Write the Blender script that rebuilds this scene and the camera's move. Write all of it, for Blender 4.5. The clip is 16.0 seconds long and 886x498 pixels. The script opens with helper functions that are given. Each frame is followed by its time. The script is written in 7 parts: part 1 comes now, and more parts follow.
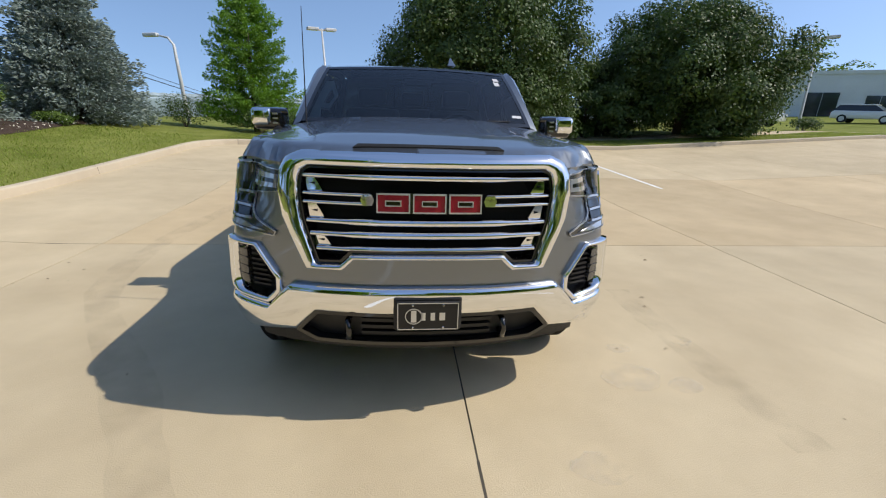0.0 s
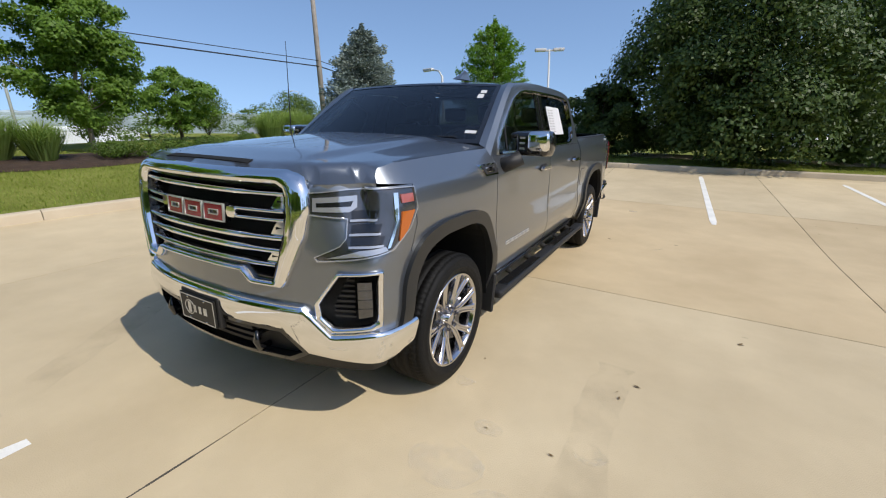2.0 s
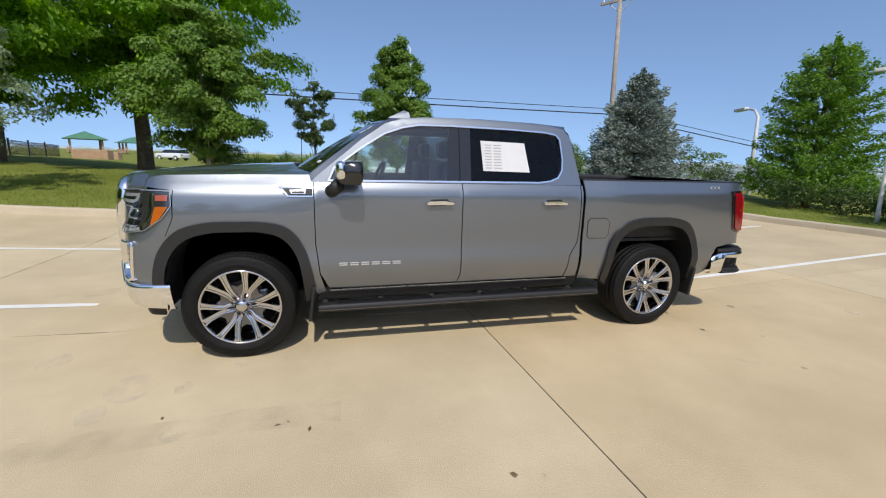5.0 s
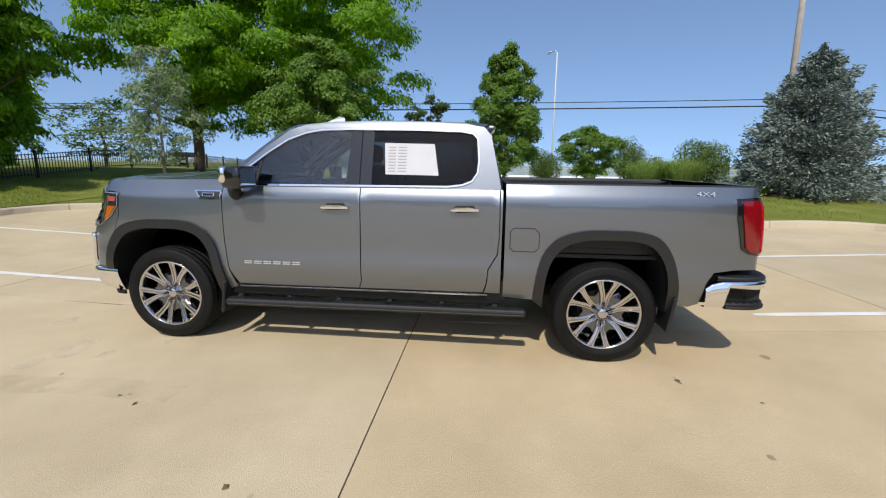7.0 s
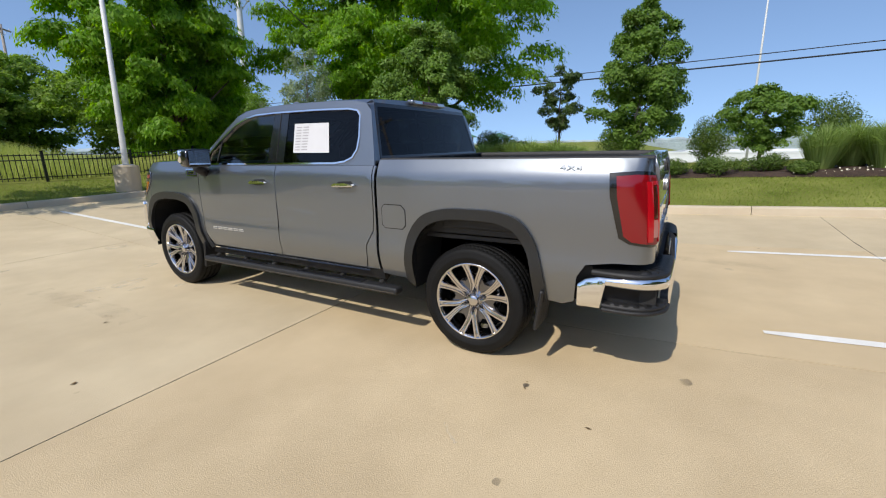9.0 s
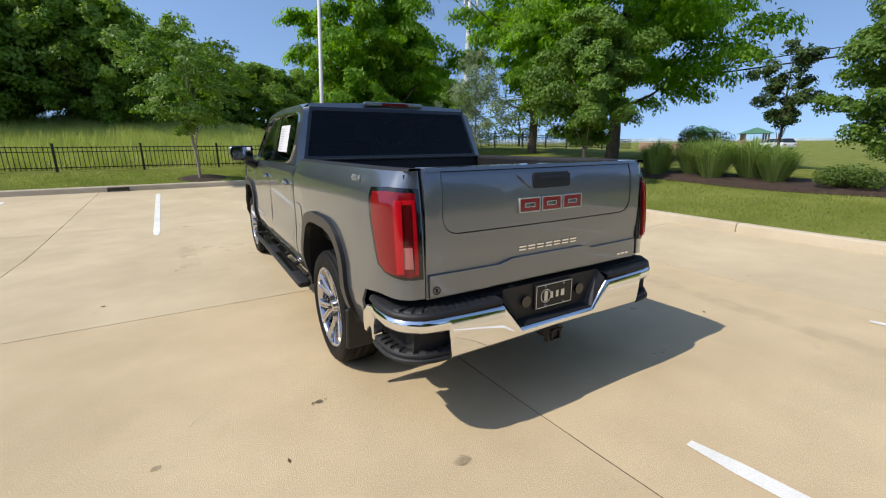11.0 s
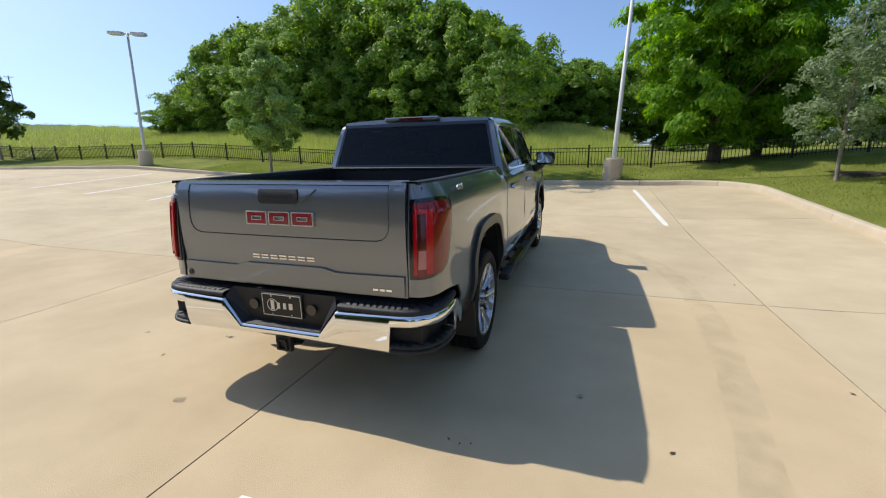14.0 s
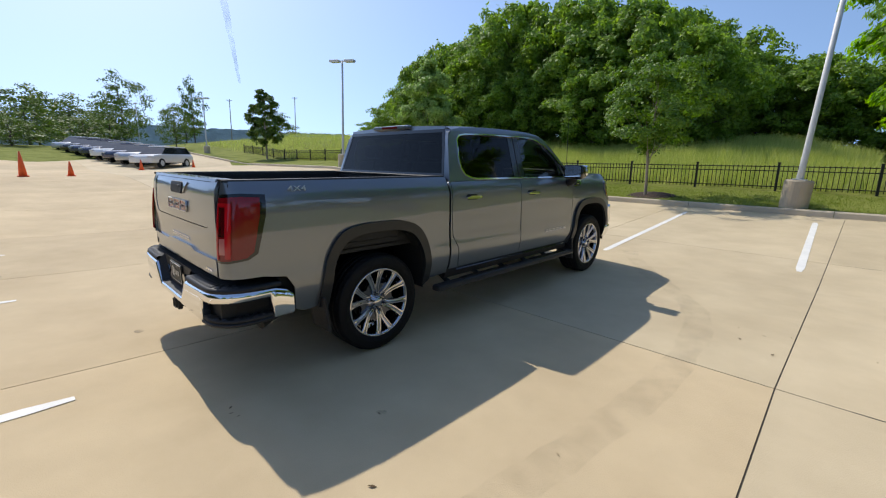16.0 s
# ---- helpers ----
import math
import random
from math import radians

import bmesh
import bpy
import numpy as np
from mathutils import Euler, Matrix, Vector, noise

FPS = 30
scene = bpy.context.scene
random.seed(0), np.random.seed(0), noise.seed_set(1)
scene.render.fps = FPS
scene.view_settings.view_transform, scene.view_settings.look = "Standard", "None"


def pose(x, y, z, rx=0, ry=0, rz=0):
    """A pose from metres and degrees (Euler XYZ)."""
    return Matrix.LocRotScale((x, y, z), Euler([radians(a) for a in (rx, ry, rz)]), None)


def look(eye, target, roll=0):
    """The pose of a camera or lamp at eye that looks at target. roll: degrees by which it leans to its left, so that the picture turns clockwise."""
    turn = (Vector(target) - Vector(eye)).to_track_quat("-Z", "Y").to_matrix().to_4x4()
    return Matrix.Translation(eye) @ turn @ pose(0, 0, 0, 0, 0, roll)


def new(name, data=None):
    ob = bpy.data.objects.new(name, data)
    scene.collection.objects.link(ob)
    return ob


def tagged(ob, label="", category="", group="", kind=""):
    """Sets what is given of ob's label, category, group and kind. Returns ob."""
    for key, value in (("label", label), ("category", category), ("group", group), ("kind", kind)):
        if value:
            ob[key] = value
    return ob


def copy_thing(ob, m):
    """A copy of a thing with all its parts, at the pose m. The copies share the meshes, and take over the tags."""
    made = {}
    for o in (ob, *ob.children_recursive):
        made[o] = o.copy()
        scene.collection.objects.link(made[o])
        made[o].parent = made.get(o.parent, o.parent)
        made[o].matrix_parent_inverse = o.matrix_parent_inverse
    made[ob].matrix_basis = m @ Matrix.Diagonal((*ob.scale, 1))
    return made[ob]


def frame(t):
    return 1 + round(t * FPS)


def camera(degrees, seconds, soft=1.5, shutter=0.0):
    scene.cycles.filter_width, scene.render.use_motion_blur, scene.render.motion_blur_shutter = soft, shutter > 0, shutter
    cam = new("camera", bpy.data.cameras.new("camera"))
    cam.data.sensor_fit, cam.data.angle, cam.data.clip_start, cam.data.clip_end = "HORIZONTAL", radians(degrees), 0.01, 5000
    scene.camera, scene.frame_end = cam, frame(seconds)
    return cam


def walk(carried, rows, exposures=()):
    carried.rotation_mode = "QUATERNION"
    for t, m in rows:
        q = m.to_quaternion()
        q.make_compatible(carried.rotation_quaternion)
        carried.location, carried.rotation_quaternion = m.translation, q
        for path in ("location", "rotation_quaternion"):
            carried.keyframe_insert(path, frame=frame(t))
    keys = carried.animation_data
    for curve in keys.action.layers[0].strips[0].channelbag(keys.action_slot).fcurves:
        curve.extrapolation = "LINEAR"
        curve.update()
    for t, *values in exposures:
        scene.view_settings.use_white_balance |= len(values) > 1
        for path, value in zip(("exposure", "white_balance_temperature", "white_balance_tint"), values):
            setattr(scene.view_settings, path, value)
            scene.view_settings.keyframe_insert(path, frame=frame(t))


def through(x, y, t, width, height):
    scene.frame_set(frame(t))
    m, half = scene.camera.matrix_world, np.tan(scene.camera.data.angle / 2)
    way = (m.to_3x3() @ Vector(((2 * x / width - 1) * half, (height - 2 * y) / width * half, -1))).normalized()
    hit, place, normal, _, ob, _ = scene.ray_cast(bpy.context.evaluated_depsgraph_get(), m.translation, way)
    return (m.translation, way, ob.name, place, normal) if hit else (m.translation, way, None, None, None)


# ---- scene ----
cam = camera(92.8, 16.0, soft=1.15)
PATH = [
    (0, (-0.126, -2.798, 1.577), (0.069, -0.911, 0.942), 2.0),
    (0.5, (0.453, -2.792, 1.589), (0.318, -0.902, 0.949), 1.6),
    (1, (1.018, -2.624, 1.582), (0.584, -0.776, 0.952), 1.3),
    (1.5, (1.592, -2.375, 1.589), (0.887, -0.605, 0.981), 1.1),
    (2, (2.134, -2.098, 1.601), (1.173, -0.445, 1.016), 0.8),
    (2.5, (2.647, -1.742, 1.592), (1.454, -0.239, 1.03), 0.6),
    (3, (3.158, -1.388, 1.583), (1.764, -0.061, 1.041), 0.7),
    (3.5, (3.556, -0.956, 1.579), (1.998, 0.184, 1.056), 1.2),
    (4, (3.934, -0.472, 1.572), (2.24, 0.471, 1.084), 1.5),
    (4.5, (4.164, 0.076, 1.58), (2.363, 0.819, 1.131), 1.7),
    (5, (4.363, 0.626, 1.559), (2.481, 1.167, 1.149), 1.7),
    (5.2, (4.404, 0.832, 1.558), (2.5, 1.296, 1.157), 1.9),
    (7.3, (4.337, 3.106, 1.552), (2.4, 2.805, 1.154), 0.3),
    (7.5, (4.293, 3.344, 1.545), (2.373, 2.965, 1.137), 0.1),
    (8, (4.12, 3.925, 1.528), (2.252, 3.349, 1.104), -0.6),
    (8.2, (4.067, 4.158, 1.522), (2.227, 3.505, 1.087), -0.8),
    (10.3, (2.527, 6.214, 1.506), (1.227, 4.775, 1.016), -1.2),
    (10.5, (2.333, 6.37, 1.528), (1.11, 4.865, 1.041), -1.0),
    (11, (1.782, 6.673, 1.54), (0.784, 5.009, 1.059), -0.4),
    (11.5, (1.246, 6.956, 1.543), (0.5, 5.162, 1.069), -0.1),
    (12, (0.691, 7.156, 1.551), (0.213, 5.272, 1.08), -0.0),
    (12.5, (0.088, 7.248, 1.565), (-0.105, 5.313, 1.097), -0.3),
    (13, (-0.568, 7.271, 1.571), (-0.455, 5.33, 1.103), -0.8),
    (13.5, (-1.153, 7.117, 1.597), (-0.771, 5.211, 1.129), -1.0),
    (14, (-1.757, 6.979, 1.595), (-1.118, 5.14, 1.136), -1.2),
    (14.5, (-2.304, 6.716, 1.593), (-1.438, 4.97, 1.145), -1.0),
    (15, (-2.871, 6.475, 1.585), (-1.812, 4.836, 1.149), -0.4),
    (15.5, (-3.347, 6.157, 1.578), (-2.119, 4.636, 1.153), 0.3),
    (16, (-3.768, 5.786, 1.567), (-2.39, 4.396, 1.157), 0.8),
]
walk(cam, [(t, look(eye, target, roll)) for t, eye, target, roll in PATH], exposures=[(0, 0.29), (5, 0.27), (8, 0.29), (11, 0.40), (14, 0.43), (16, 0.32)])


# ---- light: clear summer morning, sun from the truck's left side ----
SUN = Vector((0.835, -0.105, 1.0)).normalized()
world = bpy.data.worlds.new("sky")
scene.world = world
world.use_nodes = True
wn, wl = world.node_tree.nodes, world.node_tree.links
wn.clear()
sky = wn.new("ShaderNodeTexSky")
sky.sky_type, sky.sun_disc = "NISHITA", False
sky.sun_elevation = math.asin(SUN.z)
sky.sun_rotation = math.atan2(SUN.x, SUN.y)
sky.altitude = 1200
sky.air_density, sky.dust_density, sky.ozone_density = 1.1, 1.6, 2.6
# hazeless horizon: the dome's lowest band is lifted a little
dome = wn.new("ShaderNodeTexCoord")
lift = wn.new("ShaderNodeMapping")
lift.inputs["Location"].default_value, lift.inputs["Scale"].default_value = (0, 0, 0.2), (1, 1, 0.85)
wl.new(dome.outputs["Generated"], lift.inputs["Vector"])
wl.new(lift.outputs["Vector"], sky.inputs["Vector"])
back = wn.new("ShaderNodeBackground")
back.inputs["Strength"].default_value = 0.15
wo = wn.new("ShaderNodeOutputWorld")
wl.new(sky.outputs[0], back.inputs[0])
wl.new(back.outputs[0], wo.inputs[0])
sun = new("sun", bpy.data.lights.new("sun", "SUN"))
sun.data.energy, sun.data.angle, sun.data.color = 2.95, radians(0.6), (1.0, 0.94, 0.85)
sun.rotation_euler = (-SUN).to_track_quat("-Z", "Y").to_euler()


# ---- materials ----
def mat(name, color, rough=0.6, metal=0.0, spec=0.5, scale=0.0, vary=0.0, bump=0.0, bscale=40.0, rand=0.0, coat=0.0, trans=0.0, color2=None):
    """A Principled material: colour varied at two scales, fine relief, and a shift from object to object."""
    m = bpy.data.materials.new(name)
    m.use_nodes = True
    nt = m.node_tree
    b = nt.nodes["Principled BSDF"]
    b.inputs["Base Color"].default_value = (*color, 1)
    b.inputs["Roughness"].default_value = rough
    b.inputs["Metallic"].default_value = metal
    b.inputs["Specular IOR Level"].default_value = spec
    b.inputs["Coat Weight"].default_value = coat
    b.inputs["Coat Roughness"].default_value = 0.03
    if trans:
        b.inputs["Transmission Weight"].default_value = trans
    if not (vary or bump or rand):
        return m
    geo = nt.nodes.new("ShaderNodeNewGeometry")
    if vary:
        big, fine = (nt.nodes.new("ShaderNodeTexNoise") for _ in range(2))
        big.inputs["Scale"].default_value, fine.inputs["Scale"].default_value = scale, scale * 14
        big.inputs["Detail"].default_value, fine.inputs["Detail"].default_value = 5, 4
        for n in (big, fine):
            nt.links.new(geo.outputs["Position"], n.inputs["Vector"])
        add = nt.nodes.new("ShaderNodeMath")
        add.operation = "MULTIPLY_ADD"
        add.inputs[1].default_value = 0.45
        nt.links.new(fine.outputs[0], add.inputs[0])
        nt.links.new(big.outputs[0], add.inputs[2])
        ramp = nt.nodes.new("ShaderNodeValToRGB")
        ramp.color_ramp.elements[0].position, ramp.color_ramp.elements[1].position = 0.42, 1.02
        c2 = color2 or tuple(c * (1 + vary) for c in color)
        ramp.color_ramp.elements[0].color = (*[c * (1 - vary) for c in color], 1)
        ramp.color_ramp.elements[1].color = (*c2, 1)
        nt.links.new(add.outputs[0], ramp.inputs[0])
        out = ramp.outputs[0]
        if rand:
            info = nt.nodes.new("ShaderNodeObjectInfo")
            hsv = nt.nodes.new("ShaderNodeHueSaturation")
            rng = nt.nodes.new("ShaderNodeMapRange")
            rng.inputs["To Min"].default_value, rng.inputs["To Max"].default_value = 1 - rand, 1 + rand
            nt.links.new(info.outputs["Random"], rng.inputs["Value"])
            nt.links.new(rng.outputs[0], hsv.inputs["Value"])
            nt.links.new(out, hsv.inputs["Color"])
            out = hsv.outputs[0]
        nt.links.new(out, b.inputs["Base Color"])
    if bump:
        n = nt.nodes.new("ShaderNodeTexNoise")
        n.inputs["Scale"].default_value, n.inputs["Detail"].default_value = bscale, 6
        nt.links.new(geo.outputs["Position"], n.inputs["Vector"])
        bp = nt.nodes.new("ShaderNodeBump")
        bp.inputs["Strength"].default_value, bp.inputs["Distance"].default_value = bump, 0.02
        nt.links.new(n.outputs[0], bp.inputs["Height"])
        nt.links.new(bp.outputs[0], b.inputs["Normal"])
    return m


def leaf_mat(name, color, color2, through=0.35, rough=0.5):
    """Foliage: leaves differ one from the other, and let some light through."""
    m = bpy.data.materials.new(name)
    m.use_nodes = True
    nt = m.node_tree
    b, out = nt.nodes["Principled BSDF"], nt.nodes["Material Output"]
    geo = nt.nodes.new("ShaderNodeNewGeometry")
    ramp = nt.nodes.new("ShaderNodeValToRGB")
    ramp.color_ramp.elements[0].color, ramp.color_ramp.elements[1].color = (*color, 1), (*color2, 1)
    big = nt.nodes.new("ShaderNodeTexNoise")
    big.inputs["Scale"].default_value = 0.9
    nt.links.new(geo.outputs["Position"], big.inputs["Vector"])
    mix = nt.nodes.new("ShaderNodeMath")
    mix.operation = "MULTIPLY_ADD"
    mix.inputs[1].default_value, mix.inputs[2].default_value = 0.55, 0.0
    nt.links.new(geo.outputs["Random Per Island"], mix.inputs[0])
    add = nt.nodes.new("ShaderNodeMath")
    add.operation = "MULTIPLY_ADD"
    add.inputs[1].default_value = 0.6
    nt.links.new(big.outputs[0], add.inputs[0])
    nt.links.new(mix.outputs[0], add.inputs[2])
    nt.links.new(add.outputs[0], ramp.inputs[0])
    nt.links.new(ramp.outputs[0], b.inputs["Base Color"])
    b.inputs["Roughness"].default_value = rough
    b.inputs["Specular IOR Level"].default_value = 0.3
    tr = nt.nodes.new("ShaderNodeBsdfTranslucent")
    bright = nt.nodes.new("ShaderNodeHueSaturation")
    bright.inputs["Value"].default_value, bright.inputs["Saturation"].default_value = 1.3, 1.15
    nt.links.new(ramp.outputs[0], bright.inputs["Color"])
    nt.links.new(bright.outputs[0], tr.inputs["Color"])
    ms = nt.nodes.new("ShaderNodeMixShader")
    ms.inputs[0].default_value = through
    nt.links.new(b.outputs[0], ms.inputs[1])
    nt.links.new(tr.outputs[0], ms.inputs[2])
    nt.links.new(ms.outputs[0], out.inputs["Surface"])
    return m


def concrete_mat(name, color, rand=0.06):
    """Broom-finished pale concrete with broad stains, fine speckle and faint hairline cracks."""
    m = mat(name, color, rough=0.85, spec=0.25, scale=0.22, vary=0.10, bump=0.22, bscale=160, rand=rand)
    nt = m.node_tree
    b = nt.nodes["Principled BSDF"]
    old = b.inputs["Base Color"].links[0].from_socket
    geo = nt.nodes.new("ShaderNodeNewGeometry")
    spots = nt.nodes.new("ShaderNodeTexNoise")
    spots.inputs["Scale"].default_value, spots.inputs["Detail"].default_value, spots.inputs["Roughness"].default_value = 0.9, 7, 0.6
    nt.links.new(geo.outputs["Position"], spots.inputs["Vector"])
    ramp = nt.nodes.new("ShaderNodeValToRGB")
    ramp.color_ramp.elements[0].position, ramp.color_ramp.elements[1].position = 0.35, 0.72
    ramp.color_ramp.elements[0].color, ramp.color_ramp.elements[1].color = (0.90, 0.88, 0.85, 1), (1.05, 1.05, 1.04, 1)
    nt.links.new(spots.outputs[0], ramp.inputs[0])
    mul = nt.nodes.new("ShaderNodeMixRGB")
    mul.blend_type = "MULTIPLY"
    mul.inputs[0].default_value = 1.0
    nt.links.new(old, mul.inputs[1])
    nt.links.new(ramp.outputs[0], mul.inputs[2])
    nt.links.new(mul.outputs[0], b.inputs["Base Color"])
    return m


CONCRETE = concrete_mat("concrete", (0.585, 0.482, 0.318))
CONCRETE_WARM = concrete_mat("warm_concrete", (0.575, 0.455, 0.285))
KERB = concrete_mat("kerb_concrete", (0.56, 0.48, 0.36), 0.05)
JOINT = mat("joint_filler", (0.07, 0.06, 0.045), rough=0.9, scale=3, vary=0.3)
LINE = mat("line_paint", (0.80, 0.78, 0.72), rough=0.7, scale=4, vary=0.12, bump=0.2, bscale=120)
LAWN = mat("lawn_soil", (0.165, 0.205, 0.03), rough=0.95, spec=0.1, scale=0.8, vary=0.3, bump=1.0, bscale=60, color2=(0.27, 0.285, 0.07))
MULCH = mat("mulch", (0.05, 0.03, 0.02), rough=0.95, scale=6, vary=0.5, bump=1.0, bscale=45)
GRASS = leaf_mat("grass_blade", (0.12, 0.185, 0.022), (0.32, 0.385, 0.075), 0.35)
MEADOW = leaf_mat("meadow_blade", (0.24, 0.33, 0.06), (0.60, 0.62, 0.21), 0.4)
REED_GRASS = leaf_mat("ornamental_grass_blade", (0.17, 0.25, 0.06), (0.40, 0.50, 0.17), 0.4)
BARK = mat("bark", (0.10, 0.075, 0.055), rough=0.95, scale=7, vary=0.4, bump=1.0, bscale=30)
PALE_BARK = mat("pale_bark", (0.30, 0.25, 0.20), rough=0.9, scale=7, vary=0.3, bump=0.7, bscale=30)
LEAF_DARK = leaf_mat("dark_leaf", (0.022, 0.052, 0.011), (0.095, 0.145, 0.034), 0.2)
LEAF_LOCUST = leaf_mat("locust_leaf", (0.062, 0.150, 0.014), (0.32, 0.53, 0.055), 0.6)
LEAF_MAPLE = leaf_mat("maple_leaf", (0.050, 0.115, 0.014), (0.20, 0.32, 0.05), 0.38)
LEAF_PALE = leaf_mat("pale_leaf", (0.128, 0.226, 0.044), (0.392, 0.542, 0.151), 0.38)
LEAF_GREY = leaf_mat("grey_leaf", (0.10, 0.15, 0.065), (0.34, 0.42, 0.23), 0.4)
LEAF_WOOD = leaf_mat("woodland_leaf", (0.047, 0.112, 0.018), (0.37, 0.52, 0.095), 0.52)
LEAF_CYPRESS = leaf_mat("cypress_needle", (0.067, 0.149, 0.021), (0.224, 0.374, 0.060), 0.4)
LEAF_SPRUCE = leaf_mat("spruce_needle", (0.085, 0.115, 0.095), (0.33, 0.39, 0.345), 0.15)
LEAF_SHRUB = leaf_mat("shrub_leaf", (0.042, 0.090, 0.014), (0.156, 0.228, 0.042), 0.3)
STEEL_GREY = mat("galvanised_steel", (0.62, 0.62, 0.60), rough=0.45, metal=0.0, scale=5, vary=0.08)
POLE_WOOD = mat("pole_wood", (0.32, 0.28, 0.24), rough=0.9, scale=3, vary=0.25, bump=0.6, bscale=25)
FENCE_BLACK = mat("black_fence_paint", (0.012, 0.012, 0.012), rough=0.45, scale=5, vary=0.2)
CABLE = mat("cable_black", (0.02, 0.02, 0.02), rough=0.7)
WALL_WHITE = mat("white_cladding", (0.72, 0.73, 0.72), rough=0.7, scale=0.6, vary=0.07)
WALL_GREY = mat("grey_cladding", (0.33, 0.36, 0.38), rough=0.7, scale=0.6, vary=0.08)
BRICK_TAN = mat("tan_masonry", (0.42, 0.27, 0.17), rough=0.9, scale=3, vary=0.2)
ROOF_GREEN = mat("green_metal_roof", (0.08, 0.20, 0.12), rough=0.5, scale=1, vary=0.12)
WINDOW_DARK = mat("dark_window", (0.02, 0.025, 0.03), rough=0.08, spec=0.8)
CONE_ORANGE = mat("cone_orange", (0.85, 0.13, 0.03), rough=0.55, scale=6, vary=0.1)

# ---- helpers for building ----
rng = np.random.default_rng(7)


def part(name, bm, material, parent=None, label="", smooth=False):
    """One bmesh as one mesh object, under a thing or a part."""
    me = bpy.data.meshes.new(name)
    bm.to_mesh(me)
    bm.free()
    me.materials.append(material)
    if smooth:
        me.shade_smooth()
    ob = new(name, me)
    ob.parent = parent
    if label:
        tagged(ob, label)
    return ob


def quick(name, verts, faces, material, parent=None, label="", smooth=False):
    me = bpy.data.meshes.new(name)
    me.from_pydata([tuple(v) for v in verts], [], [tuple(f) for f in faces])
    me.update()
    me.materials.append(material)
    if smooth:
        me.shade_smooth()
    ob = new(name, me)
    ob.parent = parent
    if label:
        tagged(ob, label)
    return ob


def fast_mesh(name, verts, nper, material, parent=None):
    """A mesh of loose polygons with nper corners each, from an array of corners."""
    n = len(verts) // nper
    me = bpy.data.meshes.new(name)
    me.vertices.add(len(verts))
    me.vertices.foreach_set("co", np.ascontiguousarray(verts, dtype=np.float32).ravel())
    me.loops.add(len(verts))
    me.loops.foreach_set("vertex_index", np.arange(len(verts), dtype=np.int32))
    me.polygons.add(n)
    me.polygons.foreach_set("loop_start", np.arange(0, len(verts), nper, dtype=np.int32))
    me.update(calc_edges=True)
    me.materials.append(material)
    ob = new(name, me)
    ob.parent = parent
    return ob


def box(bm, x0, x1, y0, y1, z0, z1, m=None):
    r = bmesh.ops.create_cube(bm, size=1, matrix=Matrix.LocRotScale(((x0 + x1) / 2, (y0 + y1) / 2, (z0 + z1) / 2), None, (x1 - x0, y1 - y0, z1 - z0)))
    if m:
        bmesh.ops.transform(bm, matrix=m, verts=r["verts"])
    return r["verts"]


def bevel(bm, w, seg=2):
    bmesh.ops.bevel(bm, geom=bm.edges[:], offset=w, segments=seg, affect="EDGES", profile=0.5, clamp_overlap=True)


def tube(bm, pts, radii, sides=8, caps=True):
    """A tapered tube along points."""
    pts = [Vector(p) for p in pts]
    rings = []
    for i, p in enumerate(pts):
        d = (pts[min(i + 1, len(pts) - 1)] - pts[max(i - 1, 0)]).normalized()
        a = d.cross(Vector((0.31, 0.77, 0.55))).normalized()
        b = d.cross(a)
        rings.append([bm.verts.new(p + radii[i] * (math.cos(t) * a + math.sin(t) * b)) for t in [2 * math.pi * k / sides for k in range(sides)]])
    for r, s in zip(rings, rings[1:]):
        for k in range(sides):
            bm.faces.new((r[k], r[(k + 1) % sides], s[(k + 1) % sides], s[k]))
    if caps:
        bm.faces.new(rings[0][::-1])
        bm.faces.new(rings[-1])


def empty(name, at=(0, 0, 0), rot=(0, 0, 0)):
    ob = new(name)
    ob.matrix_basis = pose(*at, *rot)
    return ob


# ---- ground ----
NORTH = 12.2  # kerb faces
WEST, SOUTH = -6.1, -8.2


def ramp01(v, a, b):
    t = min(max((v - a) / (b - a), 0), 1)
    return t * t * (3 - 2 * t)


def lot_z(x, y):
    """Height of the concrete: flat about the truck, rising gently to all sides."""
    return -0.028 * ramp01(y, 0, 3.5) * (1 - ramp01(y, 4.4, 5.8)) + 0.048 * max(0, -1.5 - y) + 0.035 * max(0, y - 5.5) + 0.04 * max(0, -4 - x) + 0.055 * min(max(0, x - 8), 12) + 0.062 * min(max(0, x - 34), 26)


def ground_z(x, y):
    """Height of the lawns, meadow and land beyond."""
    north = NORTH + 0.08 * x
    cx, cy = max(x, WEST), min(max(y, SOUTH), north)
    z = lot_z(cx, cy) + 0.115
    w, s, n = max(0, WEST - x), max(0, SOUTH - y), max(0, y - north)
    z += 0.07 * min(w, 7) - 0.075 * min(max(0, w - 10), 110) * ramp01(y, -40, 25)
    z += 0.09 * min(s, 3.5) + 0.15 * min(max(0, s - 3.5), 14) * ramp01(x, -9, 1)
    z -= 0.05 * min(max(0, n - 3), 40) * (1 - ramp01(x, -5, 12))
    return z + 0.03 * noise.noise((x * 0.35, y * 0.35, 0)) * min(1, max(0, w + s + n - 0.4) * 0.5)


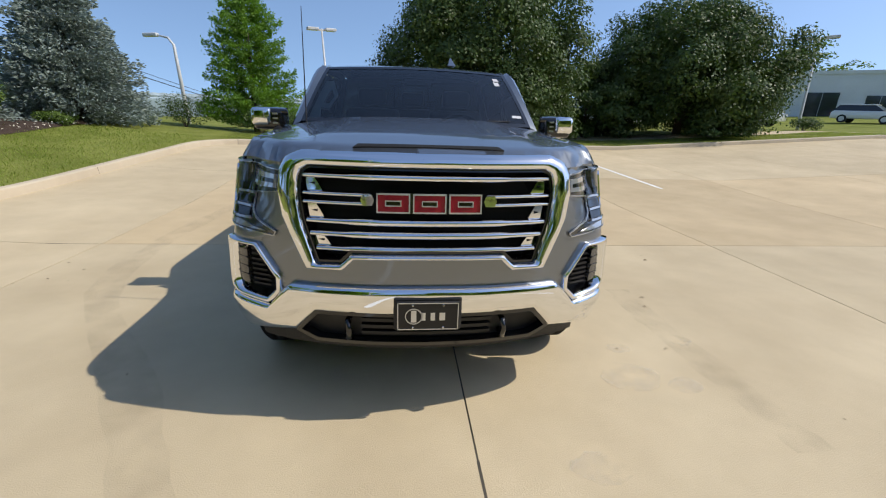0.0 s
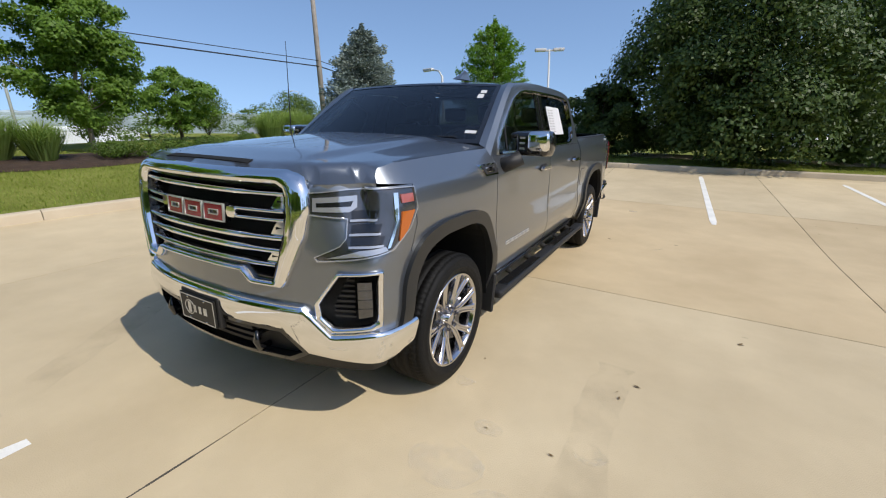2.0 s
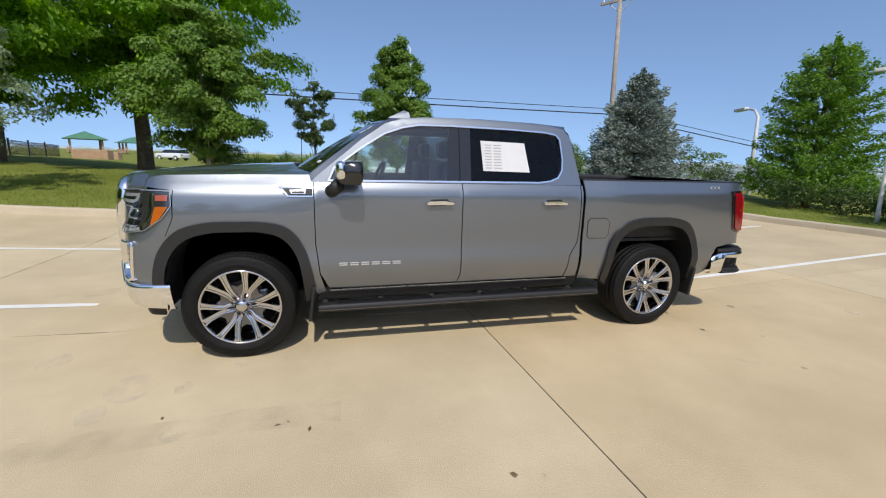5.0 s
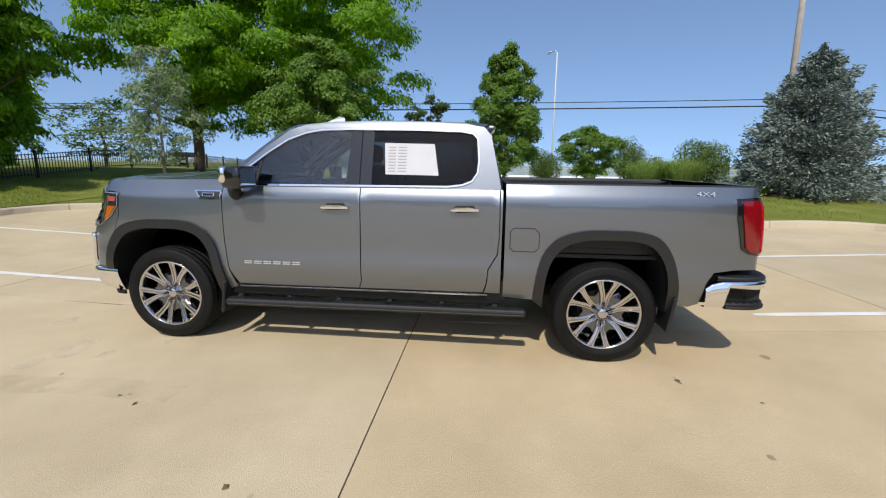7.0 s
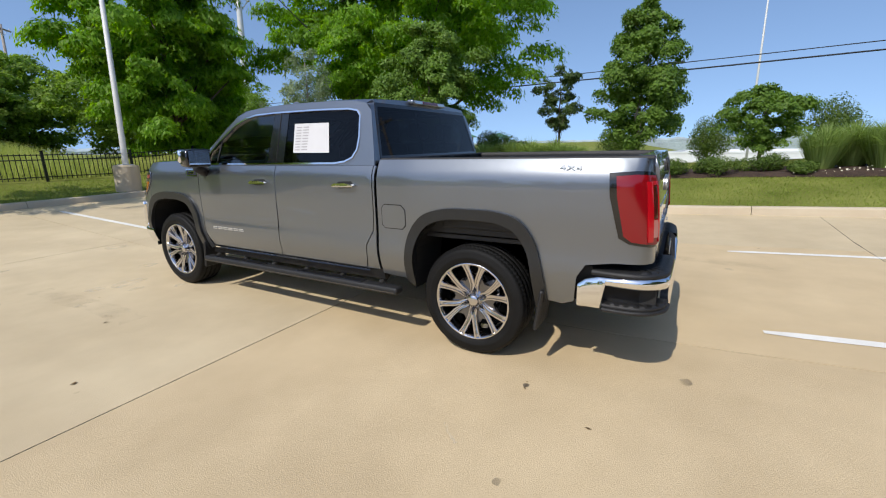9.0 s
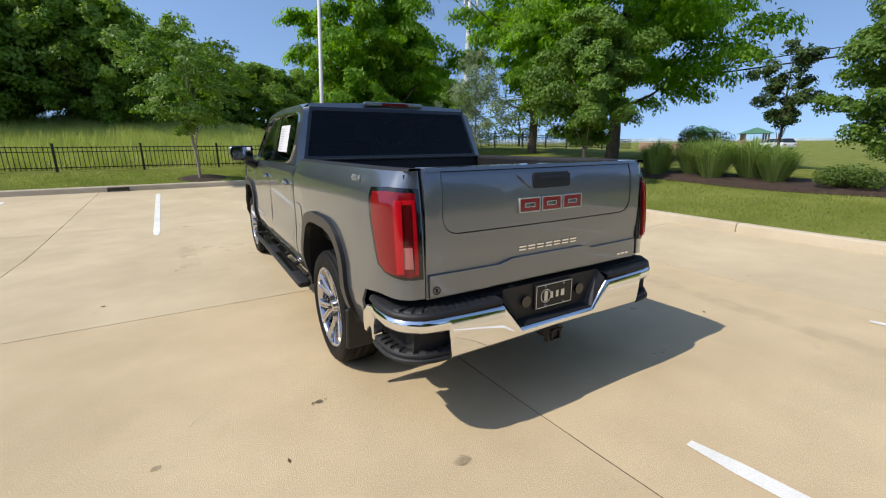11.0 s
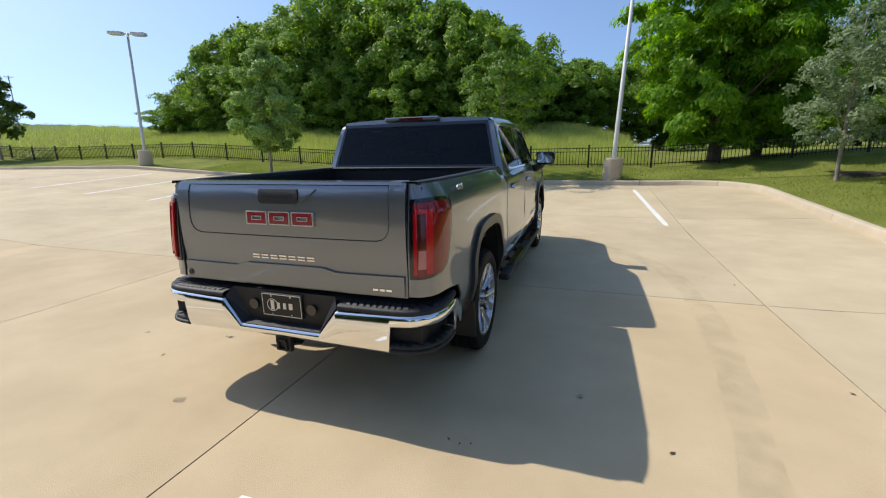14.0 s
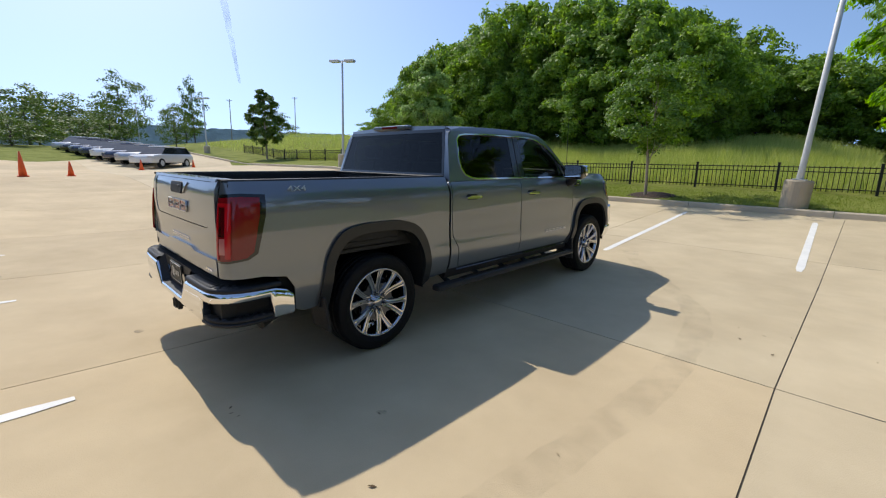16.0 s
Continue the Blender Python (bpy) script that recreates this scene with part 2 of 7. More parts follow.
def kerb_line(off=0.0):
    """The inner kerb line, moved outwards by off; from the south-east round to the north-east."""
    pts = [(x, SOUTH - off) for x in (90, 60, 40, 30, 24, 20, 16, 12, 8, 4, 0.5, -2.5)]
    r = 2.0
    for a in range(0, 91, 10):
        t = radians(270 - a)
        pts.append((WEST + r + (r + off) * math.cos(t), SOUTH + r + (r + off) * math.sin(t)))
    pts += [(WEST - off, y) for y in (-4, -1, 2, 5, 8)]
    r = 1.6
    for a in range(0, 91, 15):
        t = radians(180 - a)
        pts.append((WEST + r + (r + off) * math.cos(t), NORTH + 0.08 * WEST - r + (r + off) * math.sin(t)))
    pts += [(x, NORTH + 0.08 * x + off) for x in (-2, 1, 4, 8, 12, 16, 20, 26, 34, 45, 60, 90)]
    return pts


def build_ground():
    from mathutils import geometry
    inner, outer = kerb_line(0.02), kerb_line(0.13)
    pts, edges = [], []
    for ring in (inner, outer):
        k = len(pts)
        pts += ring
        edges += [(k + i, k + i + 1) for i in range(len(ring) - 1)]
    for x in np.arange(-26, 40, 1.3):
        for y in np.arange(-30, 34, 1.3):
            if not (WEST - 0.7 < x and SOUTH - 0.7 < y < NORTH + 0.08 * x + 0.7):
                pts.append((float(x + rng.uniform(-0.2, 0.2)), float(y + rng.uniform(-0.2, 0.2))))
            elif int(round(x / 1.3)) % 2 == 0 and SOUTH + 0.5 < y < NORTH + 0.08 * x - 0.5 and x > WEST + 0.5:
                pts.append((float(x), float(y)))
    for r in (50, 70, 100, 140, 200, 300, 500, 900, 1600):
        for a in range(0, 360, 6):
            p = (r * math.cos(radians(a)), r * math.sin(radians(a)))
            if not (p[0] > 0 and SOUTH - 1 < p[1] < NORTH + 0.08 * p[0] + 1 and p[0] < 92):
                pts.append(p)
    vs, es, fs, *_ = geometry.delaunay_2d_cdt([Vector(p) for p in pts], edges, [], 0, 1e-4)

    def inside(x, y):
        if x < WEST - 0.06 or y < SOUTH - 0.06 or y > NORTH + 0.08 * x + 0.06 or x > 90.1:
            return False
        for cx, cy, r, sx, sy in ((WEST + 2.0, SOUTH + 2.0, 2.06, -1, -1), (WEST + 1.6, NORTH + 0.08 * WEST - 1.6, 1.66, -1, 1)):
            if (x - cx) * sx > 0 and (y - cy) * sy > 0:
                return math.hypot(x - cx, y - cy) < r
        return True
    verts = [(v.x, v.y, lot_z(v.x, v.y) - 0.06 if inside(v.x, v.y) else ground_z(v.x, v.y)) for v in vs]
    ob = quick("ground", verts, fs, LAWN, smooth=False)
    tagged(ob, "mown green lawn and meadow land around the parking lot", "ground", kind="structure")


build_ground()

# ---- concrete slabs with sawn joints ----
JX = [-10.9, -7.2, -3.52, 0.235, 3.88, 7.6, 11.3, 15, 18.7, 22.4, 26.1, 29.8, 33.5, 37.2, 45, 60, 90]
JY = [-13.2, -8.1, -3.0, 2.10, 7.2, 12.3, 17.4, 22]
pavement = tagged(empty("pavement"), "tan concrete parking lot of large slabs", "pavement", kind="structure")


def slab(x0, x1, y0, y1):
    nx, ny = (7 if x1 - x0 < 5 else 4), 9
    g = 0.005
    xs = [x0 + g + (x1 - x0 - 2 * g) * i / nx for i in range(nx + 1)]
    ys = [y0 + g + (y1 - y0 - 2 * g) * j / ny for j in range(ny + 1)]
    skew = lambda x, y: x - 0.022 * max(0, y - 2.1)
    v = [(skew(x, y), y, lot_z(x, y)) for y in ys for x in xs]
    f = [(j * (nx + 1) + i, j * (nx + 1) + i + 1, (j + 1) * (nx + 1) + i + 1, (j + 1) * (nx + 1) + i) for j in range(ny) for i in range(nx)]
    rim = list(range(nx + 1)) + [j * (nx + 1) + nx for j in range(1, ny + 1)] + [ny * (nx + 1) + i for i in range(nx - 1, -1, -1)] + [j * (nx + 1) for j in range(ny - 1, 0, -1)]
    k = len(v)
    v += [(v[i][0], v[i][1], v[i][2] - 0.05) for i in rim]
    n = len(rim)
    f += [(rim[(i + 1) % n], rim[i], k + i, k + (i + 1) % n) for i in range(n)]
    quick("slab", v, f, CONCRETE_WARM if 2 < y0 < 3 and x0 > -4 else CONCRETE, pavement)


for xa, xb in zip(JX, JX[1:]):
    for ya, yb in zip(JY, JY[1:]):
        if ya < NORTH + 0.08 * xb and xb > WEST:
            slab(xa, xb, ya, yb)

# joint filler just below the surface
bm = bmesh.new()
for x in JX[1:14]:
    for y0, y1 in zip(np.arange(-8, 14, 1.0), np.arange(-7, 15, 1.0)):
        s0, s1 = x - 0.022 * max(0, y0 - 2.1), x - 0.022 * max(0, y1 - 2.1)
        za, zb = lot_z(x, y0) - 0.006, lot_z(x, y1) - 0.006
        bm.faces.new([bm.verts.new(p) for p in ((s0 - .007, y0, za), (s0 + .007, y0, za), (s1 + .007, y1, zb), (s1 - .007, y1, zb))])
for y in JY[1:6]:
    for x0, x1 in zip(np.arange(-6.3, 40, 1.0), np.arange(-5.3, 41, 1.0)):
        za, zb = lot_z(x0, y) - 0.006, lot_z(x1, y) - 0.006
        bm.faces.new([bm.verts.new(p) for p in ((x0, y - .007, za), (x1, y - .007, zb), (x1, y + .007, zb), (x0, y + .007, za))])
part("joint_filler", bm, JOINT, pavement, "dark joint filler")


def paint_line(x0, y0, x1, y1, w=0.105):
    """A painted stall line with worn, rounded ends, following the concrete."""
    d = Vector((x1 - x0, y1 - y0))
    L, n = d.length, 24
    d.normalize()
    s = Vector((-d.y, d.x))
    v = []
    for i in range(n + 1):
        t = i / n
        p = Vector((x0, y0)) + d * (L * t)
        e = min(L * t, L * (1 - t))
        h = w / 2 * (1 if e > 0.04 else 0.55 + 0.45 * e / 0.04)
        for k in (-1, 1):
            q = p + s * h * k * (1 + 0.06 * noise.noise((q_ := (i * 3.1 + k), y0, x0)))
            v.append((q.x, q.y, lot_z(q.x, q.y) + 0.004))
    f = [(2 * i, 2 * i + 2, 2 * i + 3, 2 * i + 1) for i in range(n)]
    me = quick("stall_line", v, f, LINE, pavement, "worn white painted stall line")
    return me


for x0, y0, x1, y1 in ((-0.30, 5.7, -0.62, 11.4), (-3.2, 5.65, -3.5, 11.1), (2.58, 5.95, 2.35, 11.5), (5.65, 6.05, 5.35, 11.7), (8.5, 6.1, 8.2, 12), (11.4, 6.2, 11.1, 12.2), (14.3, 6.2, 14.0, 12.4), (17.2, 6.2, 16.9, 12.6), (20.1, 6.2, 19.8, 12.9),
                       (-0.56, -1.58, -0.35, -7.2), (-3.25, -2.2, -3.05, -7.2), (2.36, -2.1, 2.5, -7.3), (5.4, -2.3, 5.6, -7.3), (8.4, -2.5, 8.6, -7.3), (11.3, -2.5, 11.5, -7.3), (14.2, -2.5, 14.4, -7.3), (17.1, -2.5, 17.3, -7.3), (20, -2.5, 20.2, -7.3)):
    paint_line(x0, y0, x1, y1)

# ---- kerb, cast in lengths ----
kerb = tagged(empty("kerb"), "pale concrete kerb round the parking lot", "kerb", kind="structure")


def kerb_piece(pts, nrm):
    prof = [(-0.02, -0.08), (0.0, 0.06), (0.012, 0.125), (0.04, 0.15), (0.13, 0.155), (0.155, 0.14), (0.16, -0.08)]
    v, f = [], []
    for (x, y), (nx, ny) in zip(pts, nrm):
        z = lot_z(max(x, WEST), y)
        v += [(x + nx * a, y + ny * a, z + b) for a, b in prof]
    m = len(prof)
    for i in range(len(pts) - 1):
        f += [(i * m + k, i * m + k + 1, (i + 1) * m + k + 1, (i + 1) * m + k) for k in range(m - 1)]
    f += [tuple(range(m)), tuple(range((len(pts) - 1) * m, len(pts) * m))[::-1]]
    quick("kerb_stone", v, f, KERB, kerb)


def build_kerb():
    a, b = kerb_line(0.0), kerb_line(1.0)
    fine, out = [], []
    for i in range(len(a) - 1):
        L = math.dist(a[i], a[i + 1])
        k = max(1, int(L / 0.6))
        for j in range(k):
            t = j / k
            fine.append(tuple(a[i][c] * (1 - t) + a[i + 1][c] * t for c in (0, 1)))
            q = [b[i][c] * (1 - t) + b[i + 1][c] * t for c in (0, 1)]
            d = Vector((q[0] - fine[-1][0], q[1] - fine[-1][1])).normalized()
            out.append((d.x, d.y))
    step = 5
    for i in range(0, len(fine) - 1, step):
        seg, nn = [list(p) for p in fine[i:i + step + 1]], out[i:i + step + 1]
        if len(seg) > 1:
            for end, nxt in ((0, 1), (-1, -2)):
                d = Vector((seg[nxt][0] - seg[end][0], seg[nxt][1] - seg[end][1])).normalized() * 0.006
                seg[end][0] += d.x
                seg[end][1] += d.y
            kerb_piece(seg, nn)


build_kerb()
# storm-drain mouth cast into the south kerb
bm = bmesh.new()
z = lot_z(3.45, SOUTH)
box(bm, 3.24, 3.66, SOUTH - 0.02, SOUTH + 0.006, z + 0.01, z + 0.095)
box(bm, 3.20, 3.24, SOUTH - 0.02, SOUTH + 0.03, z - 0.01, z + 0.11)
box(bm, 3.66, 3.70, SOUTH - 0.02, SOUTH + 0.03, z - 0.01, z + 0.11)
box(bm, 3.24, 3.66, SOUTH - 0.02, SOUTH + 0.03, z + 0.095, z + 0.112)
part("drain_mouth", bm, JOINT, kerb, "dark iron drain mouth in the kerb")


# ---- plants ----
def unit(n):
    v = rng.normal(size=(n, 3))
    return v / np.linalg.norm(v, axis=1)[:, None]


def leaf_quads(c, out, length, width, droop=0.0, spread=0.7, fold=0.0):
    """Corners of one four-cornered leaf per centre; leaves point roughly along out."""
    n = len(c)
    a = out + spread * unit(n)
    a[:, 2] -= droop
    a /= np.linalg.norm(a, axis=1)[:, None]
    b = np.cross(a, unit(n))
    b /= np.linalg.norm(b, axis=1)[:, None] + 1e-9
    L = (length * rng.uniform(0.65, 1.25, n))[:, None]
    W = (width * rng.uniform(0.65, 1.25, n))[:, None]
    return np.stack([c - a * L / 2, c + b * W / 2 + a * L * 0.08, c + a * L / 2, c - b * W / 2 + a * L * 0.08], 1).reshape(-1, 3)


def facing_leaves(c, out, length, width, droop=0.15, wild=0.7):
    """One four-cornered leaf per centre, its face turned outwards and up, its tip hanging."""
    n = len(c)
    m = out * 0.8 + unit(n) * wild + np.array([0, 0, 0.45])
    m /= np.linalg.norm(m, axis=1)[:, None]
    a = unit(n) + np.array([0, 0, -droop * 2])
    a -= m * (a * m).sum(1)[:, None]
    a /= np.linalg.norm(a, axis=1)[:, None] + 1e-9
    b = np.cross(m, a)
    L = (length * rng.uniform(0.65, 1.25, n))[:, None]
    W = (width * rng.uniform(0.65, 1.25, n))[:, None]
    return np.stack([c - a * L / 2, c + b * W / 2 + a * L * 0.08, c + a * L / 2, c - b * W / 2 + a * L * 0.08], 1).reshape(-1, 3)


def limbs(bm, base, top, r, ends, sides=7):
    """A tapered, slightly crooked trunk and limbs that leave it for the given ends."""
    base, top = Vector(base), Vector(top)
    line = [base.lerp(top, t) + Vector((rng.normal(), rng.normal(), 0)) * 0.03 * (top - base).length * t * (1 - t) * 4 * 0.35 for t in (0, 0.12, 0.35, 0.6, 0.8, 1)]
    tube(bm, [line[0] - Vector((0, 0, 0.15))] + line, [r * 1.45, r * 1.15, r, r * 0.85, r * 0.62, r * 0.4, r * 0.12], sides + 2)
    for e in ends:
        e = Vector(e)
        h = min(max((e.z - base.z) / max((top - base).length, 0.1) - 0.25, 0.22), 0.9)
        p = base.lerp(top, h)
        mid = p.lerp(e, 0.5) + Vector((0, 0, -0.06 * (e - p).length))
        tube(bm, [p, mid, e], [r * 0.42 * (1.1 - h), r * 0.25 * (1.1 - h), r * 0.06], 5, False)


def tree(kind, at, height, radius, clear, leaf, bark, trunk_r, n, shape="oval", size=(0.11, 0.07), clumps=46, label="", seed=0, flat=0.75, droop=0.15, clump_r=0.42, lean=(0, 0), ragged=0.55, gap=0.0, gaps=-0.08, dome=0.75, spray=0.0):
    """Trunk, limbs and a crown of leaf clumps with gaps. clear: height of the lowest leaves."""
    global rng
    rng = np.random.default_rng(seed + 100)
    x, y = at
    z0 = ground_z(x, y)
    ob = tagged(empty(kind, (x, y, z0)), label, "tree")
    zc, hz = (clear + height) / 2, (height - clear) / 2
    cs, rs = [], []
    golden = math.pi * (3 - 5 ** 0.5)
    for i in range(clumps):
        u = (i + 0.5) / clumps * 2 - 1
        if shape == "cone":
            w = (1 - (u + 1) / 2) ** 0.8 + 0.05
        elif shape == "drop":
            w = math.sqrt(max(0, 1 - u * u)) * (1.0 - 0.38 * u)
        elif shape == "mound":
            q = (u + 1) / 2
            w = math.sqrt(max(0, 1 - max(0, (q - 0.3) / 0.7) ** 3.6)) * (0.82 + 0.18 * min(1, q / 0.3))
        elif shape == "vase":
            w = math.sqrt(max(0, 1 - u * u)) * (1.0 + 0.25 * u)
        else:
            w = math.sqrt(max(0, 1 - abs(u) ** 2.4))
        rad = radius * w * (rng.uniform(0.62, 0.98) if i % 3 else rng.uniform(0.2, 0.6))
        a = i * golden + rng.uniform(-0.4, 0.4)
        rad *= 1 + ragged * noise.noise((1.7 * math.cos(a) + seed, 1.7 * math.sin(a), 2.2 * u))
        cs.append((rad * math.cos(a), rad * math.sin(a), zc + hz * u * 0.9 + rng.uniform(-0.09, 0.09) * hz))
        rs.append(radius * clump_r * rng.uniform(0.65, 1.25) * (0.55 + 0.45 * w))
    cs, rs = np.array(cs), np.array(rs)
    per = rng.multinomial(n, rs ** 2 / (rs ** 2).sum())
    idx = np.repeat(np.arange(clumps), per)
    d = unit(n)
    rr = rng.uniform(0.35, 1.0, n) ** 0.6
    p = cs[idx] + d * (rs[idx] * rr)[:, None] * np.array([1, 1, flat])
    up = rng.uniform(size=n) < dome                      # most leaves sit on the upper side of their clump
    p[:, 2] += np.where(up, np.abs(d[:, 2]) - d[:, 2], 0) * rs[idx] * rr * flat
    d[:, 2] = np.where(up, np.abs(d[:, 2]), d[:, 2])
    if spray:                                            # clumps drawn out into sprays that reach outwards and hang at the tip
        c, o = cs[idx], p - cs[idx]
        a = np.arctan2(c[:, 1], c[:, 0])
        ra, ta = np.stack([np.cos(a), np.sin(a)], 1), np.stack([-np.sin(a), np.cos(a)], 1)
        along, across = (o[:, :2] * ra).sum(1) * (1 + spray), (o[:, :2] * ta).sum(1) * 0.85
        p[:, :2] = c[:, :2] + ra * along[:, None] + ta * across[:, None]
        k = along / (rs[idx] * (1 + spray))
        p[:, 2] -= rs[idx] * (0.45 * np.maximum(k, 0) ** 2 + 0.35 * (across / rs[idx]) ** 2)
    p += 0.10 * radius * clump_r * rng.normal(size=p.shape)
    p[:, 2] = np.maximum(p[:, 2], clear * 0.85 + rng.uniform(0, 0.25, len(p)))
    p[:, 0] += lean[0] * p[:, 2]
    p[:, 1] += lean[1] * p[:, 2]
    if gap:                                              # holes through the crown
        keep = np.array([noise.noise((a * gap + seed, b * gap, c * gap * 1.5)) > gaps for a, b, c in p.tolist()])
        p, d = p[keep], d[keep]
    outw = d * np.array([1, 1, 0.6]) + p * np.array([1, 1, 0]) / radius * 0.4
    crown = fast_mesh("crown", facing_leaves(p, outw, size[0], size[1], droop), 4, leaf, ob)
    bm = bmesh.new()
    ends = [tuple(c) for c in cs[:: max(1, clumps // 16)]]
    limbs(bm, (0, 0, 0), (lean[0] * height, lean[1] * height, zc + hz * 0.75), trunk_r, ends)
    part("trunk", bm, bark, ob, smooth=True)
    return ob


def conifer(kind, at, height, radius, leaf, trunk_r, whorls, per, tufts, label, seed, size, clear=0.25, droop=0.35, power=0.85, spread=0.6, lift=0.0):
    global rng
    rng = np.random.default_rng(seed + 500)
    x, y = at
    z0 = ground_z(x, y)
    ob = tagged(empty(kind, (x, y, z0)), label, "tree")
    bm = bmesh.new()
    tube(bm, [(0, 0, -0.1), (0, 0, height * 0.5), (0, 0, height * 0.97)], [trunk_r, trunk_r * 0.6, 0.01], 8)
    P, D = [], []
    for w in range(whorls):
        t = w / (whorls - 1)
        z = clear + (height - clear) * t ** 1.08 * 0.97
        R = radius * (1 - t) ** power * rng.uniform(0.82, 1.06) + 0.05
        for k in range(per):
            a = 2 * math.pi * (k + rng.uniform(-0.3, 0.3)) / per + w * 0.9
            L = R * rng.uniform(0.62, 1.12)
            m = max(6, int(tufts * (0.25 + L / radius)))
            s = rng.uniform(0.12, 1, m) ** 0.7
            wob = rng.normal(scale=0.075 * L + 0.05, size=(m, 2))
            zz = z + lift * L * s - droop * L * (s - 0.75 * s * s) + rng.normal(scale=0.035 * radius, size=m)
            dx, dy = math.cos(a), math.sin(a)
            P.append(np.stack([dx * L * s - dy * wob[:, 0] * s, dy * L * s + dx * wob[:, 0] * s, zz], 1))
            D.append(np.tile([dx, dy, 0.15], (m, 1)))
            if w % 2 == 0 and k % 2 == 0:
                tube(bm, [(0, 0, z), (dx * L * 0.5, dy * L * 0.5, z - droop * L * 0.22), (dx * L * 0.9, dy * L * 0.9, z - droop * L * 0.25)], [trunk_r * 0.22 * (1 - t) + 0.006, 0.012, 0.004], 4, False)
    P, D = np.concatenate(P), np.concatenate(D)
    fast_mesh("crown", leaf_quads(P, D, size[0], size[1], 0.1, spread), 4, leaf, ob)
    part("trunk", bm, BARK, ob, smooth=True)
    return ob


def shrub(kind, at, r, h, leaf, n, label, seed, size=(0.07, 0.045), cat="shrub"):
    global rng
    rng = np.random.default_rng(seed + 900)
    x, y = at
    ob = tagged(empty(kind, (x, y, ground_z(x, y))), label, cat)
    cl = np.stack([rng.uniform(-0.6, 0.6, 9) * r, rng.uniform(-0.6, 0.6, 9) * r, rng.uniform(0.35, 0.68, 9) * h], 1)
    idx = rng.integers(0, 9, n)
    d = unit(n)
    p = cl[idx] + d * (rng.uniform(0.5, 1, n) ** 0.5)[:, None] * np.array([r * 0.5, r * 0.5, h * 0.36])
    p[:, 2] = np.maximum(p[:, 2], 0.02)
    fast_mesh("foliage", facing_leaves(p, d, *size), 4, leaf, ob)
    bm = bmesh.new()
    for k in range(5):
        a = k * 1.25
        tube(bm, [(0, 0, -0.05), (0.25 * r * math.cos(a), 0.25 * r * math.sin(a), h * 0.3), (0.5 * r * math.cos(a), 0.5 * r * math.sin(a), h * 0.6)], [0.02, 0.014, 0.006], 5, False)
    part("stem", bm, BARK, ob)
    return ob


def blade_tris(p, h, w, lean):
    """One thin three-cornered blade per root."""
    n = len(p)
    a = rng.uniform(0, 2 * math.pi, n)
    side = np.stack([np.cos(a), np.sin(a), 0 * a], 1) * (w * rng.uniform(0.7, 1.3, n))[:, None] / 2
    b = rng.uniform(0, 2 * math.pi, n)
    H = (h * rng.uniform(0.5, 1.2, n))
    tip = p + np.stack([np.cos(b) * H * lean, np.sin(b) * H * lean, H], 1)
    return np.stack([p - side, p + side, tip], 1).reshape(-1, 3)


def tuft(at, r, h, n, label, seed):
    """A fountain of ornamental grass."""
    global rng
    rng = np.random.default_rng(seed + 1300)
    x, y = at
    ob = tagged(empty("ornamental_grass", (x, y, ground_z(x, y))), label, "ornamental grass", "ornamental grasses in the mulch bed")
    a, q = rng.uniform(0, 2 * math.pi, n), rng.uniform(0, 1, n) ** 0.6
    root = np.stack([np.cos(a) * r * 0.25 * q, np.sin(a) * r * 0.25 * q, 0 * a], 1)
    H = h * rng.uniform(0.6, 1.05, n)
    out = np.stack([np.cos(a), np.sin(a), 0 * a], 1)
    mid = root + out * (r * 0.45 * q)[:, None] + np.array([0, 0, 1]) * (H * 0.72)[:, None]
    tip = root + out * (r * 1.05 * q)[:, None] + np.array([0, 0, 1]) * (H * (1 - 0.25 * q))[:, None]
    side = np.stack([-np.sin(a), np.cos(a), 0 * a], 1) * 0.011
    v = np.stack([root - side, root + side, mid + side, mid - side, mid - side, mid + side, tip, tip], 1).reshape(-1, 3)
    fast_mesh("blades", v, 4, REED_GRASS, ob)
    return ob


def scatter(name, label, regions, h, w, lean, material, seed):
    global rng
    rng = np.random.default_rng(seed)
    P = []
    for x0, x1, y0, y1, n, ok in regions:
        q = np.stack([rng.uniform(x0, x1, n), rng.uniform(y0, y1, n)], 1)
        P += [(a, b, ground_z(a, b) - 0.01) for a, b in q if ok(a, b)]
    return tagged(fast_mesh(name, blade_tris(np.array(P), h, w, lean), 3, material), label, "grass", kind="stuff")


anyw = lambda x, y: True
north_ok = lambda x, y: y > NORTH + 0.08 * x + 0.2
corner_ok = lambda x, y: x < WEST - 0.2 or y < SOUTH - 0.2 or math.hypot(x - WEST - 2, y - SOUTH - 2) > 2.2
scatter("lawn_grass", "short mown green lawn grass", [(-13, WEST - 0.2, -11, 12, 52000, anyw), (-6.5, 16, -11.3, SOUTH - 0.2, 42000, anyw), (WEST, WEST + 1, SOUTH, SOUTH + 1, 700, corner_ok), (-6, 24, NORTH - 0.4, NORTH + 4, 30000, north_ok)], 0.06, 0.014, 0.7, GRASS, 21)
scatter("meadow_grass", "tall unmown meadow grass with dry seed heads", [(-4, 34, -28, -11.9, 75000, anyw), (14, 60, -40, -12, 25000, anyw)], 0.62, 0.03, 0.35, MEADOW, 22)

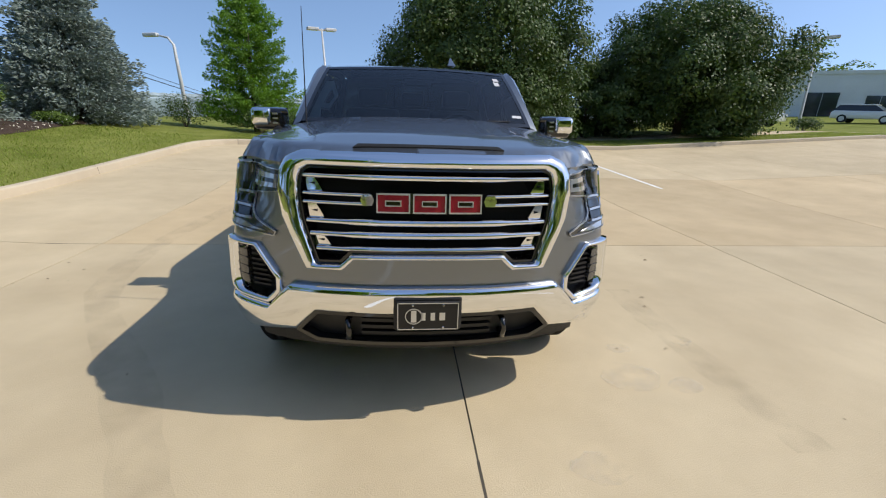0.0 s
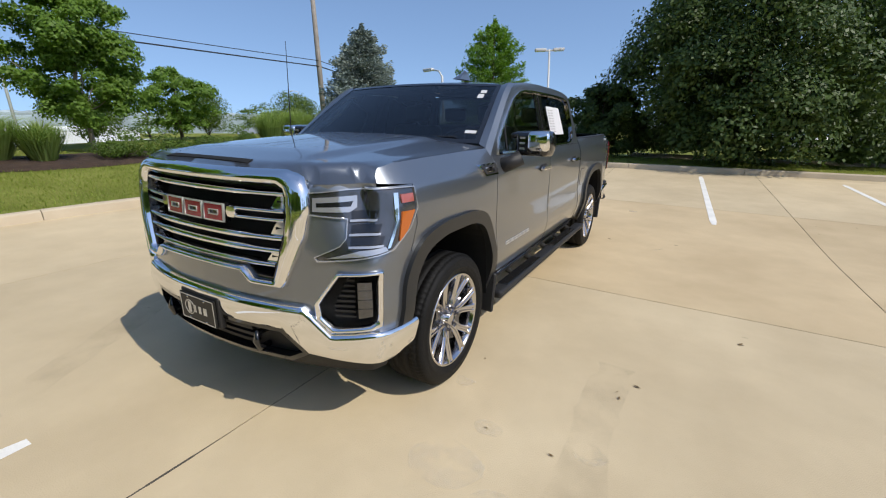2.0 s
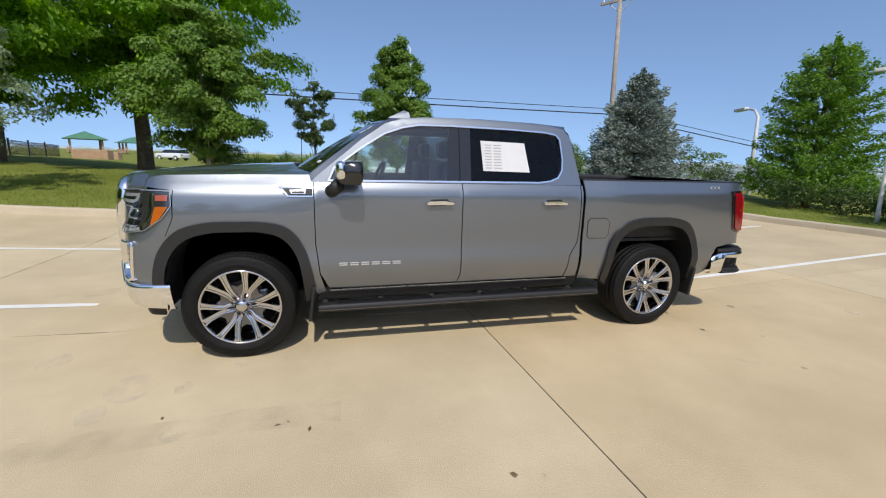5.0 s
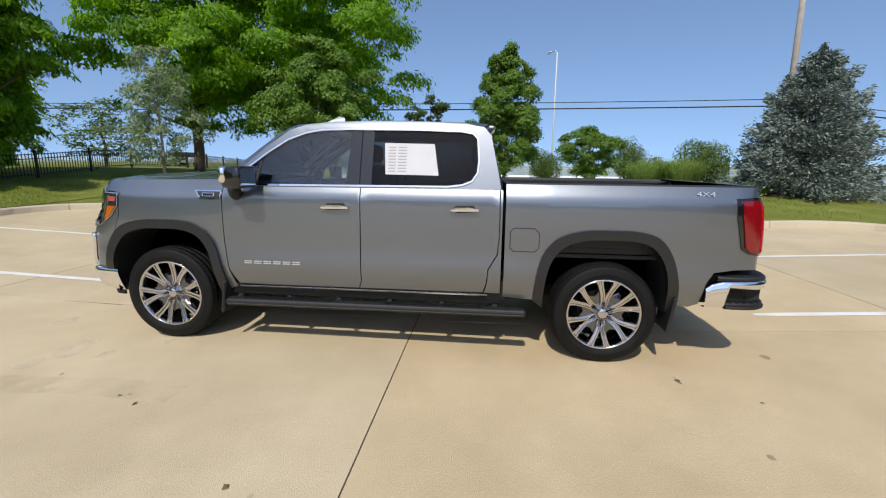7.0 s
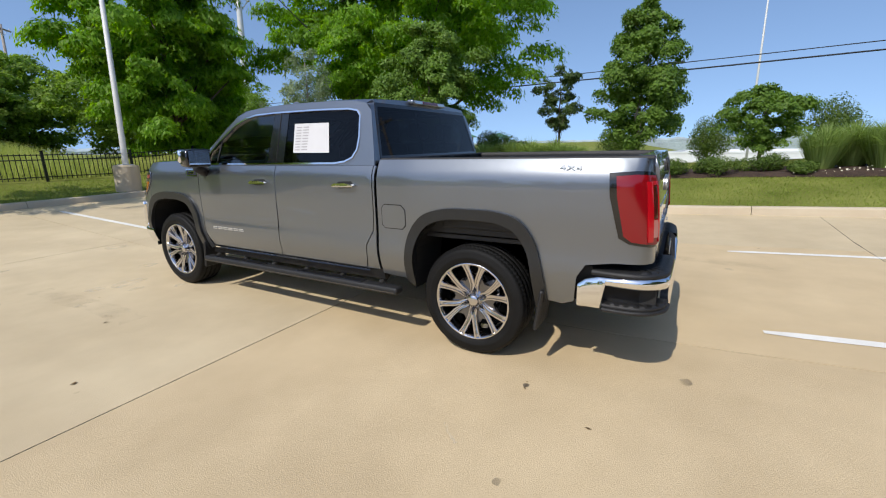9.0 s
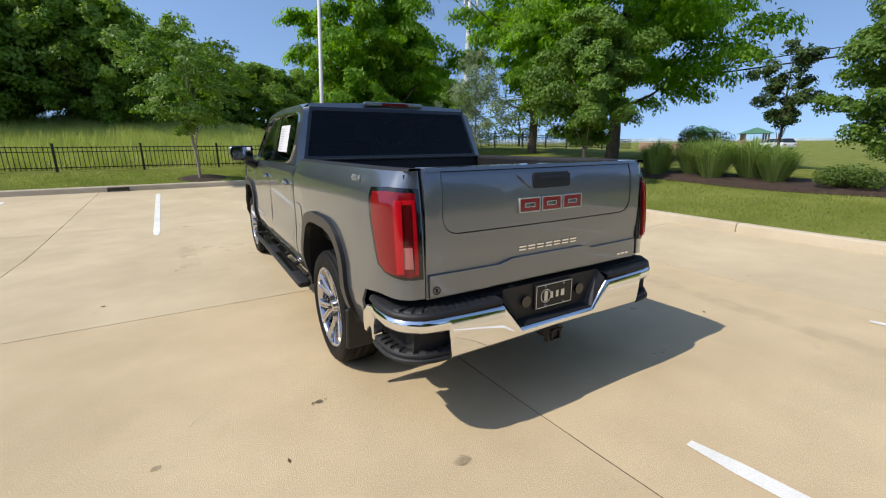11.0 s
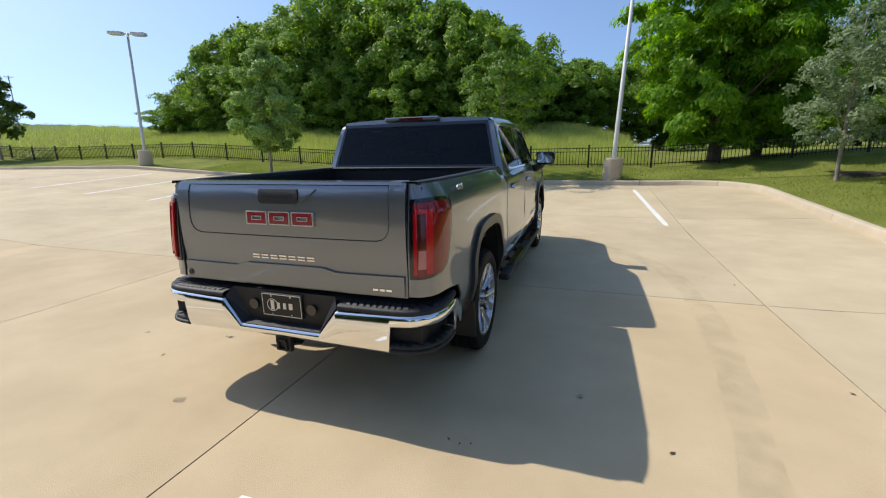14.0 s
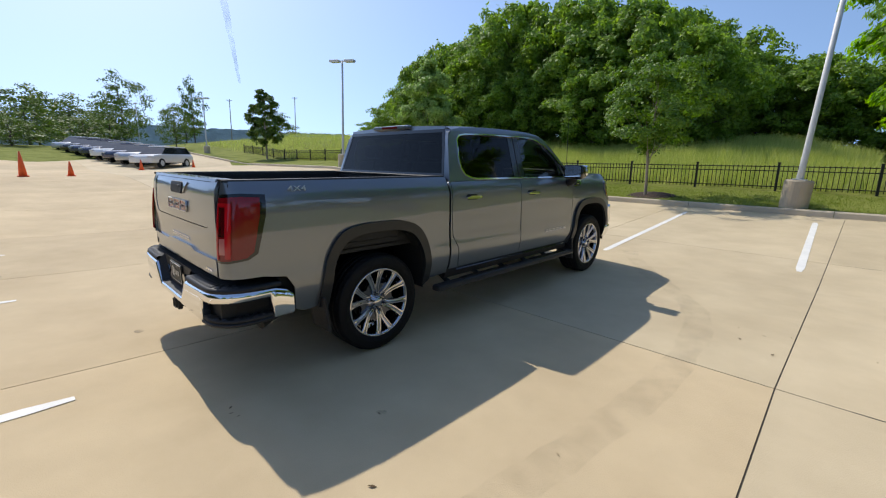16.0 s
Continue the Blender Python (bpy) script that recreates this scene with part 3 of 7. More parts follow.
# woods behind the meadow; the third number is the height of the crown's top above the lot
WOODS = ((13, -26, 13.4, 4.4), (22.5, -26.5, 13.6, 4.5), (8.5, -25, 12.0, 4.1), (18, -26, 14.4, 4.6), (4.6, -23.5, 9.4, 3.2), (27, -26.5, 12.8, 4.1), (31, -26.5, 12.0, 3.6), (33.5, -25, 8.2, 2.8), (10.5, -31, 14.0, 4.8), (16, -32, 15.0, 5.0), (6, -30, 11.4, 3.8), (24, -32, 14.8, 4.8), (37, -25.5, 6.4, 2.6),
         (-0.5, -32, 8.6, 3.4), (-4.5, -34, 8.3, 3.6), (-8.5, -36, 8.4, 3.8), (2.6, -32, 9.0, 3.4), (20, -23.5, 10.5, 3.6), (15.5, -22.8, 8.0, 3.0), (29, -24, 9.0, 3.0), (10, -22.5, 8.0, 3.0), (-13, -30, 8.5, 3.8), (-17, -26, 7.5, 3.4), (24.5, -23.5, 7.5, 2.8))
for i, (x, y, top, r) in enumerate(WOODS):
    h = top - ground_z(x, y)
    if i < 3:
        t = tree("woodland_tree", (x, y), h, r, 0.5, LEAF_WOOD, BARK, 0.22, 46000, "oval", (0.32, 0.18), 190, "tall dense green broadleaf tree at the meadow's edge", i, clump_r=0.19, flat=0.8, gap=0.7, gaps=-0.22, ragged=1.0, dome=0.45, spray=0.35)
        base = [(h, r, t)] if i == 0 else base + [(h, r, t)]
        tagged(t, group="woodland trees behind the meadow")
    else:
        h0, r0, t0 = base[i % 3]
        c = copy_thing(t0, pose(x, y, ground_z(x, y) - 0.3, 0, 0, 47 * i))
        c.scale = (r / r0, r / r0, (h + 0.3) / h0)

# single trees; tops are heights above the lot
def rise(x, y, top):
    """Height of a tree at a place whose top stands so high above the lot."""
    return top - ground_z(x, y)


tree("locust_tree", (-14.4, -5.8), 10.2, 4.9, 1.75, LEAF_LOCUST, BARK, 0.25, 130000, "oval", (0.22, 0.085), 150, "large honey locust with dark trunk and feathery bright leaves", 31, flat=0.45, droop=0.55, clump_r=0.20, gap=0.6, gaps=-0.2, ragged=0.8, spray=0.6)
tree("locust_tree", (-13.2, -9.6), 9.6, 3.2, 1.9, LEAF_LOCUST, BARK, 0.2, 70000, "oval", (0.22, 0.085), 90, "honey locust standing close behind another", 30, flat=0.45, droop=0.55, clump_r=0.24, gap=0.6, gaps=-0.15, ragged=0.8, spray=0.6)
tree("locust_tree", (-6.3, -12.6), 8.8, 2.75, 0.3, LEAF_LOCUST, BARK, 0.20, 105000, "oval", (0.22, 0.08), 130, "tall honey locust with drooping feathery sprays behind the fence", 32, flat=0.55, droop=0.6, clump_r=0.24, gap=0.6, gaps=-0.3, ragged=0.6, spray=0.4)
tree("locust_tree", (-8.6, -15.4), 7.0, 2.4, 0.2, LEAF_LOCUST, BARK, 0.18, 70000, "oval", (0.21, 0.09), 70, "broad leafy honey locust behind the fence", 33, flat=0.5, droop=0.6, clump_r=0.32, gap=0.6, gaps=-0.3, ragged=0.6, spray=0.4)
tree("maple_tree", (-8.6, -2.3), rise(-8.6, -2.3, 5.2), 1.45, 1.0, LEAF_MAPLE, PALE_BARK, 0.062, 60000, "oval", (0.10, 0.06), 70, "young maple with a slim pale trunk in a mulch ring", 34, gap=1.3, gaps=-0.26, clump_r=0.30, flat=0.55, dome=0.6, spray=0.25)
tree("birch_tree", (-7.9, -7.0), rise(-7.9, -7.0, 5.15), 1.2, 0.75, LEAF_GREY, PALE_BARK, 0.045, 14000, "drop", (0.10, 0.05), 54, "slim young tree with sparse grey-green leaves", 35, clump_r=0.30, gap=2.4, gaps=-0.1, dome=0.4)
tree("linden_tree", (-12.6, 3.5), rise(-12.6, 3.5, 6.0), 1.35, 0.55, LEAF_MAPLE, PALE_BARK, 0.06, 60000, "drop", (0.095, 0.06), 120, "young upright tree with bright layered leaves", 36, clump_r=0.27, flat=0.8, gap=2.4, gaps=-0.3, dome=0.5, ragged=0.6)
tree("serviceberry_tree", (-14.4, 0.35), rise(-14.4, 0.35, 4.5), 0.95, 1.2, LEAF_DARK, BARK, 0.045, 14000, "vase", (0.10, 0.055), 36, "small many-stemmed dark-leaved tree", 37, clump_r=0.34, gap=2.4, gaps=-0.12, dome=0.4, flat=0.5)
tree("crabapple_tree", (-14.9, 7.25), rise(-14.9, 7.25, 3.3), 1.4, 0.25, LEAF_MAPLE, BARK, 0.06, 24000, "vase", (0.11, 0.06), 50, "small spreading green tree in the bed", 38, clump_r=0.30, gap=1.8, gaps=-0.15, flat=0.5, spray=0.2)
tree("pear_tree", (11.8, -8.75), rise(11.8, -8.75, 6.2), 1.4, 0.9, LEAF_PALE, PALE_BARK, 0.06, 52000, "drop", (0.11, 0.075), 80, "young pyramidal pear tree with pale green leaves", 39, clump_r=0.28, gap=1.6, gaps=-0.25, dome=0.55)
tree("redbud_tree", (1.4, -8.9), rise(1.4, -8.9, 5.0), 1.6, 1.35, LEAF_MAPLE, PALE_BARK, 0.045, 15000, "vase", (0.11, 0.07), 48, "slim young tree with an open crown in a mulch ring", 40, clump_r=0.32, flat=0.32, gap=1.5, gaps=-0.06, spray=0.3)
tree("pear_tree", (36.4, -11.2), rise(36.4, -11.2, 7.6), 1.7, 1.1, LEAF_SHRUB, PALE_BARK, 0.08, 14000, "drop", (0.19, 0.13), 56, "young upright tree on the lawn far down the lot", 41, clump_r=0.28, gap=1.2, gaps=-0.25)
tree("round_pear_tree", (3.3, 16.2), rise(3.3, 16.2, 6.6), 4.25, 0.2, LEAF_DARK, BARK, 0.17, 130000, "mound", (0.14, 0.085), 240, "broad dense dark-green ornamental pear tree", 42, clump_r=0.19, flat=1.1, ragged=0.16, gap=1.2, gaps=-0.3, dome=0.35)
tree("round_pear_tree", (13.3, 17.6), rise(13.3, 17.6, 6.3), 4.35, 0.2, LEAF_DARK, BARK, 0.17, 130000, "mound", (0.14, 0.085), 240, "broad dense dark-green ornamental pear tree", 43, clump_r=0.19, flat=1.1, ragged=0.16, gap=1.2, gaps=-0.3, dome=0.35)
tree("bush_tree", (-1.2, 15.8), 2.6, 1.4, 0.05, LEAF_DARK, BARK, 0.06, 20000, "mound", (0.13, 0.09), 36, "small dark evergreen tree beside the pear tree", 44, clump_r=0.34)
tree("bush_tree", (8.7, 17.9), 3.4, 1.9, 0.05, LEAF_DARK, BARK, 0.06, 26000, "mound", (0.14, 0.09), 44, "dark evergreen shrub between the two pear trees", 47, clump_r=0.34)
conifer("spruce_tree", (-10.9, 13.2), rise(-10.9, 13.2, 5.35), 2.5, LEAF_SPRUCE, 0.12, 27, 15, 190, "blue spruce with silvery blue-green needles", 45, (0.14, 0.055), droop=0.34, power=0.56)
conifer("cypress_tree", (-6.35, 16.75), rise(-6.35, 16.75, 5.8), 2.35, LEAF_CYPRESS, 0.13, 17, 10, 300, "bald cypress with soft bright-green feathery foliage", 46, (0.13, 0.05), droop=0.12, power=0.5, spread=1.0, lift=0.28)

# ---- truck materials ----
def paint_mat():
    """Grey metallic paint: fine flakes under clear coat."""
    m = mat("grey_metallic_paint", (0.185, 0.204, 0.230), rough=0.38, metal=0.84, coat=1.0)
    nt = m.node_tree
    b = nt.nodes["Principled BSDF"]
    b.inputs["Coat IOR"].default_value = 1.7
    geo = nt.nodes.new("ShaderNodeNewGeometry")
    v = nt.nodes.new("ShaderNodeTexVoronoi")
    v.inputs["Scale"].default_value = 900
    nt.links.new(geo.outputs["Position"], v.inputs["Vector"])
    bp = nt.nodes.new("ShaderNodeBump")
    bp.inputs["Strength"].default_value, bp.inputs["Distance"].default_value = 0.06, 0.001
    nt.links.new(v.outputs["Color"], bp.inputs["Height"])
    nt.links.new(bp.outputs[0], b.inputs["Normal"])
    return m


def glass_mat(name, tint, gloss=0.02, ior=1.5):
    """A tinted pane: clear through, mirror-like at a slant."""
    m = bpy.data.materials.new(name)
    m.use_nodes = True
    nt = m.node_tree
    nt.nodes.remove(nt.nodes["Principled BSDF"])
    t, g, f, x = (nt.nodes.new(k) for k in ("ShaderNodeBsdfTransparent", "ShaderNodeBsdfGlossy", "ShaderNodeFresnel", "ShaderNodeMixShader"))
    t.inputs["Color"].default_value = (*tint, 1)
    g.inputs["Roughness"].default_value = gloss
    f.inputs["IOR"].default_value = ior
    nt.links.new(f.outputs[0], x.inputs[0])
    nt.links.new(t.outputs[0], x.inputs[1])
    nt.links.new(g.outputs[0], x.inputs[2])
    nt.links.new(x.outputs[0], nt.nodes["Material Output"].inputs["Surface"])
    return m


PAINT = paint_mat()
CHROME = mat("chrome", (0.86, 0.86, 0.87), rough=0.06, metal=1.0)
RIM_METAL = mat("polished_rim", (0.60, 0.59, 0.60), rough=0.13, metal=1.0, scale=9, vary=0.1)
RIM_DARK = mat("rim_pocket", (0.17, 0.17, 0.18), rough=0.22, metal=0.9)
FLARE = mat("grey_flare", (0.015, 0.016, 0.017), rough=0.38, metal=0.0, scale=20, vary=0.12)
BLACK = mat("black_plastic", (0.012, 0.012, 0.013), rough=0.55, scale=12, vary=0.25, bump=0.15, bscale=300)
GLOSS_BLACK = mat("gloss_black", (0.008, 0.008, 0.009), rough=0.12, coat=0.6)
RUBBER = mat("tyre_rubber", (0.006, 0.006, 0.006), rough=0.62, spec=0.22, scale=10, vary=0.35, bump=0.25, bscale=160)
# near-black for openings and gaps: the shade inside them is put into the colour
DEEP = mat("cavity_shade", (0.004, 0.004, 0.004), rough=0.9)
DISC = mat("brake_disc", (0.10, 0.10, 0.10), rough=0.45, metal=0.8, scale=20, vary=0.2)
RED_LENS = mat("red_lens", (0.46, 0.005, 0.012), rough=0.12, coat=0.4)
RED_DARK = mat("dark_red_lens", (0.20, 0.003, 0.007), rough=0.12, coat=0.4)
RED_BADGE = mat("red_enamel", (0.27, 0.006, 0.022), rough=0.25, coat=0.3)
CLEAR_LENS = mat("clear_lens", (0.48, 0.49, 0.51), rough=0.10, metal=0.6, coat=1.0)
LAMP_DARK = mat("lamp_housing", (0.11, 0.11, 0.115), rough=0.2, metal=0.8, coat=0.6)
AMBER = mat("amber_lens", (0.42, 0.10, 0.01), rough=0.15, coat=1.0)
AMBER_RED = mat("red_amber_lens", (0.36, 0.09, 0.065), rough=0.15, coat=1.0)
GLASS_FRONT = glass_mat("windscreen_glass", (0.60, 0.68, 0.68), ior=1.8)
GLASS_SIDE = glass_mat("side_glass", (0.78, 0.90, 0.86), ior=2.0)
GLASS_DARK = glass_mat("privacy_glass", (0.11, 0.12, 0.125), ior=1.38)
SEAT = mat("black_leather", (0.02, 0.02, 0.02), rough=0.5, scale=10, vary=0.3, bump=0.2, bscale=120)
DASH = mat("dashboard_plastic", (0.035, 0.035, 0.036), rough=0.6, scale=8, vary=0.2)
WHEEL_LIGHT = mat("grey_steering_leather", (0.33, 0.35, 0.34), rough=0.5, scale=15, vary=0.1)
PAPER = mat("white_paper", (0.60, 0.60, 0.61), rough=0.8, scale=8, vary=0.04)
PRINT = mat("grey_print", (0.36, 0.35, 0.36), rough=0.8)
PLATE_BLACK = mat("plate_black", (0.008, 0.008, 0.008), rough=0.5)
SILVER_INK = mat("silver_ink", (0.66, 0.66, 0.65), rough=0.35, metal=0.7)
UNDER = mat("underbody", (0.02, 0.019, 0.018), rough=0.85, scale=9, vary=0.4)

# ---- truck surfaces: its plan line runs from the nose round the left side to the tail ----
def spline(pts, n):
    pts = [Vector(p) for p in pts]
    pts = [pts[0] * 2 - pts[1]] + pts + [pts[-1] * 2 - pts[-2]]
    out = []
    for i in range(1, len(pts) - 2):
        a, b, c, d = pts[i - 1:i + 3]
        for k in range(n):
            t = k / n
            out.append(0.5 * ((2 * b) + (c - a) * t + (2 * a - 5 * b + 4 * c - d) * t * t + (3 * b - a - 3 * c + d) * t ** 3))
    return out + [pts[-2]]


PLAN = spline([(0, -0.955), (0.25, -0.945), (0.45, -0.915), (0.6, -0.88), (0.74, -0.835), (0.86, -0.785), (0.94, -0.735), (0.985, -0.68), (1.005, -0.6), (1.015, -0.5), (1.02, -0.35), (1.027, 0), (1.033, 1.0), (1.033, 3.0), (1.028, 4.2), (1.015, 4.58), (1.0, 4.74), (0.97, 4.845), (0.92, 4.895), (0.83, 4.92), (0.4, 4.93), (0, 4.93)], 10)
PX, PY = np.array([p.x for p in PLAN]), np.array([p.y for p in PLAN])
PS = np.concatenate([[0], np.cumsum(np.hypot(np.diff(PX), np.diff(PY)))])
I_SIDE, I_REAR = 100, 170
S_END = float(PS[-1])
fx = lambda x: float(np.interp(x, PX[:90], PS[:90]))            # place on the nose, by x
sy = lambda y: float(np.interp(y, PY[60:185], PS[60:185]))      # place on the side, by y
rx = lambda x: float(np.interp(-x, -PX[165:], PS[165:]))        # place on the tail, by x
S_A, S_B, S_C = fx(0.74), sy(-0.5), sy(4.75)
S_COR = fx(0.95)
O_SIDE = ([0.38, 0.45, 0.52, 0.60, 0.68, 0.715, 0.735, 0.80, 0.90, 1.05, 1.20, 1.285, 1.30, 1.35, 1.40, 1.44], [0.095, 0.072, 0.046, 0.020, 0.004, 0.0, 0.003, 0.016, 0.019, 0.018, 0.020, 0.024, 0.029, 0.050, 0.074, 0.098])
SIDE_Z = np.linspace(0.38, 1.44, 160)
SIDE_O = np.interp(SIDE_Z, *O_SIDE)
SIDE_O = np.where(SIDE_Z < 1.2, np.convolve(np.pad(SIDE_O, 11, mode="edge"), np.ones(23) / 23, "valid"), np.convolve(np.pad(SIDE_O, 1, mode="edge"), np.ones(3) / 3, "valid"))
O_SIDE = (SIDE_Z, SIDE_O)                       # soft folds, but a crisp shoulder line
O_NOSE = ([0.38, 0.45, 0.6, 0.8, 1.0, 1.2, 1.3, 1.36, 1.42], [0.085, 0.06, 0.03, 0.022, 0.030, 0.046, 0.062, 0.085, 0.15])
O_TAIL = ([0.4, 0.8, 0.9, 1.0, 1.1, 1.2, 1.3, 1.42], [0.0, 0.0, 0.002, 0.006, 0.014, 0.026, 0.041, 0.064])


def body(s, z, d=0.0):
    """A point of the body: along the plan line, at a height, d metres proud of the skin."""
    x, y = np.interp(s, PS, PX), np.interp(s, PS, PY)
    tx, ty = np.interp(s + 0.02, PS, PX) - np.interp(s - 0.02, PS, PX), np.interp(s + 0.02, PS, PY) - np.interp(s - 0.02, PS, PY)
    if s < 0.02:
        tx, ty = 1, 0
    L = math.hypot(tx, ty)
    a, c = ramp01(s, S_A, S_B), ramp01(s, S_C, S_C + 0.2)
    o = (1 - a) * np.interp(z, *O_NOSE) + a * (1 - c) * np.interp(z, *O_SIDE) + c * np.interp(z, *O_TAIL)
    o += 0.115 * math.exp(-((s - S_COR) / 0.17) ** 2) * ramp01(z, 0.93, 1.28)
    o += 0.045 * min(1, max(0, (z - 1.08) / 0.32)) ** 2 * (1 - ramp01(s, sy(0.1), sy(0.9))) * ramp01(s, S_COR, sy(-0.45))      # rounder fender tops
    o -= 0.012 * ramp01(s, sy(2.9), sy(3.3)) * (1 - c) * ramp01(z, 0.7, 1.1)
    k = d - o
    return (float(x + ty / L * k), float(y - tx / L * k), z)


def cab(y, z, d=0.0):
    """A point of the cab's side above the belt line."""
    return (0.968 - 0.274 * (z - 1.385) - 0.35 * max(0, z - 1.86) + d - 0.03 * max(0, 1.0 - y), y, z)


SEAM = [(-0.60, 1.318), (-0.595, 1.35), (-0.565, 1.385), (-0.46, 1.402), (-0.2, 1.410), (0.2, 1.418), (0.545, 1.424)]     # hood seam on the fender, y and z
HOOD_EDGE = [(0, -0.885, 1.378), (0.3, -0.872, 1.376), (0.5, -0.838, 1.372), (0.60, -0.812, 1.362), (0.67, -0.775, 1.335)]
for u_ in (0.70, 0.78, 0.86, 0.93):
    q_ = body(fx(u_), 1.315, 0.004)
    HOOD_EDGE.append((q_[0], q_[1], 1.318))
HOOD_EDGE += [(body(sy(a), b)[0] - 0.003, body(sy(a), b)[1], b) for a, b in SEAM]
HE = np.array(HOOD_EDGE)


def hood(x, y, d=0.0):
    """The hood: crowned, with a raised middle and rolled edges."""
    a = min(abs(x) / 0.98, 1)
    t = (y + 0.87) / 1.25
    edge = 1.392 + 0.03 * min(max((y + 0.5) / 1.0, 0), 1)
    mid = 1.398 + 0.090 * min(max(t, 0), 1) ** 0.8
    z = edge + (mid - edge) * (1 - a ** 2.6)
    z += 0.016 * ramp01(0.62 - abs(x), 0, 0.12) * ramp01(t, 0.03, 0.3)
    p, q = HE[:-1, :2], HE[1:, :2]
    w = q - p
    k = np.clip((((abs(x), y) - p) * w).sum(1) / (w * w).sum(1), 0, 1)
    far = np.hypot(*(p + w * k[:, None] - (abs(x), y)).T)
    near = 1 / (far + 0.006) ** 3
    ze = float(((HE[:-1, 2] + (HE[1:, 2] - HE[:-1, 2]) * k) * near).sum() / near.sum())
    h = math.sqrt(max(0.0, 1 - (1 - min(far.min() / 0.085, 1)) ** 2))
    return (x, y, float(ze + (z - ze) * h + d))


def tail(x, z, d=0.0):
    p = body(rx(min(abs(x), 0.9)), z, d)
    return (x, p[1] + 0.10 * (min(max(z, 0.93), 1.345) - 1.08) - 0.3 * max(0, z - 1.375), z)


def inside_poly(p, loops):
    x, y, c = p[0], p[1], False
    for l in loops:
        j = len(l) - 1
        for i in range(len(l)):
            if (l[i][1] > y) != (l[j][1] > y) and x < (l[j][0] - l[i][0]) * (y - l[i][1]) / (l[j][1] - l[i][1]) + l[i][0]:
                c = not c
            j = i
    return c


def skin(pts, surf, step=0.07, thick=0.015, off=0.0, holes=(), flip=False):
    """Vertices and faces of a panel: an outline filled with a net, laid on a surface, with edges of some depth."""
    from mathutils import geometry
    loops, flat, edges = [], [], []
    for l in (pts, *holes):
        d = []
        for i in range(len(l)):
            a, b = l[i], l[(i + 1) % len(l)]
            k = max(1, int(math.dist(a, b) / step + 0.5))
            d += [(a[0] + (b[0] - a[0]) * j / k, a[1] + (b[1] - a[1]) * j / k) for j in range(k)]
        n0 = len(flat)
        flat += d
        edges += [(n0 + i, n0 + (i + 1) % len(d)) for i in range(len(d))]
        loops.append(d)
    us, vs = [p[0] for p in loops[0]], [p[1] for p in loops[0]]
    ring = np.array(flat)
    for u in np.arange(min(us) + step / 2, max(us), step):
        for v in np.arange(min(vs) + step / 2, max(vs), step):
            if inside_poly((u, v), loops) and np.min((ring[:, 0] - u) ** 2 + (ring[:, 1] - v) ** 2) > (0.45 * step) ** 2:
                flat.append((float(u), float(v)))
    V, E, F, *_ = geometry.delaunay_2d_cdt([Vector(p) for p in flat], edges, [], 0, 1e-6)
    faces = []
    for f in F:
        c = sum((V[i] for i in f), Vector((0, 0))) / len(f)
        if inside_poly(c, loops):
            faces.append(tuple(f))
    verts = [surf(v.x, v.y, off) for v in V]
    normals = []
    for v in V:                                   # smooth shading from the surface itself, not from the net
        du = Vector(surf(v.x + 0.012, v.y, off)) - Vector(surf(v.x - 0.012, v.y, off))
        dv = Vector(surf(v.x, v.y + 0.012, off)) - Vector(surf(v.x, v.y - 0.012, off))
        m = du.cross(dv).normalized()
        if m.dot(Vector(surf(v.x, v.y, off + 0.01)) - Vector(surf(v.x, v.y, off))) < 0:
            m = -m
        normals.append(m)
    a, b, c = (Vector(verts[i]) for i in faces[len(faces) // 2][:3])
    m = V[faces[len(faces) // 2][0]]
    if (b - a).cross(c - a).dot(Vector(surf(m.x, m.y, off + 0.01)) - a) < 0:      # faces look outwards
        faces = [f[::-1] for f in faces]
    if thick:
        for l in loops:
            k, n = len(verts), len(l)
            verts += [surf(p[0], p[1], off) for p in l] + [surf(p[0], p[1], off - thick) for p in l]
            faces += [(k + i, k + (i + 1) % n, k + n + (i + 1) % n, k + n + i) for i in range(n)]
    normals += [Vector((0, 0, 0))] * (len(verts) - len(normals))
    if flip:
        verts = [(-x, y, z) for x, y, z in verts]
        faces = [f[::-1] for f in faces]
        normals = [Vector((-m.x, m.y, m.z)) for m in normals]
    return verts, faces, normals


def inset(pts, d):
    """An outline moved inwards by d."""
    n, out = len(pts), []
    area = sum(pts[i][0] * pts[(i + 1) % n][1] - pts[(i + 1) % n][0] * pts[i][1] for i in range(n))
    sg = 1 if area > 0 else -1
    for i in range(n):
        a, b, c = Vector(pts[i - 1]), Vector(pts[i]), Vector(pts[(i + 1) % n])
        n1, n2 = (b - a).normalized(), (c - b).normalized()
        m = Vector((-n1.y - n2.y, n1.x + n2.x))
        m = m.normalized() / max(0.5, math.cos(n1.angle_signed(n2, 0) / 2)) if m.length > 1e-6 else Vector((0, 0))
        out.append(tuple(b + sg * d * m))
    return out


truck = tagged(empty("pickup_truck"), "dark grey metallic crew-cab pickup truck with chrome trim, parked on concrete", "pickup truck")


def panel(name, pts, material, parent=None, surf=body, label="", both=False, step=0.07, thick=0.015, off=0.0, holes=(), smooth=True):
    """A panel as one mesh part; with both, its mirror image on the other side too. Returns the parts."""
    out = []
    for i, flip in enumerate((False, True) if both else (False,)):
        v, f, m = skin(pts, surf, step, thick, off, holes, flip)
        par = parent[i] if isinstance(parent, (list, tuple)) else (parent or truck)
        ob = quick(name, v, f, material, par, label, smooth)
        if smooth:
            ob.data.normals_split_custom_set_from_vertices(m)
        out.append(ob)
    return out


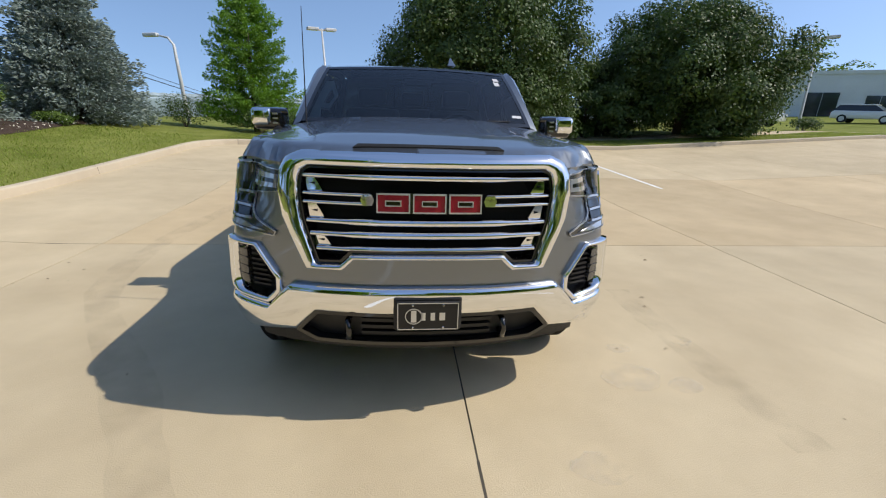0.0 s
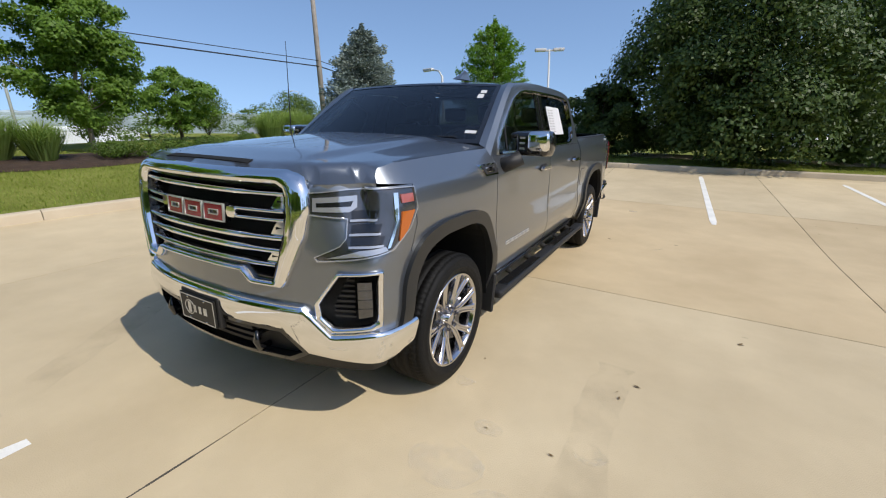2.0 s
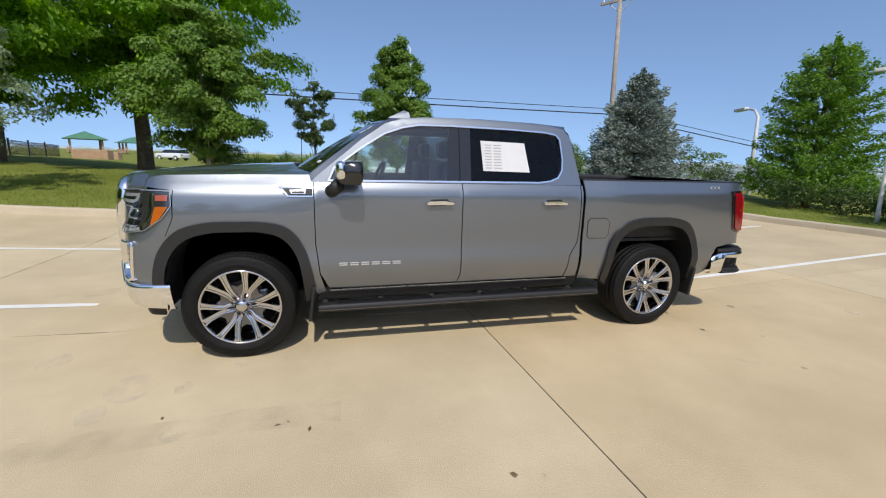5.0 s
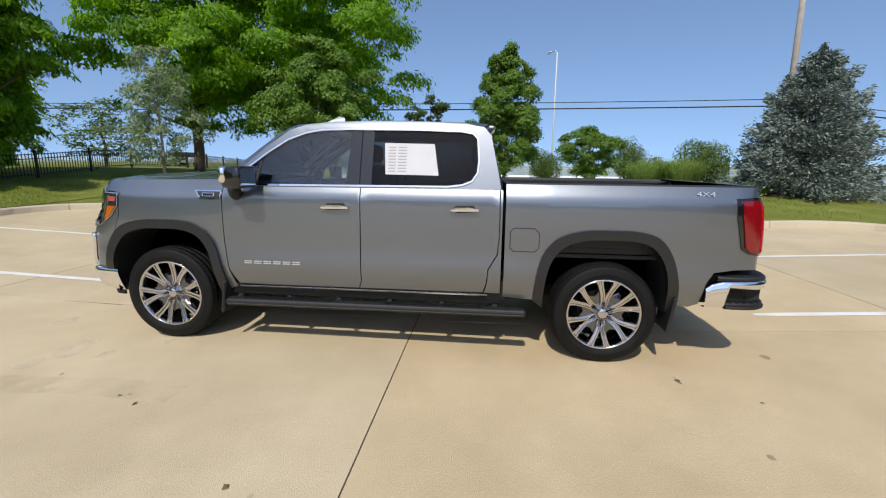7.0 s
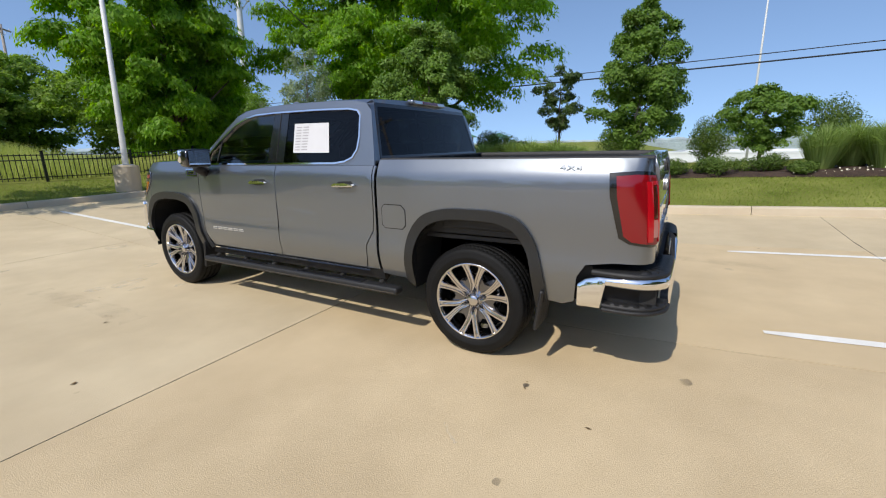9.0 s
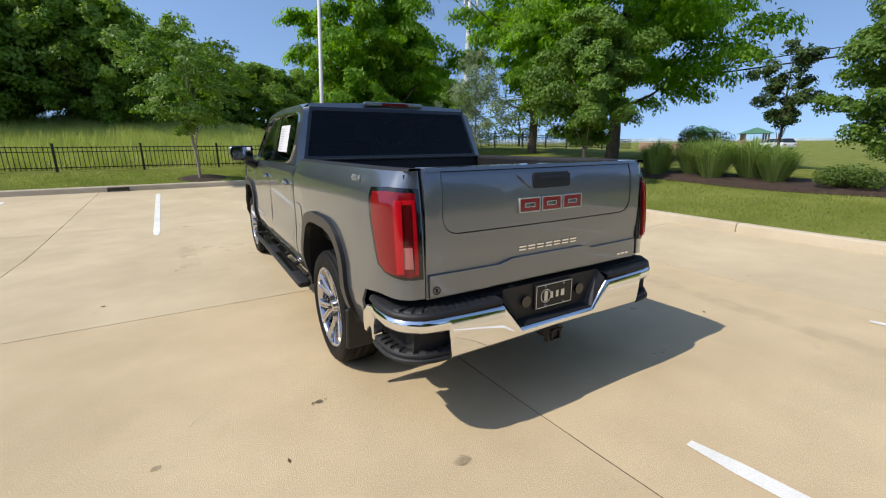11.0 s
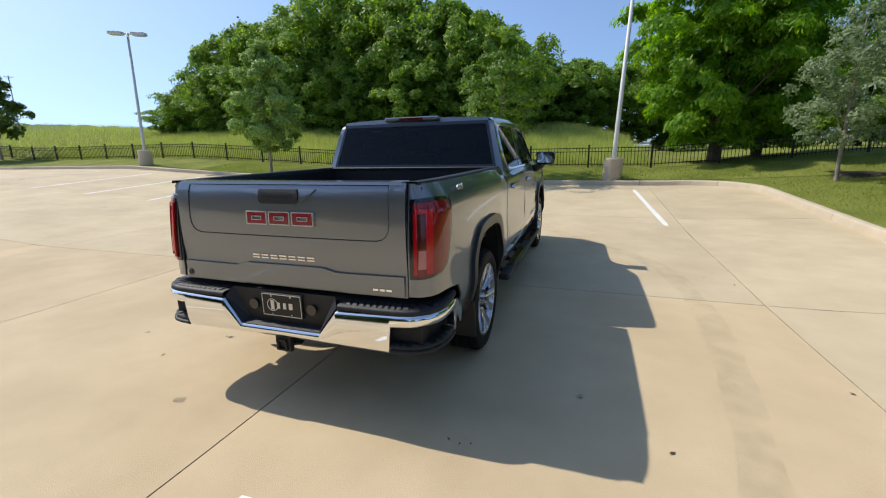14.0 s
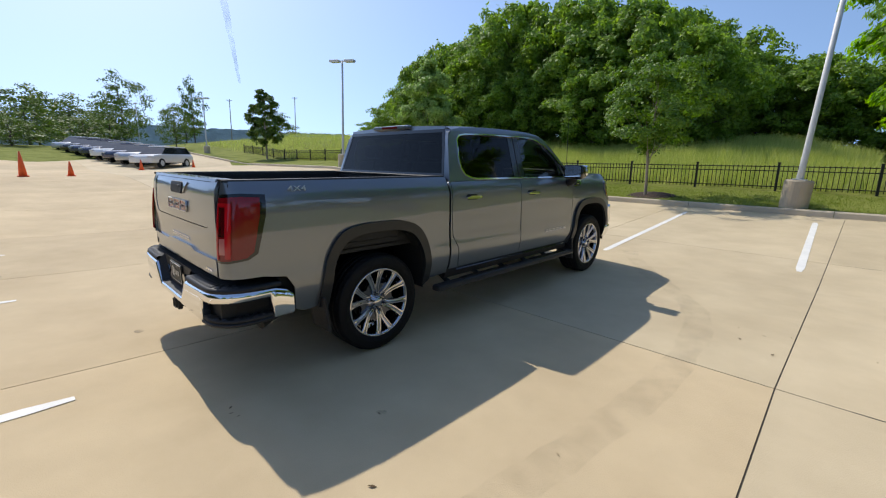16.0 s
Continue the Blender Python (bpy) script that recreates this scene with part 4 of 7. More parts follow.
def loft(name, cols, material, parent, label="", closed=False, flip=False):
    """A skin through columns of points, one beside the other."""
    m, n = len(cols[0]), len(cols)
    v = [(-q[0], q[1], q[2]) if flip else tuple(q) for c in cols for q in c]
    f = [(i * m + k, i * m + k + 1, (i + 1) % n * m + k + 1, (i + 1) % n * m + k) for i in range(n if closed else n - 1) for k in range(m - 1)]
    return quick(name, v, f, material, parent, label, True)


def bezel(name, outer, inner, prof, material, parent=None, surf=body, label="", step=0.04, both=False):
    """A rounded frame between two outlines with matching corners; prof gives (share of the way in, height)."""
    out = []
    for i, flip in enumerate((False, True) if both else (False,)):
        cols = []
        for k in range(len(outer)):
            a, b, c, d = outer[k], outer[(k + 1) % len(outer)], inner[k], inner[(k + 1) % len(inner)]
            m = max(1, int(math.dist(a, b) / step + 0.5))
            for j in range(m):
                t = j / m
                o = (a[0] + (b[0] - a[0]) * t, a[1] + (b[1] - a[1]) * t)
                q = (c[0] + (d[0] - c[0]) * t, c[1] + (d[1] - c[1]) * t)
                cols.append([surf(o[0] + (q[0] - o[0]) * w, o[1] + (q[1] - o[1]) * w, h) for w, h in prof])
        par = parent[i] if isinstance(parent, (list, tuple)) else (parent or truck)
        out.append(loft(name, cols, material, par, label, True, flip))
    return out


def span(pts):
    """A closed outline from its right-hand half: the mirror image is joined on."""
    return pts + [(-x, z) for x, z in reversed(pts) if abs(x) > 1e-6]


def nose(x, z, d=0.0):
    p = body(fx(abs(x)), z, d)
    return (p[0] if x >= 0 else -p[0], p[1], p[2])


def lathe(bm, prof, n, axis_x=0.0):
    """Turn (radius, x) points about the x axis."""
    rings = [[bm.verts.new((axis_x + x, r * math.cos(2 * math.pi * k / n), r * math.sin(2 * math.pi * k / n))) for k in range(n)] for r, x in prof]
    for a, b in zip(rings, rings[1:]):
        for k in range(n):
            bm.faces.new((a[k], a[(k + 1) % n], b[(k + 1) % n], b[k]))


# ---- wheels ----
def wheel():
    w = empty("wheel")
    bm = bmesh.new()
    prof = [(0.292, -0.10), (0.30, -0.135), (0.34, -0.145), (0.385, -0.138), (0.407, -0.115)]
    for a, b in ((-0.105, -0.062), (-0.052, -0.006), (0.006, 0.052), (0.062, 0.105)):
        prof += [(0.404, a - 0.004), (0.415, a), (0.415, b), (0.404, b + 0.004)]
    prof += [(0.407, 0.115), (0.395, 0.130), (0.385, 0.137), (0.37, 0.1405), (0.345, 0.143), (0.338, 0.146), (0.331, 0.143), (0.31, 0.139), (0.300, 0.132), (0.292, 0.115), (0.292, 0.10)]
    m = 240
    rings = []
    for r, x in prof:
        cut = 0.006 if abs(x) > 0.058 and r > 0.403 else 0.0             # cross grooves in the shoulders of the tread
        rings.append([bm.verts.new((x, (r - cut * (k % 3 == 0)) * math.cos(2 * math.pi * k / m), (r - cut * (k % 3 == 0)) * math.sin(2 * math.pi * k / m))) for k in range(m)])
    for a, b in zip(rings, rings[1:]):
        for k in range(m):
            bm.faces.new((a[k], a[(k + 1) % m], b[(k + 1) % m], b[k]))
    tyre = part("tyre", bm, RUBBER, w, "black road tyre", smooth=True)
    bm = bmesh.new()
    lathe(bm, [(0.292, 0.128), (0.297, 0.122), (0.297, 0.132), (0.288, 0.136), (0.279, 0.130), (0.272, 0.10), (0.262, 0.02), (0.262, -0.09), (0.294, -0.10)], 72)
    rim = part("rim", bm, RIM_METAL, w, "polished alloy rim", smooth=True)
    for k in range(6):
        a0 = 2 * math.pi * k / 6
        for sgn in (-1, 1):                              # spokes in pairs that part at a lug nut and reach the rim evenly spaced
            bm = bmesh.new()
            rows = []
            for r, ang, h, x, dep in ((0.050, 0.30, 0.010, 0.086, 0.05), (0.085, 0.24, 0.014, 0.090, 0.05), (0.120, 0.135, 0.019, 0.098, 0.05), (0.160, 0.150, 0.0215, 0.107, 0.05), (0.215, 0.200, 0.0225, 0.119, 0.045), (0.258, 0.232, 0.025, 0.129, 0.04), (0.285, 0.245, 0.034, 0.133, 0.03)):
                c = a0 + sgn * ang
                d, t = Vector((0, math.cos(c), math.sin(c))), Vector((0, -math.sin(c), math.cos(c)))
                rows.append([bm.verts.new(d * r + t * q * sgn * h + Vector((xx, 0, 0))) for q, xx in ((-1.2, x - dep), (-1, x - 0.006), (-0.85, x), (-0.35, x + 0.001), (-0.15, x - 0.008), (0.3, x - 0.010), (0.5, x - 0.001), (0.85, x), (1, x - 0.005), (1.2, x - dep))])
            for p, q in zip(rows, rows[1:]):
                for i in range(9):
                    f = (p[i], p[i + 1], q[i + 1], q[i])
                    bm.faces.new(f if sgn > 0 else f[::-1])
            part("spoke", bm, RIM_METAL, rim)
        d, t = Vector((0, math.cos(a0), math.sin(a0))), Vector((0, -math.sin(a0), math.cos(a0)))
        c = a0 + math.pi / 6                             # sunk floor of the petal between two pairs
        d, t = Vector((0, math.cos(c), math.sin(c))), Vector((0, -math.sin(c), math.cos(c)))
        bm = bmesh.new()
        pts = [(0.045, -0.018), (0.085, -0.036), (0.125, -0.046), (0.185, -0.052), (0.165, -0.022), (0.155, 0.0), (0.165, 0.022), (0.185, 0.052), (0.125, 0.046), (0.085, 0.036), (0.045, 0.018)]
        top = [bm.verts.new(d * r + t * w + Vector((0.072 + 0.10 * (r - 0.045), 0, 0))) for r, w in pts]
        low = [bm.verts.new(d * r + t * w + Vector((0.035, 0, 0))) for r, w in pts]
        bm.faces.new(top)
        for i in range(len(pts)):
            bm.faces.new((top[i], low[i], low[(i + 1) % len(pts)], top[(i + 1) % len(pts)]))
        part("spoke_floor", bm, RIM_DARK, rim)
        m = Matrix.Rotation(a0 - math.pi / 2, 4, "X")
        bm = bmesh.new()
        bmesh.ops.create_cone(bm, segments=6, radius1=0.0125, radius2=0.010, depth=0.034, cap_ends=True, matrix=m @ Matrix.Translation((0.105, 0, 0.070)) @ Matrix.Rotation(math.pi / 2, 4, "Y"))
        part("lug_nut", bm, RIM_DARK, rim, "dark chromed lug nut")
    bm = bmesh.new()
    lathe(bm, [(0.0, 0.112), (0.036, 0.111), (0.042, 0.105), (0.044, 0.085), (0.092, 0.074), (0.096, 0.03)], 36)
    part("hub_cap", bm, RIM_METAL, rim, "silver hub cap", smooth=True)
    bm = bmesh.new()
    lathe(bm, [(0.06, 0.0), (0.175, 0.0), (0.175, -0.03), (0.06, -0.03)], 40)
    part("brake_disc", bm, DISC, w)
    bm = bmesh.new()
    box(bm, -0.06, 0.035, 0.09, 0.2, -0.09, 0.09)
    bevel(bm, 0.015)
    part("brake_caliper", bm, RIM_DARK, w)
    bm = bmesh.new()
    lathe(bm, [(0.262, -0.085), (0.03, -0.085)], 24)
    part("backing", bm, DEEP, w)
    return w


w0 = wheel()
w0.matrix_basis = pose(0.875, 0, 0.415, 8, 0, 0)
w0.parent = truck
for x, y, rz, spin in ((0.875, 3.745, 0, 26), (-0.875, 0, 180, 12), (-0.875, 3.745, 180, 40)):
    copy_thing(w0, pose(x, y, 0.415 + lot_z(0, y), 0, 0, rz) @ pose(0, 0, 0, spin, 0, 0))

# ---- side panels ----
def arch(yc, pts):
    """An arch's outline from front foot over the top to rear foot."""
    return [(sy(yc + p.x), p.y) for p in spline([(a, b) for a, b in pts], 4)]


OUTER = [(-0.570, 0.48), (-0.560, 0.66), (-0.515, 0.86), (-0.390, 1.012), (-0.2, 1.072), (0, 1.079), (0.2, 1.073), (0.365, 1.022), (0.478, 0.87), (0.535, 0.66), (0.555, 0.48)]
INNER = [(-0.495, 0.42), (-0.488, 0.63), (-0.448, 0.81), (-0.345, 0.94), (-0.18, 0.996), (0, 1.003), (0.18, 0.997), (0.325, 0.945), (0.42, 0.81), (0.458, 0.63), (0.475, 0.42)]
REAR_Y = 3.745
S = lambda *ps: [(sy(y), z) for y, z in ps]
fo, ro = arch(0, OUTER), arch(REAR_Y, OUTER)
g = 0.0035
panel("front_fender", S(*SEAM, (0.556, 1.38), (0.558, 0.9), (0.585, 0.66), (0.63, 0.505), (0.565, 0.48)) + fo[::-1][1:-14] + S((-0.455, 0.98), (-0.40, 1.11), (-0.392, 1.302)), PAINT, both=True, step=0.05)
panel("front_door", S((0.563, 1.372), (0.565, 0.9), (0.592, 0.665), (0.655, 0.535), (1.72, 0.535), (1.745, 0.60), (1.748, 1.372)), PAINT, both=True)
panel("rear_door", S((1.756, 1.372), (1.753, 0.60), (1.728, 0.535), (2.765, 0.535), (2.79, 0.62), (2.80, 0.74), (2.87, 0.86), (2.882, 1.0), (2.878, 1.372)), PAINT, both=True)
panel("cab_corner", S((2.887, 1.372), (2.890, 1.0), (2.878, 0.855), (2.808, 0.735), (2.797, 0.61), (2.775, 0.53), (2.905, 0.53), (2.905, 1.372)), PAINT, both=True)
panel("rocker_trim", S((0.66, 0.505), (2.80, 0.505), (2.80, 0.520), (0.66, 0.520)), CHROME, both=True, off=0.014, thick=0.02, step=0.2)
panel("rocker_panel", S((0.56, 0.43), (2.92, 0.43), (2.92, 0.53), (0.60, 0.53)), BLACK, both=True, off=-0.012, thick=0.04, step=0.15)
panel("bedside", S((2.93, 1.418), (2.93, 0.50), (3.185, 0.48)) + ro[1:-1] + S((4.305, 0.48), (4.40, 0.47), (4.475, 0.50), (4.49, 0.68), (4.54, 0.765), (4.70, 0.79)) + [(rx(0.90), 0.79), (rx(0.835), 0.79), (rx(0.835), 1.418)], PAINT, both=True)
for yc, o in ((0, fo), (REAR_Y, ro)):
    ring = o + arch(yc, INNER)[::-1]
    panel("wheel_flare", ring, FLARE, both=True, off=0.026, thick=0.075, step=0.05)
# fuel door
fd = panel("fuel_door", S((2.975, 1.05), (3.0, 1.075), (3.16, 1.075), (3.195, 1.04), (3.195, 0.925), (3.165, 0.895), (3.0, 0.895), (2.975, 0.92)), PAINT, off=0.0035, thick=0.006)[0]
panel("fuel_door_gap", S((2.968, 1.053), (2.997, 1.082), (3.163, 1.082), (3.202, 1.043), (3.202, 0.922), (3.168, 0.888), (2.997, 0.888), (2.968, 0.917)), BLACK, fd, off=0.0012, thick=0.004)

# door handles: chrome grip over a dark cup
for yc in (1.555, 2.612):
    cups = panel("handle_cup", S((yc - 0.105, 1.205), (yc - 0.08, 1.245), (yc + 0.06, 1.25), (yc + 0.09, 1.215), (yc + 0.05, 1.195), (yc - 0.07, 1.19)), BLACK, both=True, off=0.003, thick=0.006, step=0.03)
    panel("door_handle", S((yc - 0.125, 1.213), (yc - 0.10, 1.232), (yc + 0.03, 1.236), (yc + 0.105, 1.222), (yc + 0.105, 1.207), (yc + 0.03, 1.205), (yc - 0.10, 1.203)), CHROME, cups, both=True, off=0.042, thick=0.03, step=0.03, label="chrome door handle")
# fender badge: chrome-framed vent
b = panel("fender_badge", S((0.305, 1.335), (0.555, 1.335), (0.555, 1.262), (0.37, 1.262)), CHROME, both=True, off=0.012, thick=0.02, step=0.04, label="chrome-framed fender badge")
panel("badge_inset", S((0.335, 1.324), (0.548, 1.324), (0.548, 1.272), (0.378, 1.272)), BLACK, b, both=True, off=0.0145, thick=0.004, step=0.04)
panel("badge_plate", S((0.385, 1.314), (0.50, 1.314), (0.50, 1.284), (0.398, 1.284)), CHROME, b, both=True, off=0.018, thick=0.004, step=0.03)
panel("badge_bar", S((0.395, 1.309), (0.49, 1.309), (0.49, 1.289), (0.404, 1.289)), GLOSS_BLACK, b, both=True, off=0.021, thick=0.004, step=0.03)
# name on the doors: plain silver bars
for k in range(6):
    y0 = 0.735 + 0.085 * k
    for z in (0.722, 0.738):
        panel("name_bar", S((y0, z), (y0 + 0.066, z), (y0 + 0.066, z + 0.008), (y0, z + 0.008)), SILVER_INK, both=True, off=0.005, thick=0.006, step=0.05)

# ---- nose ----
N = lambda *ps: [(fx(x), z) for x, z in ps]
seam = S((-0.565, 0.64)) + fo[1:15:3] + S((-0.462, 0.975), (-0.407, 1.105), (-0.40, 1.32))
half = [(0, 0.735), (fx(0.66), 0.735), (fx(0.70), 0.69), (fx(0.77), 0.60), (fx(0.955), 0.61), (sy(-0.58), 0.61)] + seam[:-1] + S((-0.398, 1.302), (-0.60, 1.302)) + [(fx(0.93), 1.312), (fx(0.80), 1.314), (fx(0.68), 1.33), (fx(0.66), 1.22), (fx(0.53), 0.862), (fx(0.40), 0.862), (fx(0.345), 0.91), (0, 0.91)]
FOG_OUT = N((0.825, 0.934), (0.712, 0.771), (0.716, 0.695), (0.785, 0.622), (0.955, 0.645), (0.985, 0.66)) + S((-0.665, 0.94))
FOG_IN = N((0.838, 0.913), (0.740, 0.772), (0.744, 0.705), (0.798, 0.652), (0.950, 0.672), (0.974, 0.688)) + S((-0.69, 0.919))
neg = lambda l: [(-a, b) for a, b in l]
wrap = lambda s, z, d=0.0: (lambda p: (p[0] if s >= 0 else -p[0], p[1], p[2]))(body(abs(s), z, d))
panel("front_fascia", span(half), PAINT, surf=wrap, holes=[FOG_IN, neg(FOG_IN)], step=0.045)

go = [(0, 1.386), (0.60, 1.386), (0.672, 1.352), (0.700, 1.30), (0.708, 1.20), (0.690, 1.09), (0.578, 0.84), (0.395, 0.84), (0.338, 0.897), (0, 0.90)]
gi = [(0, 1.318), (0.553, 1.318), (0.590, 1.298), (0.604, 1.262), (0.606, 1.18), (0.590, 1.07), (0.524, 0.868), (0.410, 0.872), (0.358, 0.922), (0, 0.925)]
# backing sheet behind the bars, its depth shade painted near-black
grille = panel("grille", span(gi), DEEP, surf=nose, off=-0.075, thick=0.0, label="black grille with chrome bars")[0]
bezel("grille_surround", span(go), span(gi), [(-0.02, -0.03), (0.0, 0.012), (0.10, 0.034), (0.3, 0.047), (0.6, 0.050), (0.88, 0.042), (1.0, 0.030), (1.02, -0.08)], CHROME, grille, surf=nose, step=0.03)
panel("grille_lip", span(gi), GLOSS_BLACK, grille, surf=nose, holes=[inset(span(gi), 0.014)], off=0.014, thick=0.09, step=0.05)
def grille_bar(x0, x1, z, h, wide=0.0):
    """A rounded chrome bar along the grille, thicker in the middle if wide."""
    cols = []
    for x in np.linspace(x0, x1, max(6, int((x1 - x0) / 0.03))):
        g_ = h * (1 + wide * (1 - ramp01(abs(x), 0.34, 0.40)))
        cols.append([nose(x, z + g_ * a, d) for a, d in ((0.5, -0.025), (0.5, -0.004), (0.36, 0.008), (0.1, 0.014), (-0.25, 0.012), (-0.5, 0.002), (-0.5, -0.025))])
    loft("grille_bar", cols, CHROME, grille)


for z, x, h in ((1.272, 0.582, 0.024), (1.068, 0.568, 0.026), (1.008, 0.552, 0.026), (0.938, 0.525, 0.024)):
    grille_bar(-x, x, z, h, 0.35)
for sg in (1, -1):
    for z in (1.193, 1.153):
        grille_bar(*sorted((sg * 0.27, sg * 0.582)), z, 0.019)
    panel("bar_tip", [(sg * a, b) for a, b in ((0.262, 1.197), (0.305, 1.199), (0.315, 1.173), (0.305, 1.147), (0.262, 1.149), (0.252, 1.173))], CHROME, grille, surf=nose, off=0.018, thick=0.035, step=0.03)
    for z0, z1, xa, xb in ((1.203, 1.266, 0.50, 0.584), (1.074, 1.148, 0.49, 0.574), (0.945, 1.004, 0.46, 0.546)):
        panel("bar_end", [(sg * a, b) for a, b in ((xa + 0.045, z1), (xb, z1), (xb - 0.012, z0), (xa, z0), (xa + 0.02, (z0 + z1) / 2))], CHROME, grille, surf=nose, off=-0.012, thick=0.03, step=0.04)
        panel("bar_notch", [(sg * a, b) for a, b in ((xa + 0.035, z0 + 0.42 * (z1 - z0)), (xb - 0.022, z0 + 0.5 * (z1 - z0)), (xa + 0.035, z0 + 0.58 * (z1 - z0)))], DEEP, grille, surf=nose, off=-0.008, thick=0.01, step=0.04)
emblem = panel("emblem", span([(0, 1.208), (0.243, 1.208), (0.243, 1.116), (0, 1.116)]), GLOSS_BLACK, grille, surf=nose, off=0.014, thick=0.03, step=0.06, label="emblem of red blocks with chrome edges")[0]


def letter_blocks(surf, parent, zc, h, xs, off, w):
    """Red enamel blocks with chrome rims, in place of an emblem's letters."""
    for x in xs:
        o = [(x - w, zc - h), (x + w, zc - h), (x + w, zc + h), (x - w, zc + h)]
        e = 0.006
        i = [(x - w + e, zc - h + e), (x + w - e, zc - h + e), (x + w - e, zc + h - e), (x - w + e, zc + h - e)]
        slot = [(x + a * 0.48 * w, zc + b * 0.30 * h) for a, b in ((-1, -1), (1, -1), (1, 1), (-1, 1))]
        panel("emblem_rim", o, SILVER_INK, parent, surf=surf, holes=[i], off=off + 0.008, thick=0.012, step=0.05)
        panel("emblem_block", i, RED_BADGE, parent, surf=surf, holes=[slot], off=off + 0.004, thick=0.006, step=0.05)
        panel("emblem_rim", slot, SILVER_INK, parent, surf=surf, holes=[inset(slot, 0.004)], off=off + 0.008, thick=0.008, step=0.05)


letter_blocks(nose, emblem, 1.162, 0.044, (-0.165, 0, 0.165), 0.016, 0.076)

# hood; its dark slot is a near-black sheet with the shade painted in
hood_out = span([(a, b) for a, b, c in HOOD_EDGE] + [(0.86, 0.535), (0.80, 0.49), (0.5, 0.40), (0, 0.36)])
hd = panel("hood", hood_out, PAINT, surf=hood, thick=0.03, step=0.035)[0]
panel("hood_slot", [(-0.345, -0.838), (0.345, -0.838), (0.325, -0.795), (-0.325, -0.795)], DEEP, hd, surf=hood, off=0.004, thick=0.01, step=0.05)
panel("cowl", span([(0, 0.35), (0.5, 0.39), (0.84, 0.50), (0.84, 0.62), (0.4, 0.50), (0, 0.46)]), BLACK, surf=lambda x, y, d=0: (x, y, 1.44 + d - 0.03 * abs(x)), thick=0.05)

# headlights
lo = N((0.695, 1.285)) + [(fx(0.86), 1.298)] + S((-0.50, 1.30), (-0.405, 1.295), (-0.402, 1.19), (-0.47, 1.10), (-0.59, 1.015)) + N((0.90, 0.99), (0.735, 0.975), (0.722, 0.998), (0.835, 1.052), (0.86, 1.085), (0.86, 1.165), (0.70, 1.185))
hl = panel("headlight", lo, LAMP_DARK, both=True, off=0.006, thick=0.02, step=0.04, label="clear headlight with amber corner")
panel("lamp_rim", lo, CLEAR_LENS, hl, both=True, off=0.014, thick=0.012, step=0.04, holes=[inset(lo, 0.005)])
panel("running_light", N((0.718, 1.202), (0.87, 1.195), (0.905, 1.215), (0.905, 1.268), (0.718, 1.262)), CLEAR_LENS, hl, both=True, off=0.012, thick=0.01, step=0.03)
panel("lamp_slit", N((0.735, 1.222), (0.875, 1.220), (0.885, 1.243), (0.735, 1.240)), GLOSS_BLACK, hl, both=True, off=0.0135, thick=0.004, step=0.03)
for z in (1.155, 1.095, 1.042):
    panel("lamp_pocket", N((0.882, z + 0.012)) + S((-0.645, z + 0.012), (-0.62, z + 0.046)) + N((0.882, z + 0.046)), GLOSS_BLACK, hl, both=True, off=0.0135, thick=0.006, step=0.03)
    panel("led_block", N((0.875, z)) + S((-0.65, z), (-0.64, z + 0.010)) + N((0.875, z + 0.010)), CLEAR_LENS, hl, both=True, off=0.020, thick=0.014, step=0.03)
panel("chrome_blade", S((-0.542, 1.275), (-0.518, 1.275), (-0.535, 1.14), (-0.605, 1.03), (-0.622, 1.03), (-0.556, 1.13)), CHROME, hl, both=True, off=0.012, thick=0.012, step=0.03)
panel("foot_light", N((0.78, 0.995), (0.93, 1.005)) + S((-0.62, 1.02), (-0.63, 1.04)) + N((0.92, 1.03)), CLEAR_LENS, hl, both=True, off=0.013, thick=0.01, step=0.03)
panel("amber_reflector", S((-0.51, 1.185), (-0.425, 1.185), (-0.485, 1.10), (-0.55, 1.045)), AMBER, hl, both=True, off=0.013, thick=0.01, step=0.03)
panel("turn_signal", S((-0.505, 1.265), (-0.425, 1.265), (-0.425, 1.225), (-0.505, 1.225)), AMBER_RED, hl, both=True, off=0.013, thick=0.01, step=0.03)

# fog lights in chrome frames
# pocket floor coloured near-black to stand for the shade inside
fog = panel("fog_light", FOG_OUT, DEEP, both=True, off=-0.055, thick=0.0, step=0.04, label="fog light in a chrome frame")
bezel("fog_frame", FOG_OUT, FOG_IN, [(0, -0.02), (0.0, 0.012), (0.15, 0.026), (0.5, 0.030), (0.8, 0.024), (1.0, 0.010), (1.05, -0.055)], CHROME, fog, both=True)
for k in range(8):
    z = 0.70 + 0.026 * k
    x0 = 0.795 + 0.012 * max(0, k - 2)
    panel("fog_grille_slat", N((x0, z), (0.89, z), (0.89, z + 0.009), (x0, z + 0.009)), BLACK, fog, both=True, off=-0.018, thick=0.02, step=0.05)
panel("fog_lamp", N((0.905, 0.70), (0.962, 0.71), (0.962, 0.88), (0.905, 0.88)), LAMP_DARK, fog, both=True, off=-0.006, thick=0.03, step=0.03)
for z in (0.745, 0.79, 0.835):
    panel("led_joint", N((0.905, z), (0.962, z), (0.962, z + 0.006), (0.905, z + 0.006)), LAMP_DARK, fog, both=True, off=-0.001, thick=0.006, step=0.05)

# front bumper
B_TOP = ([0, fx(0.66), fx(0.70), fx(0.785), fx(0.95), sy(-0.62), sy(-0.45)], [0.758, 0.752, 0.716, 0.620, 0.640, 0.632, 0.630])
B_LOW = ([0, fx(0.545), fx(0.60), fx(0.66), fx(0.93), sy(-0.62), sy(-0.45)], [0.615, 0.615, 0.555, 0.488, 0.448, 0.432, 0.415])
cols = []
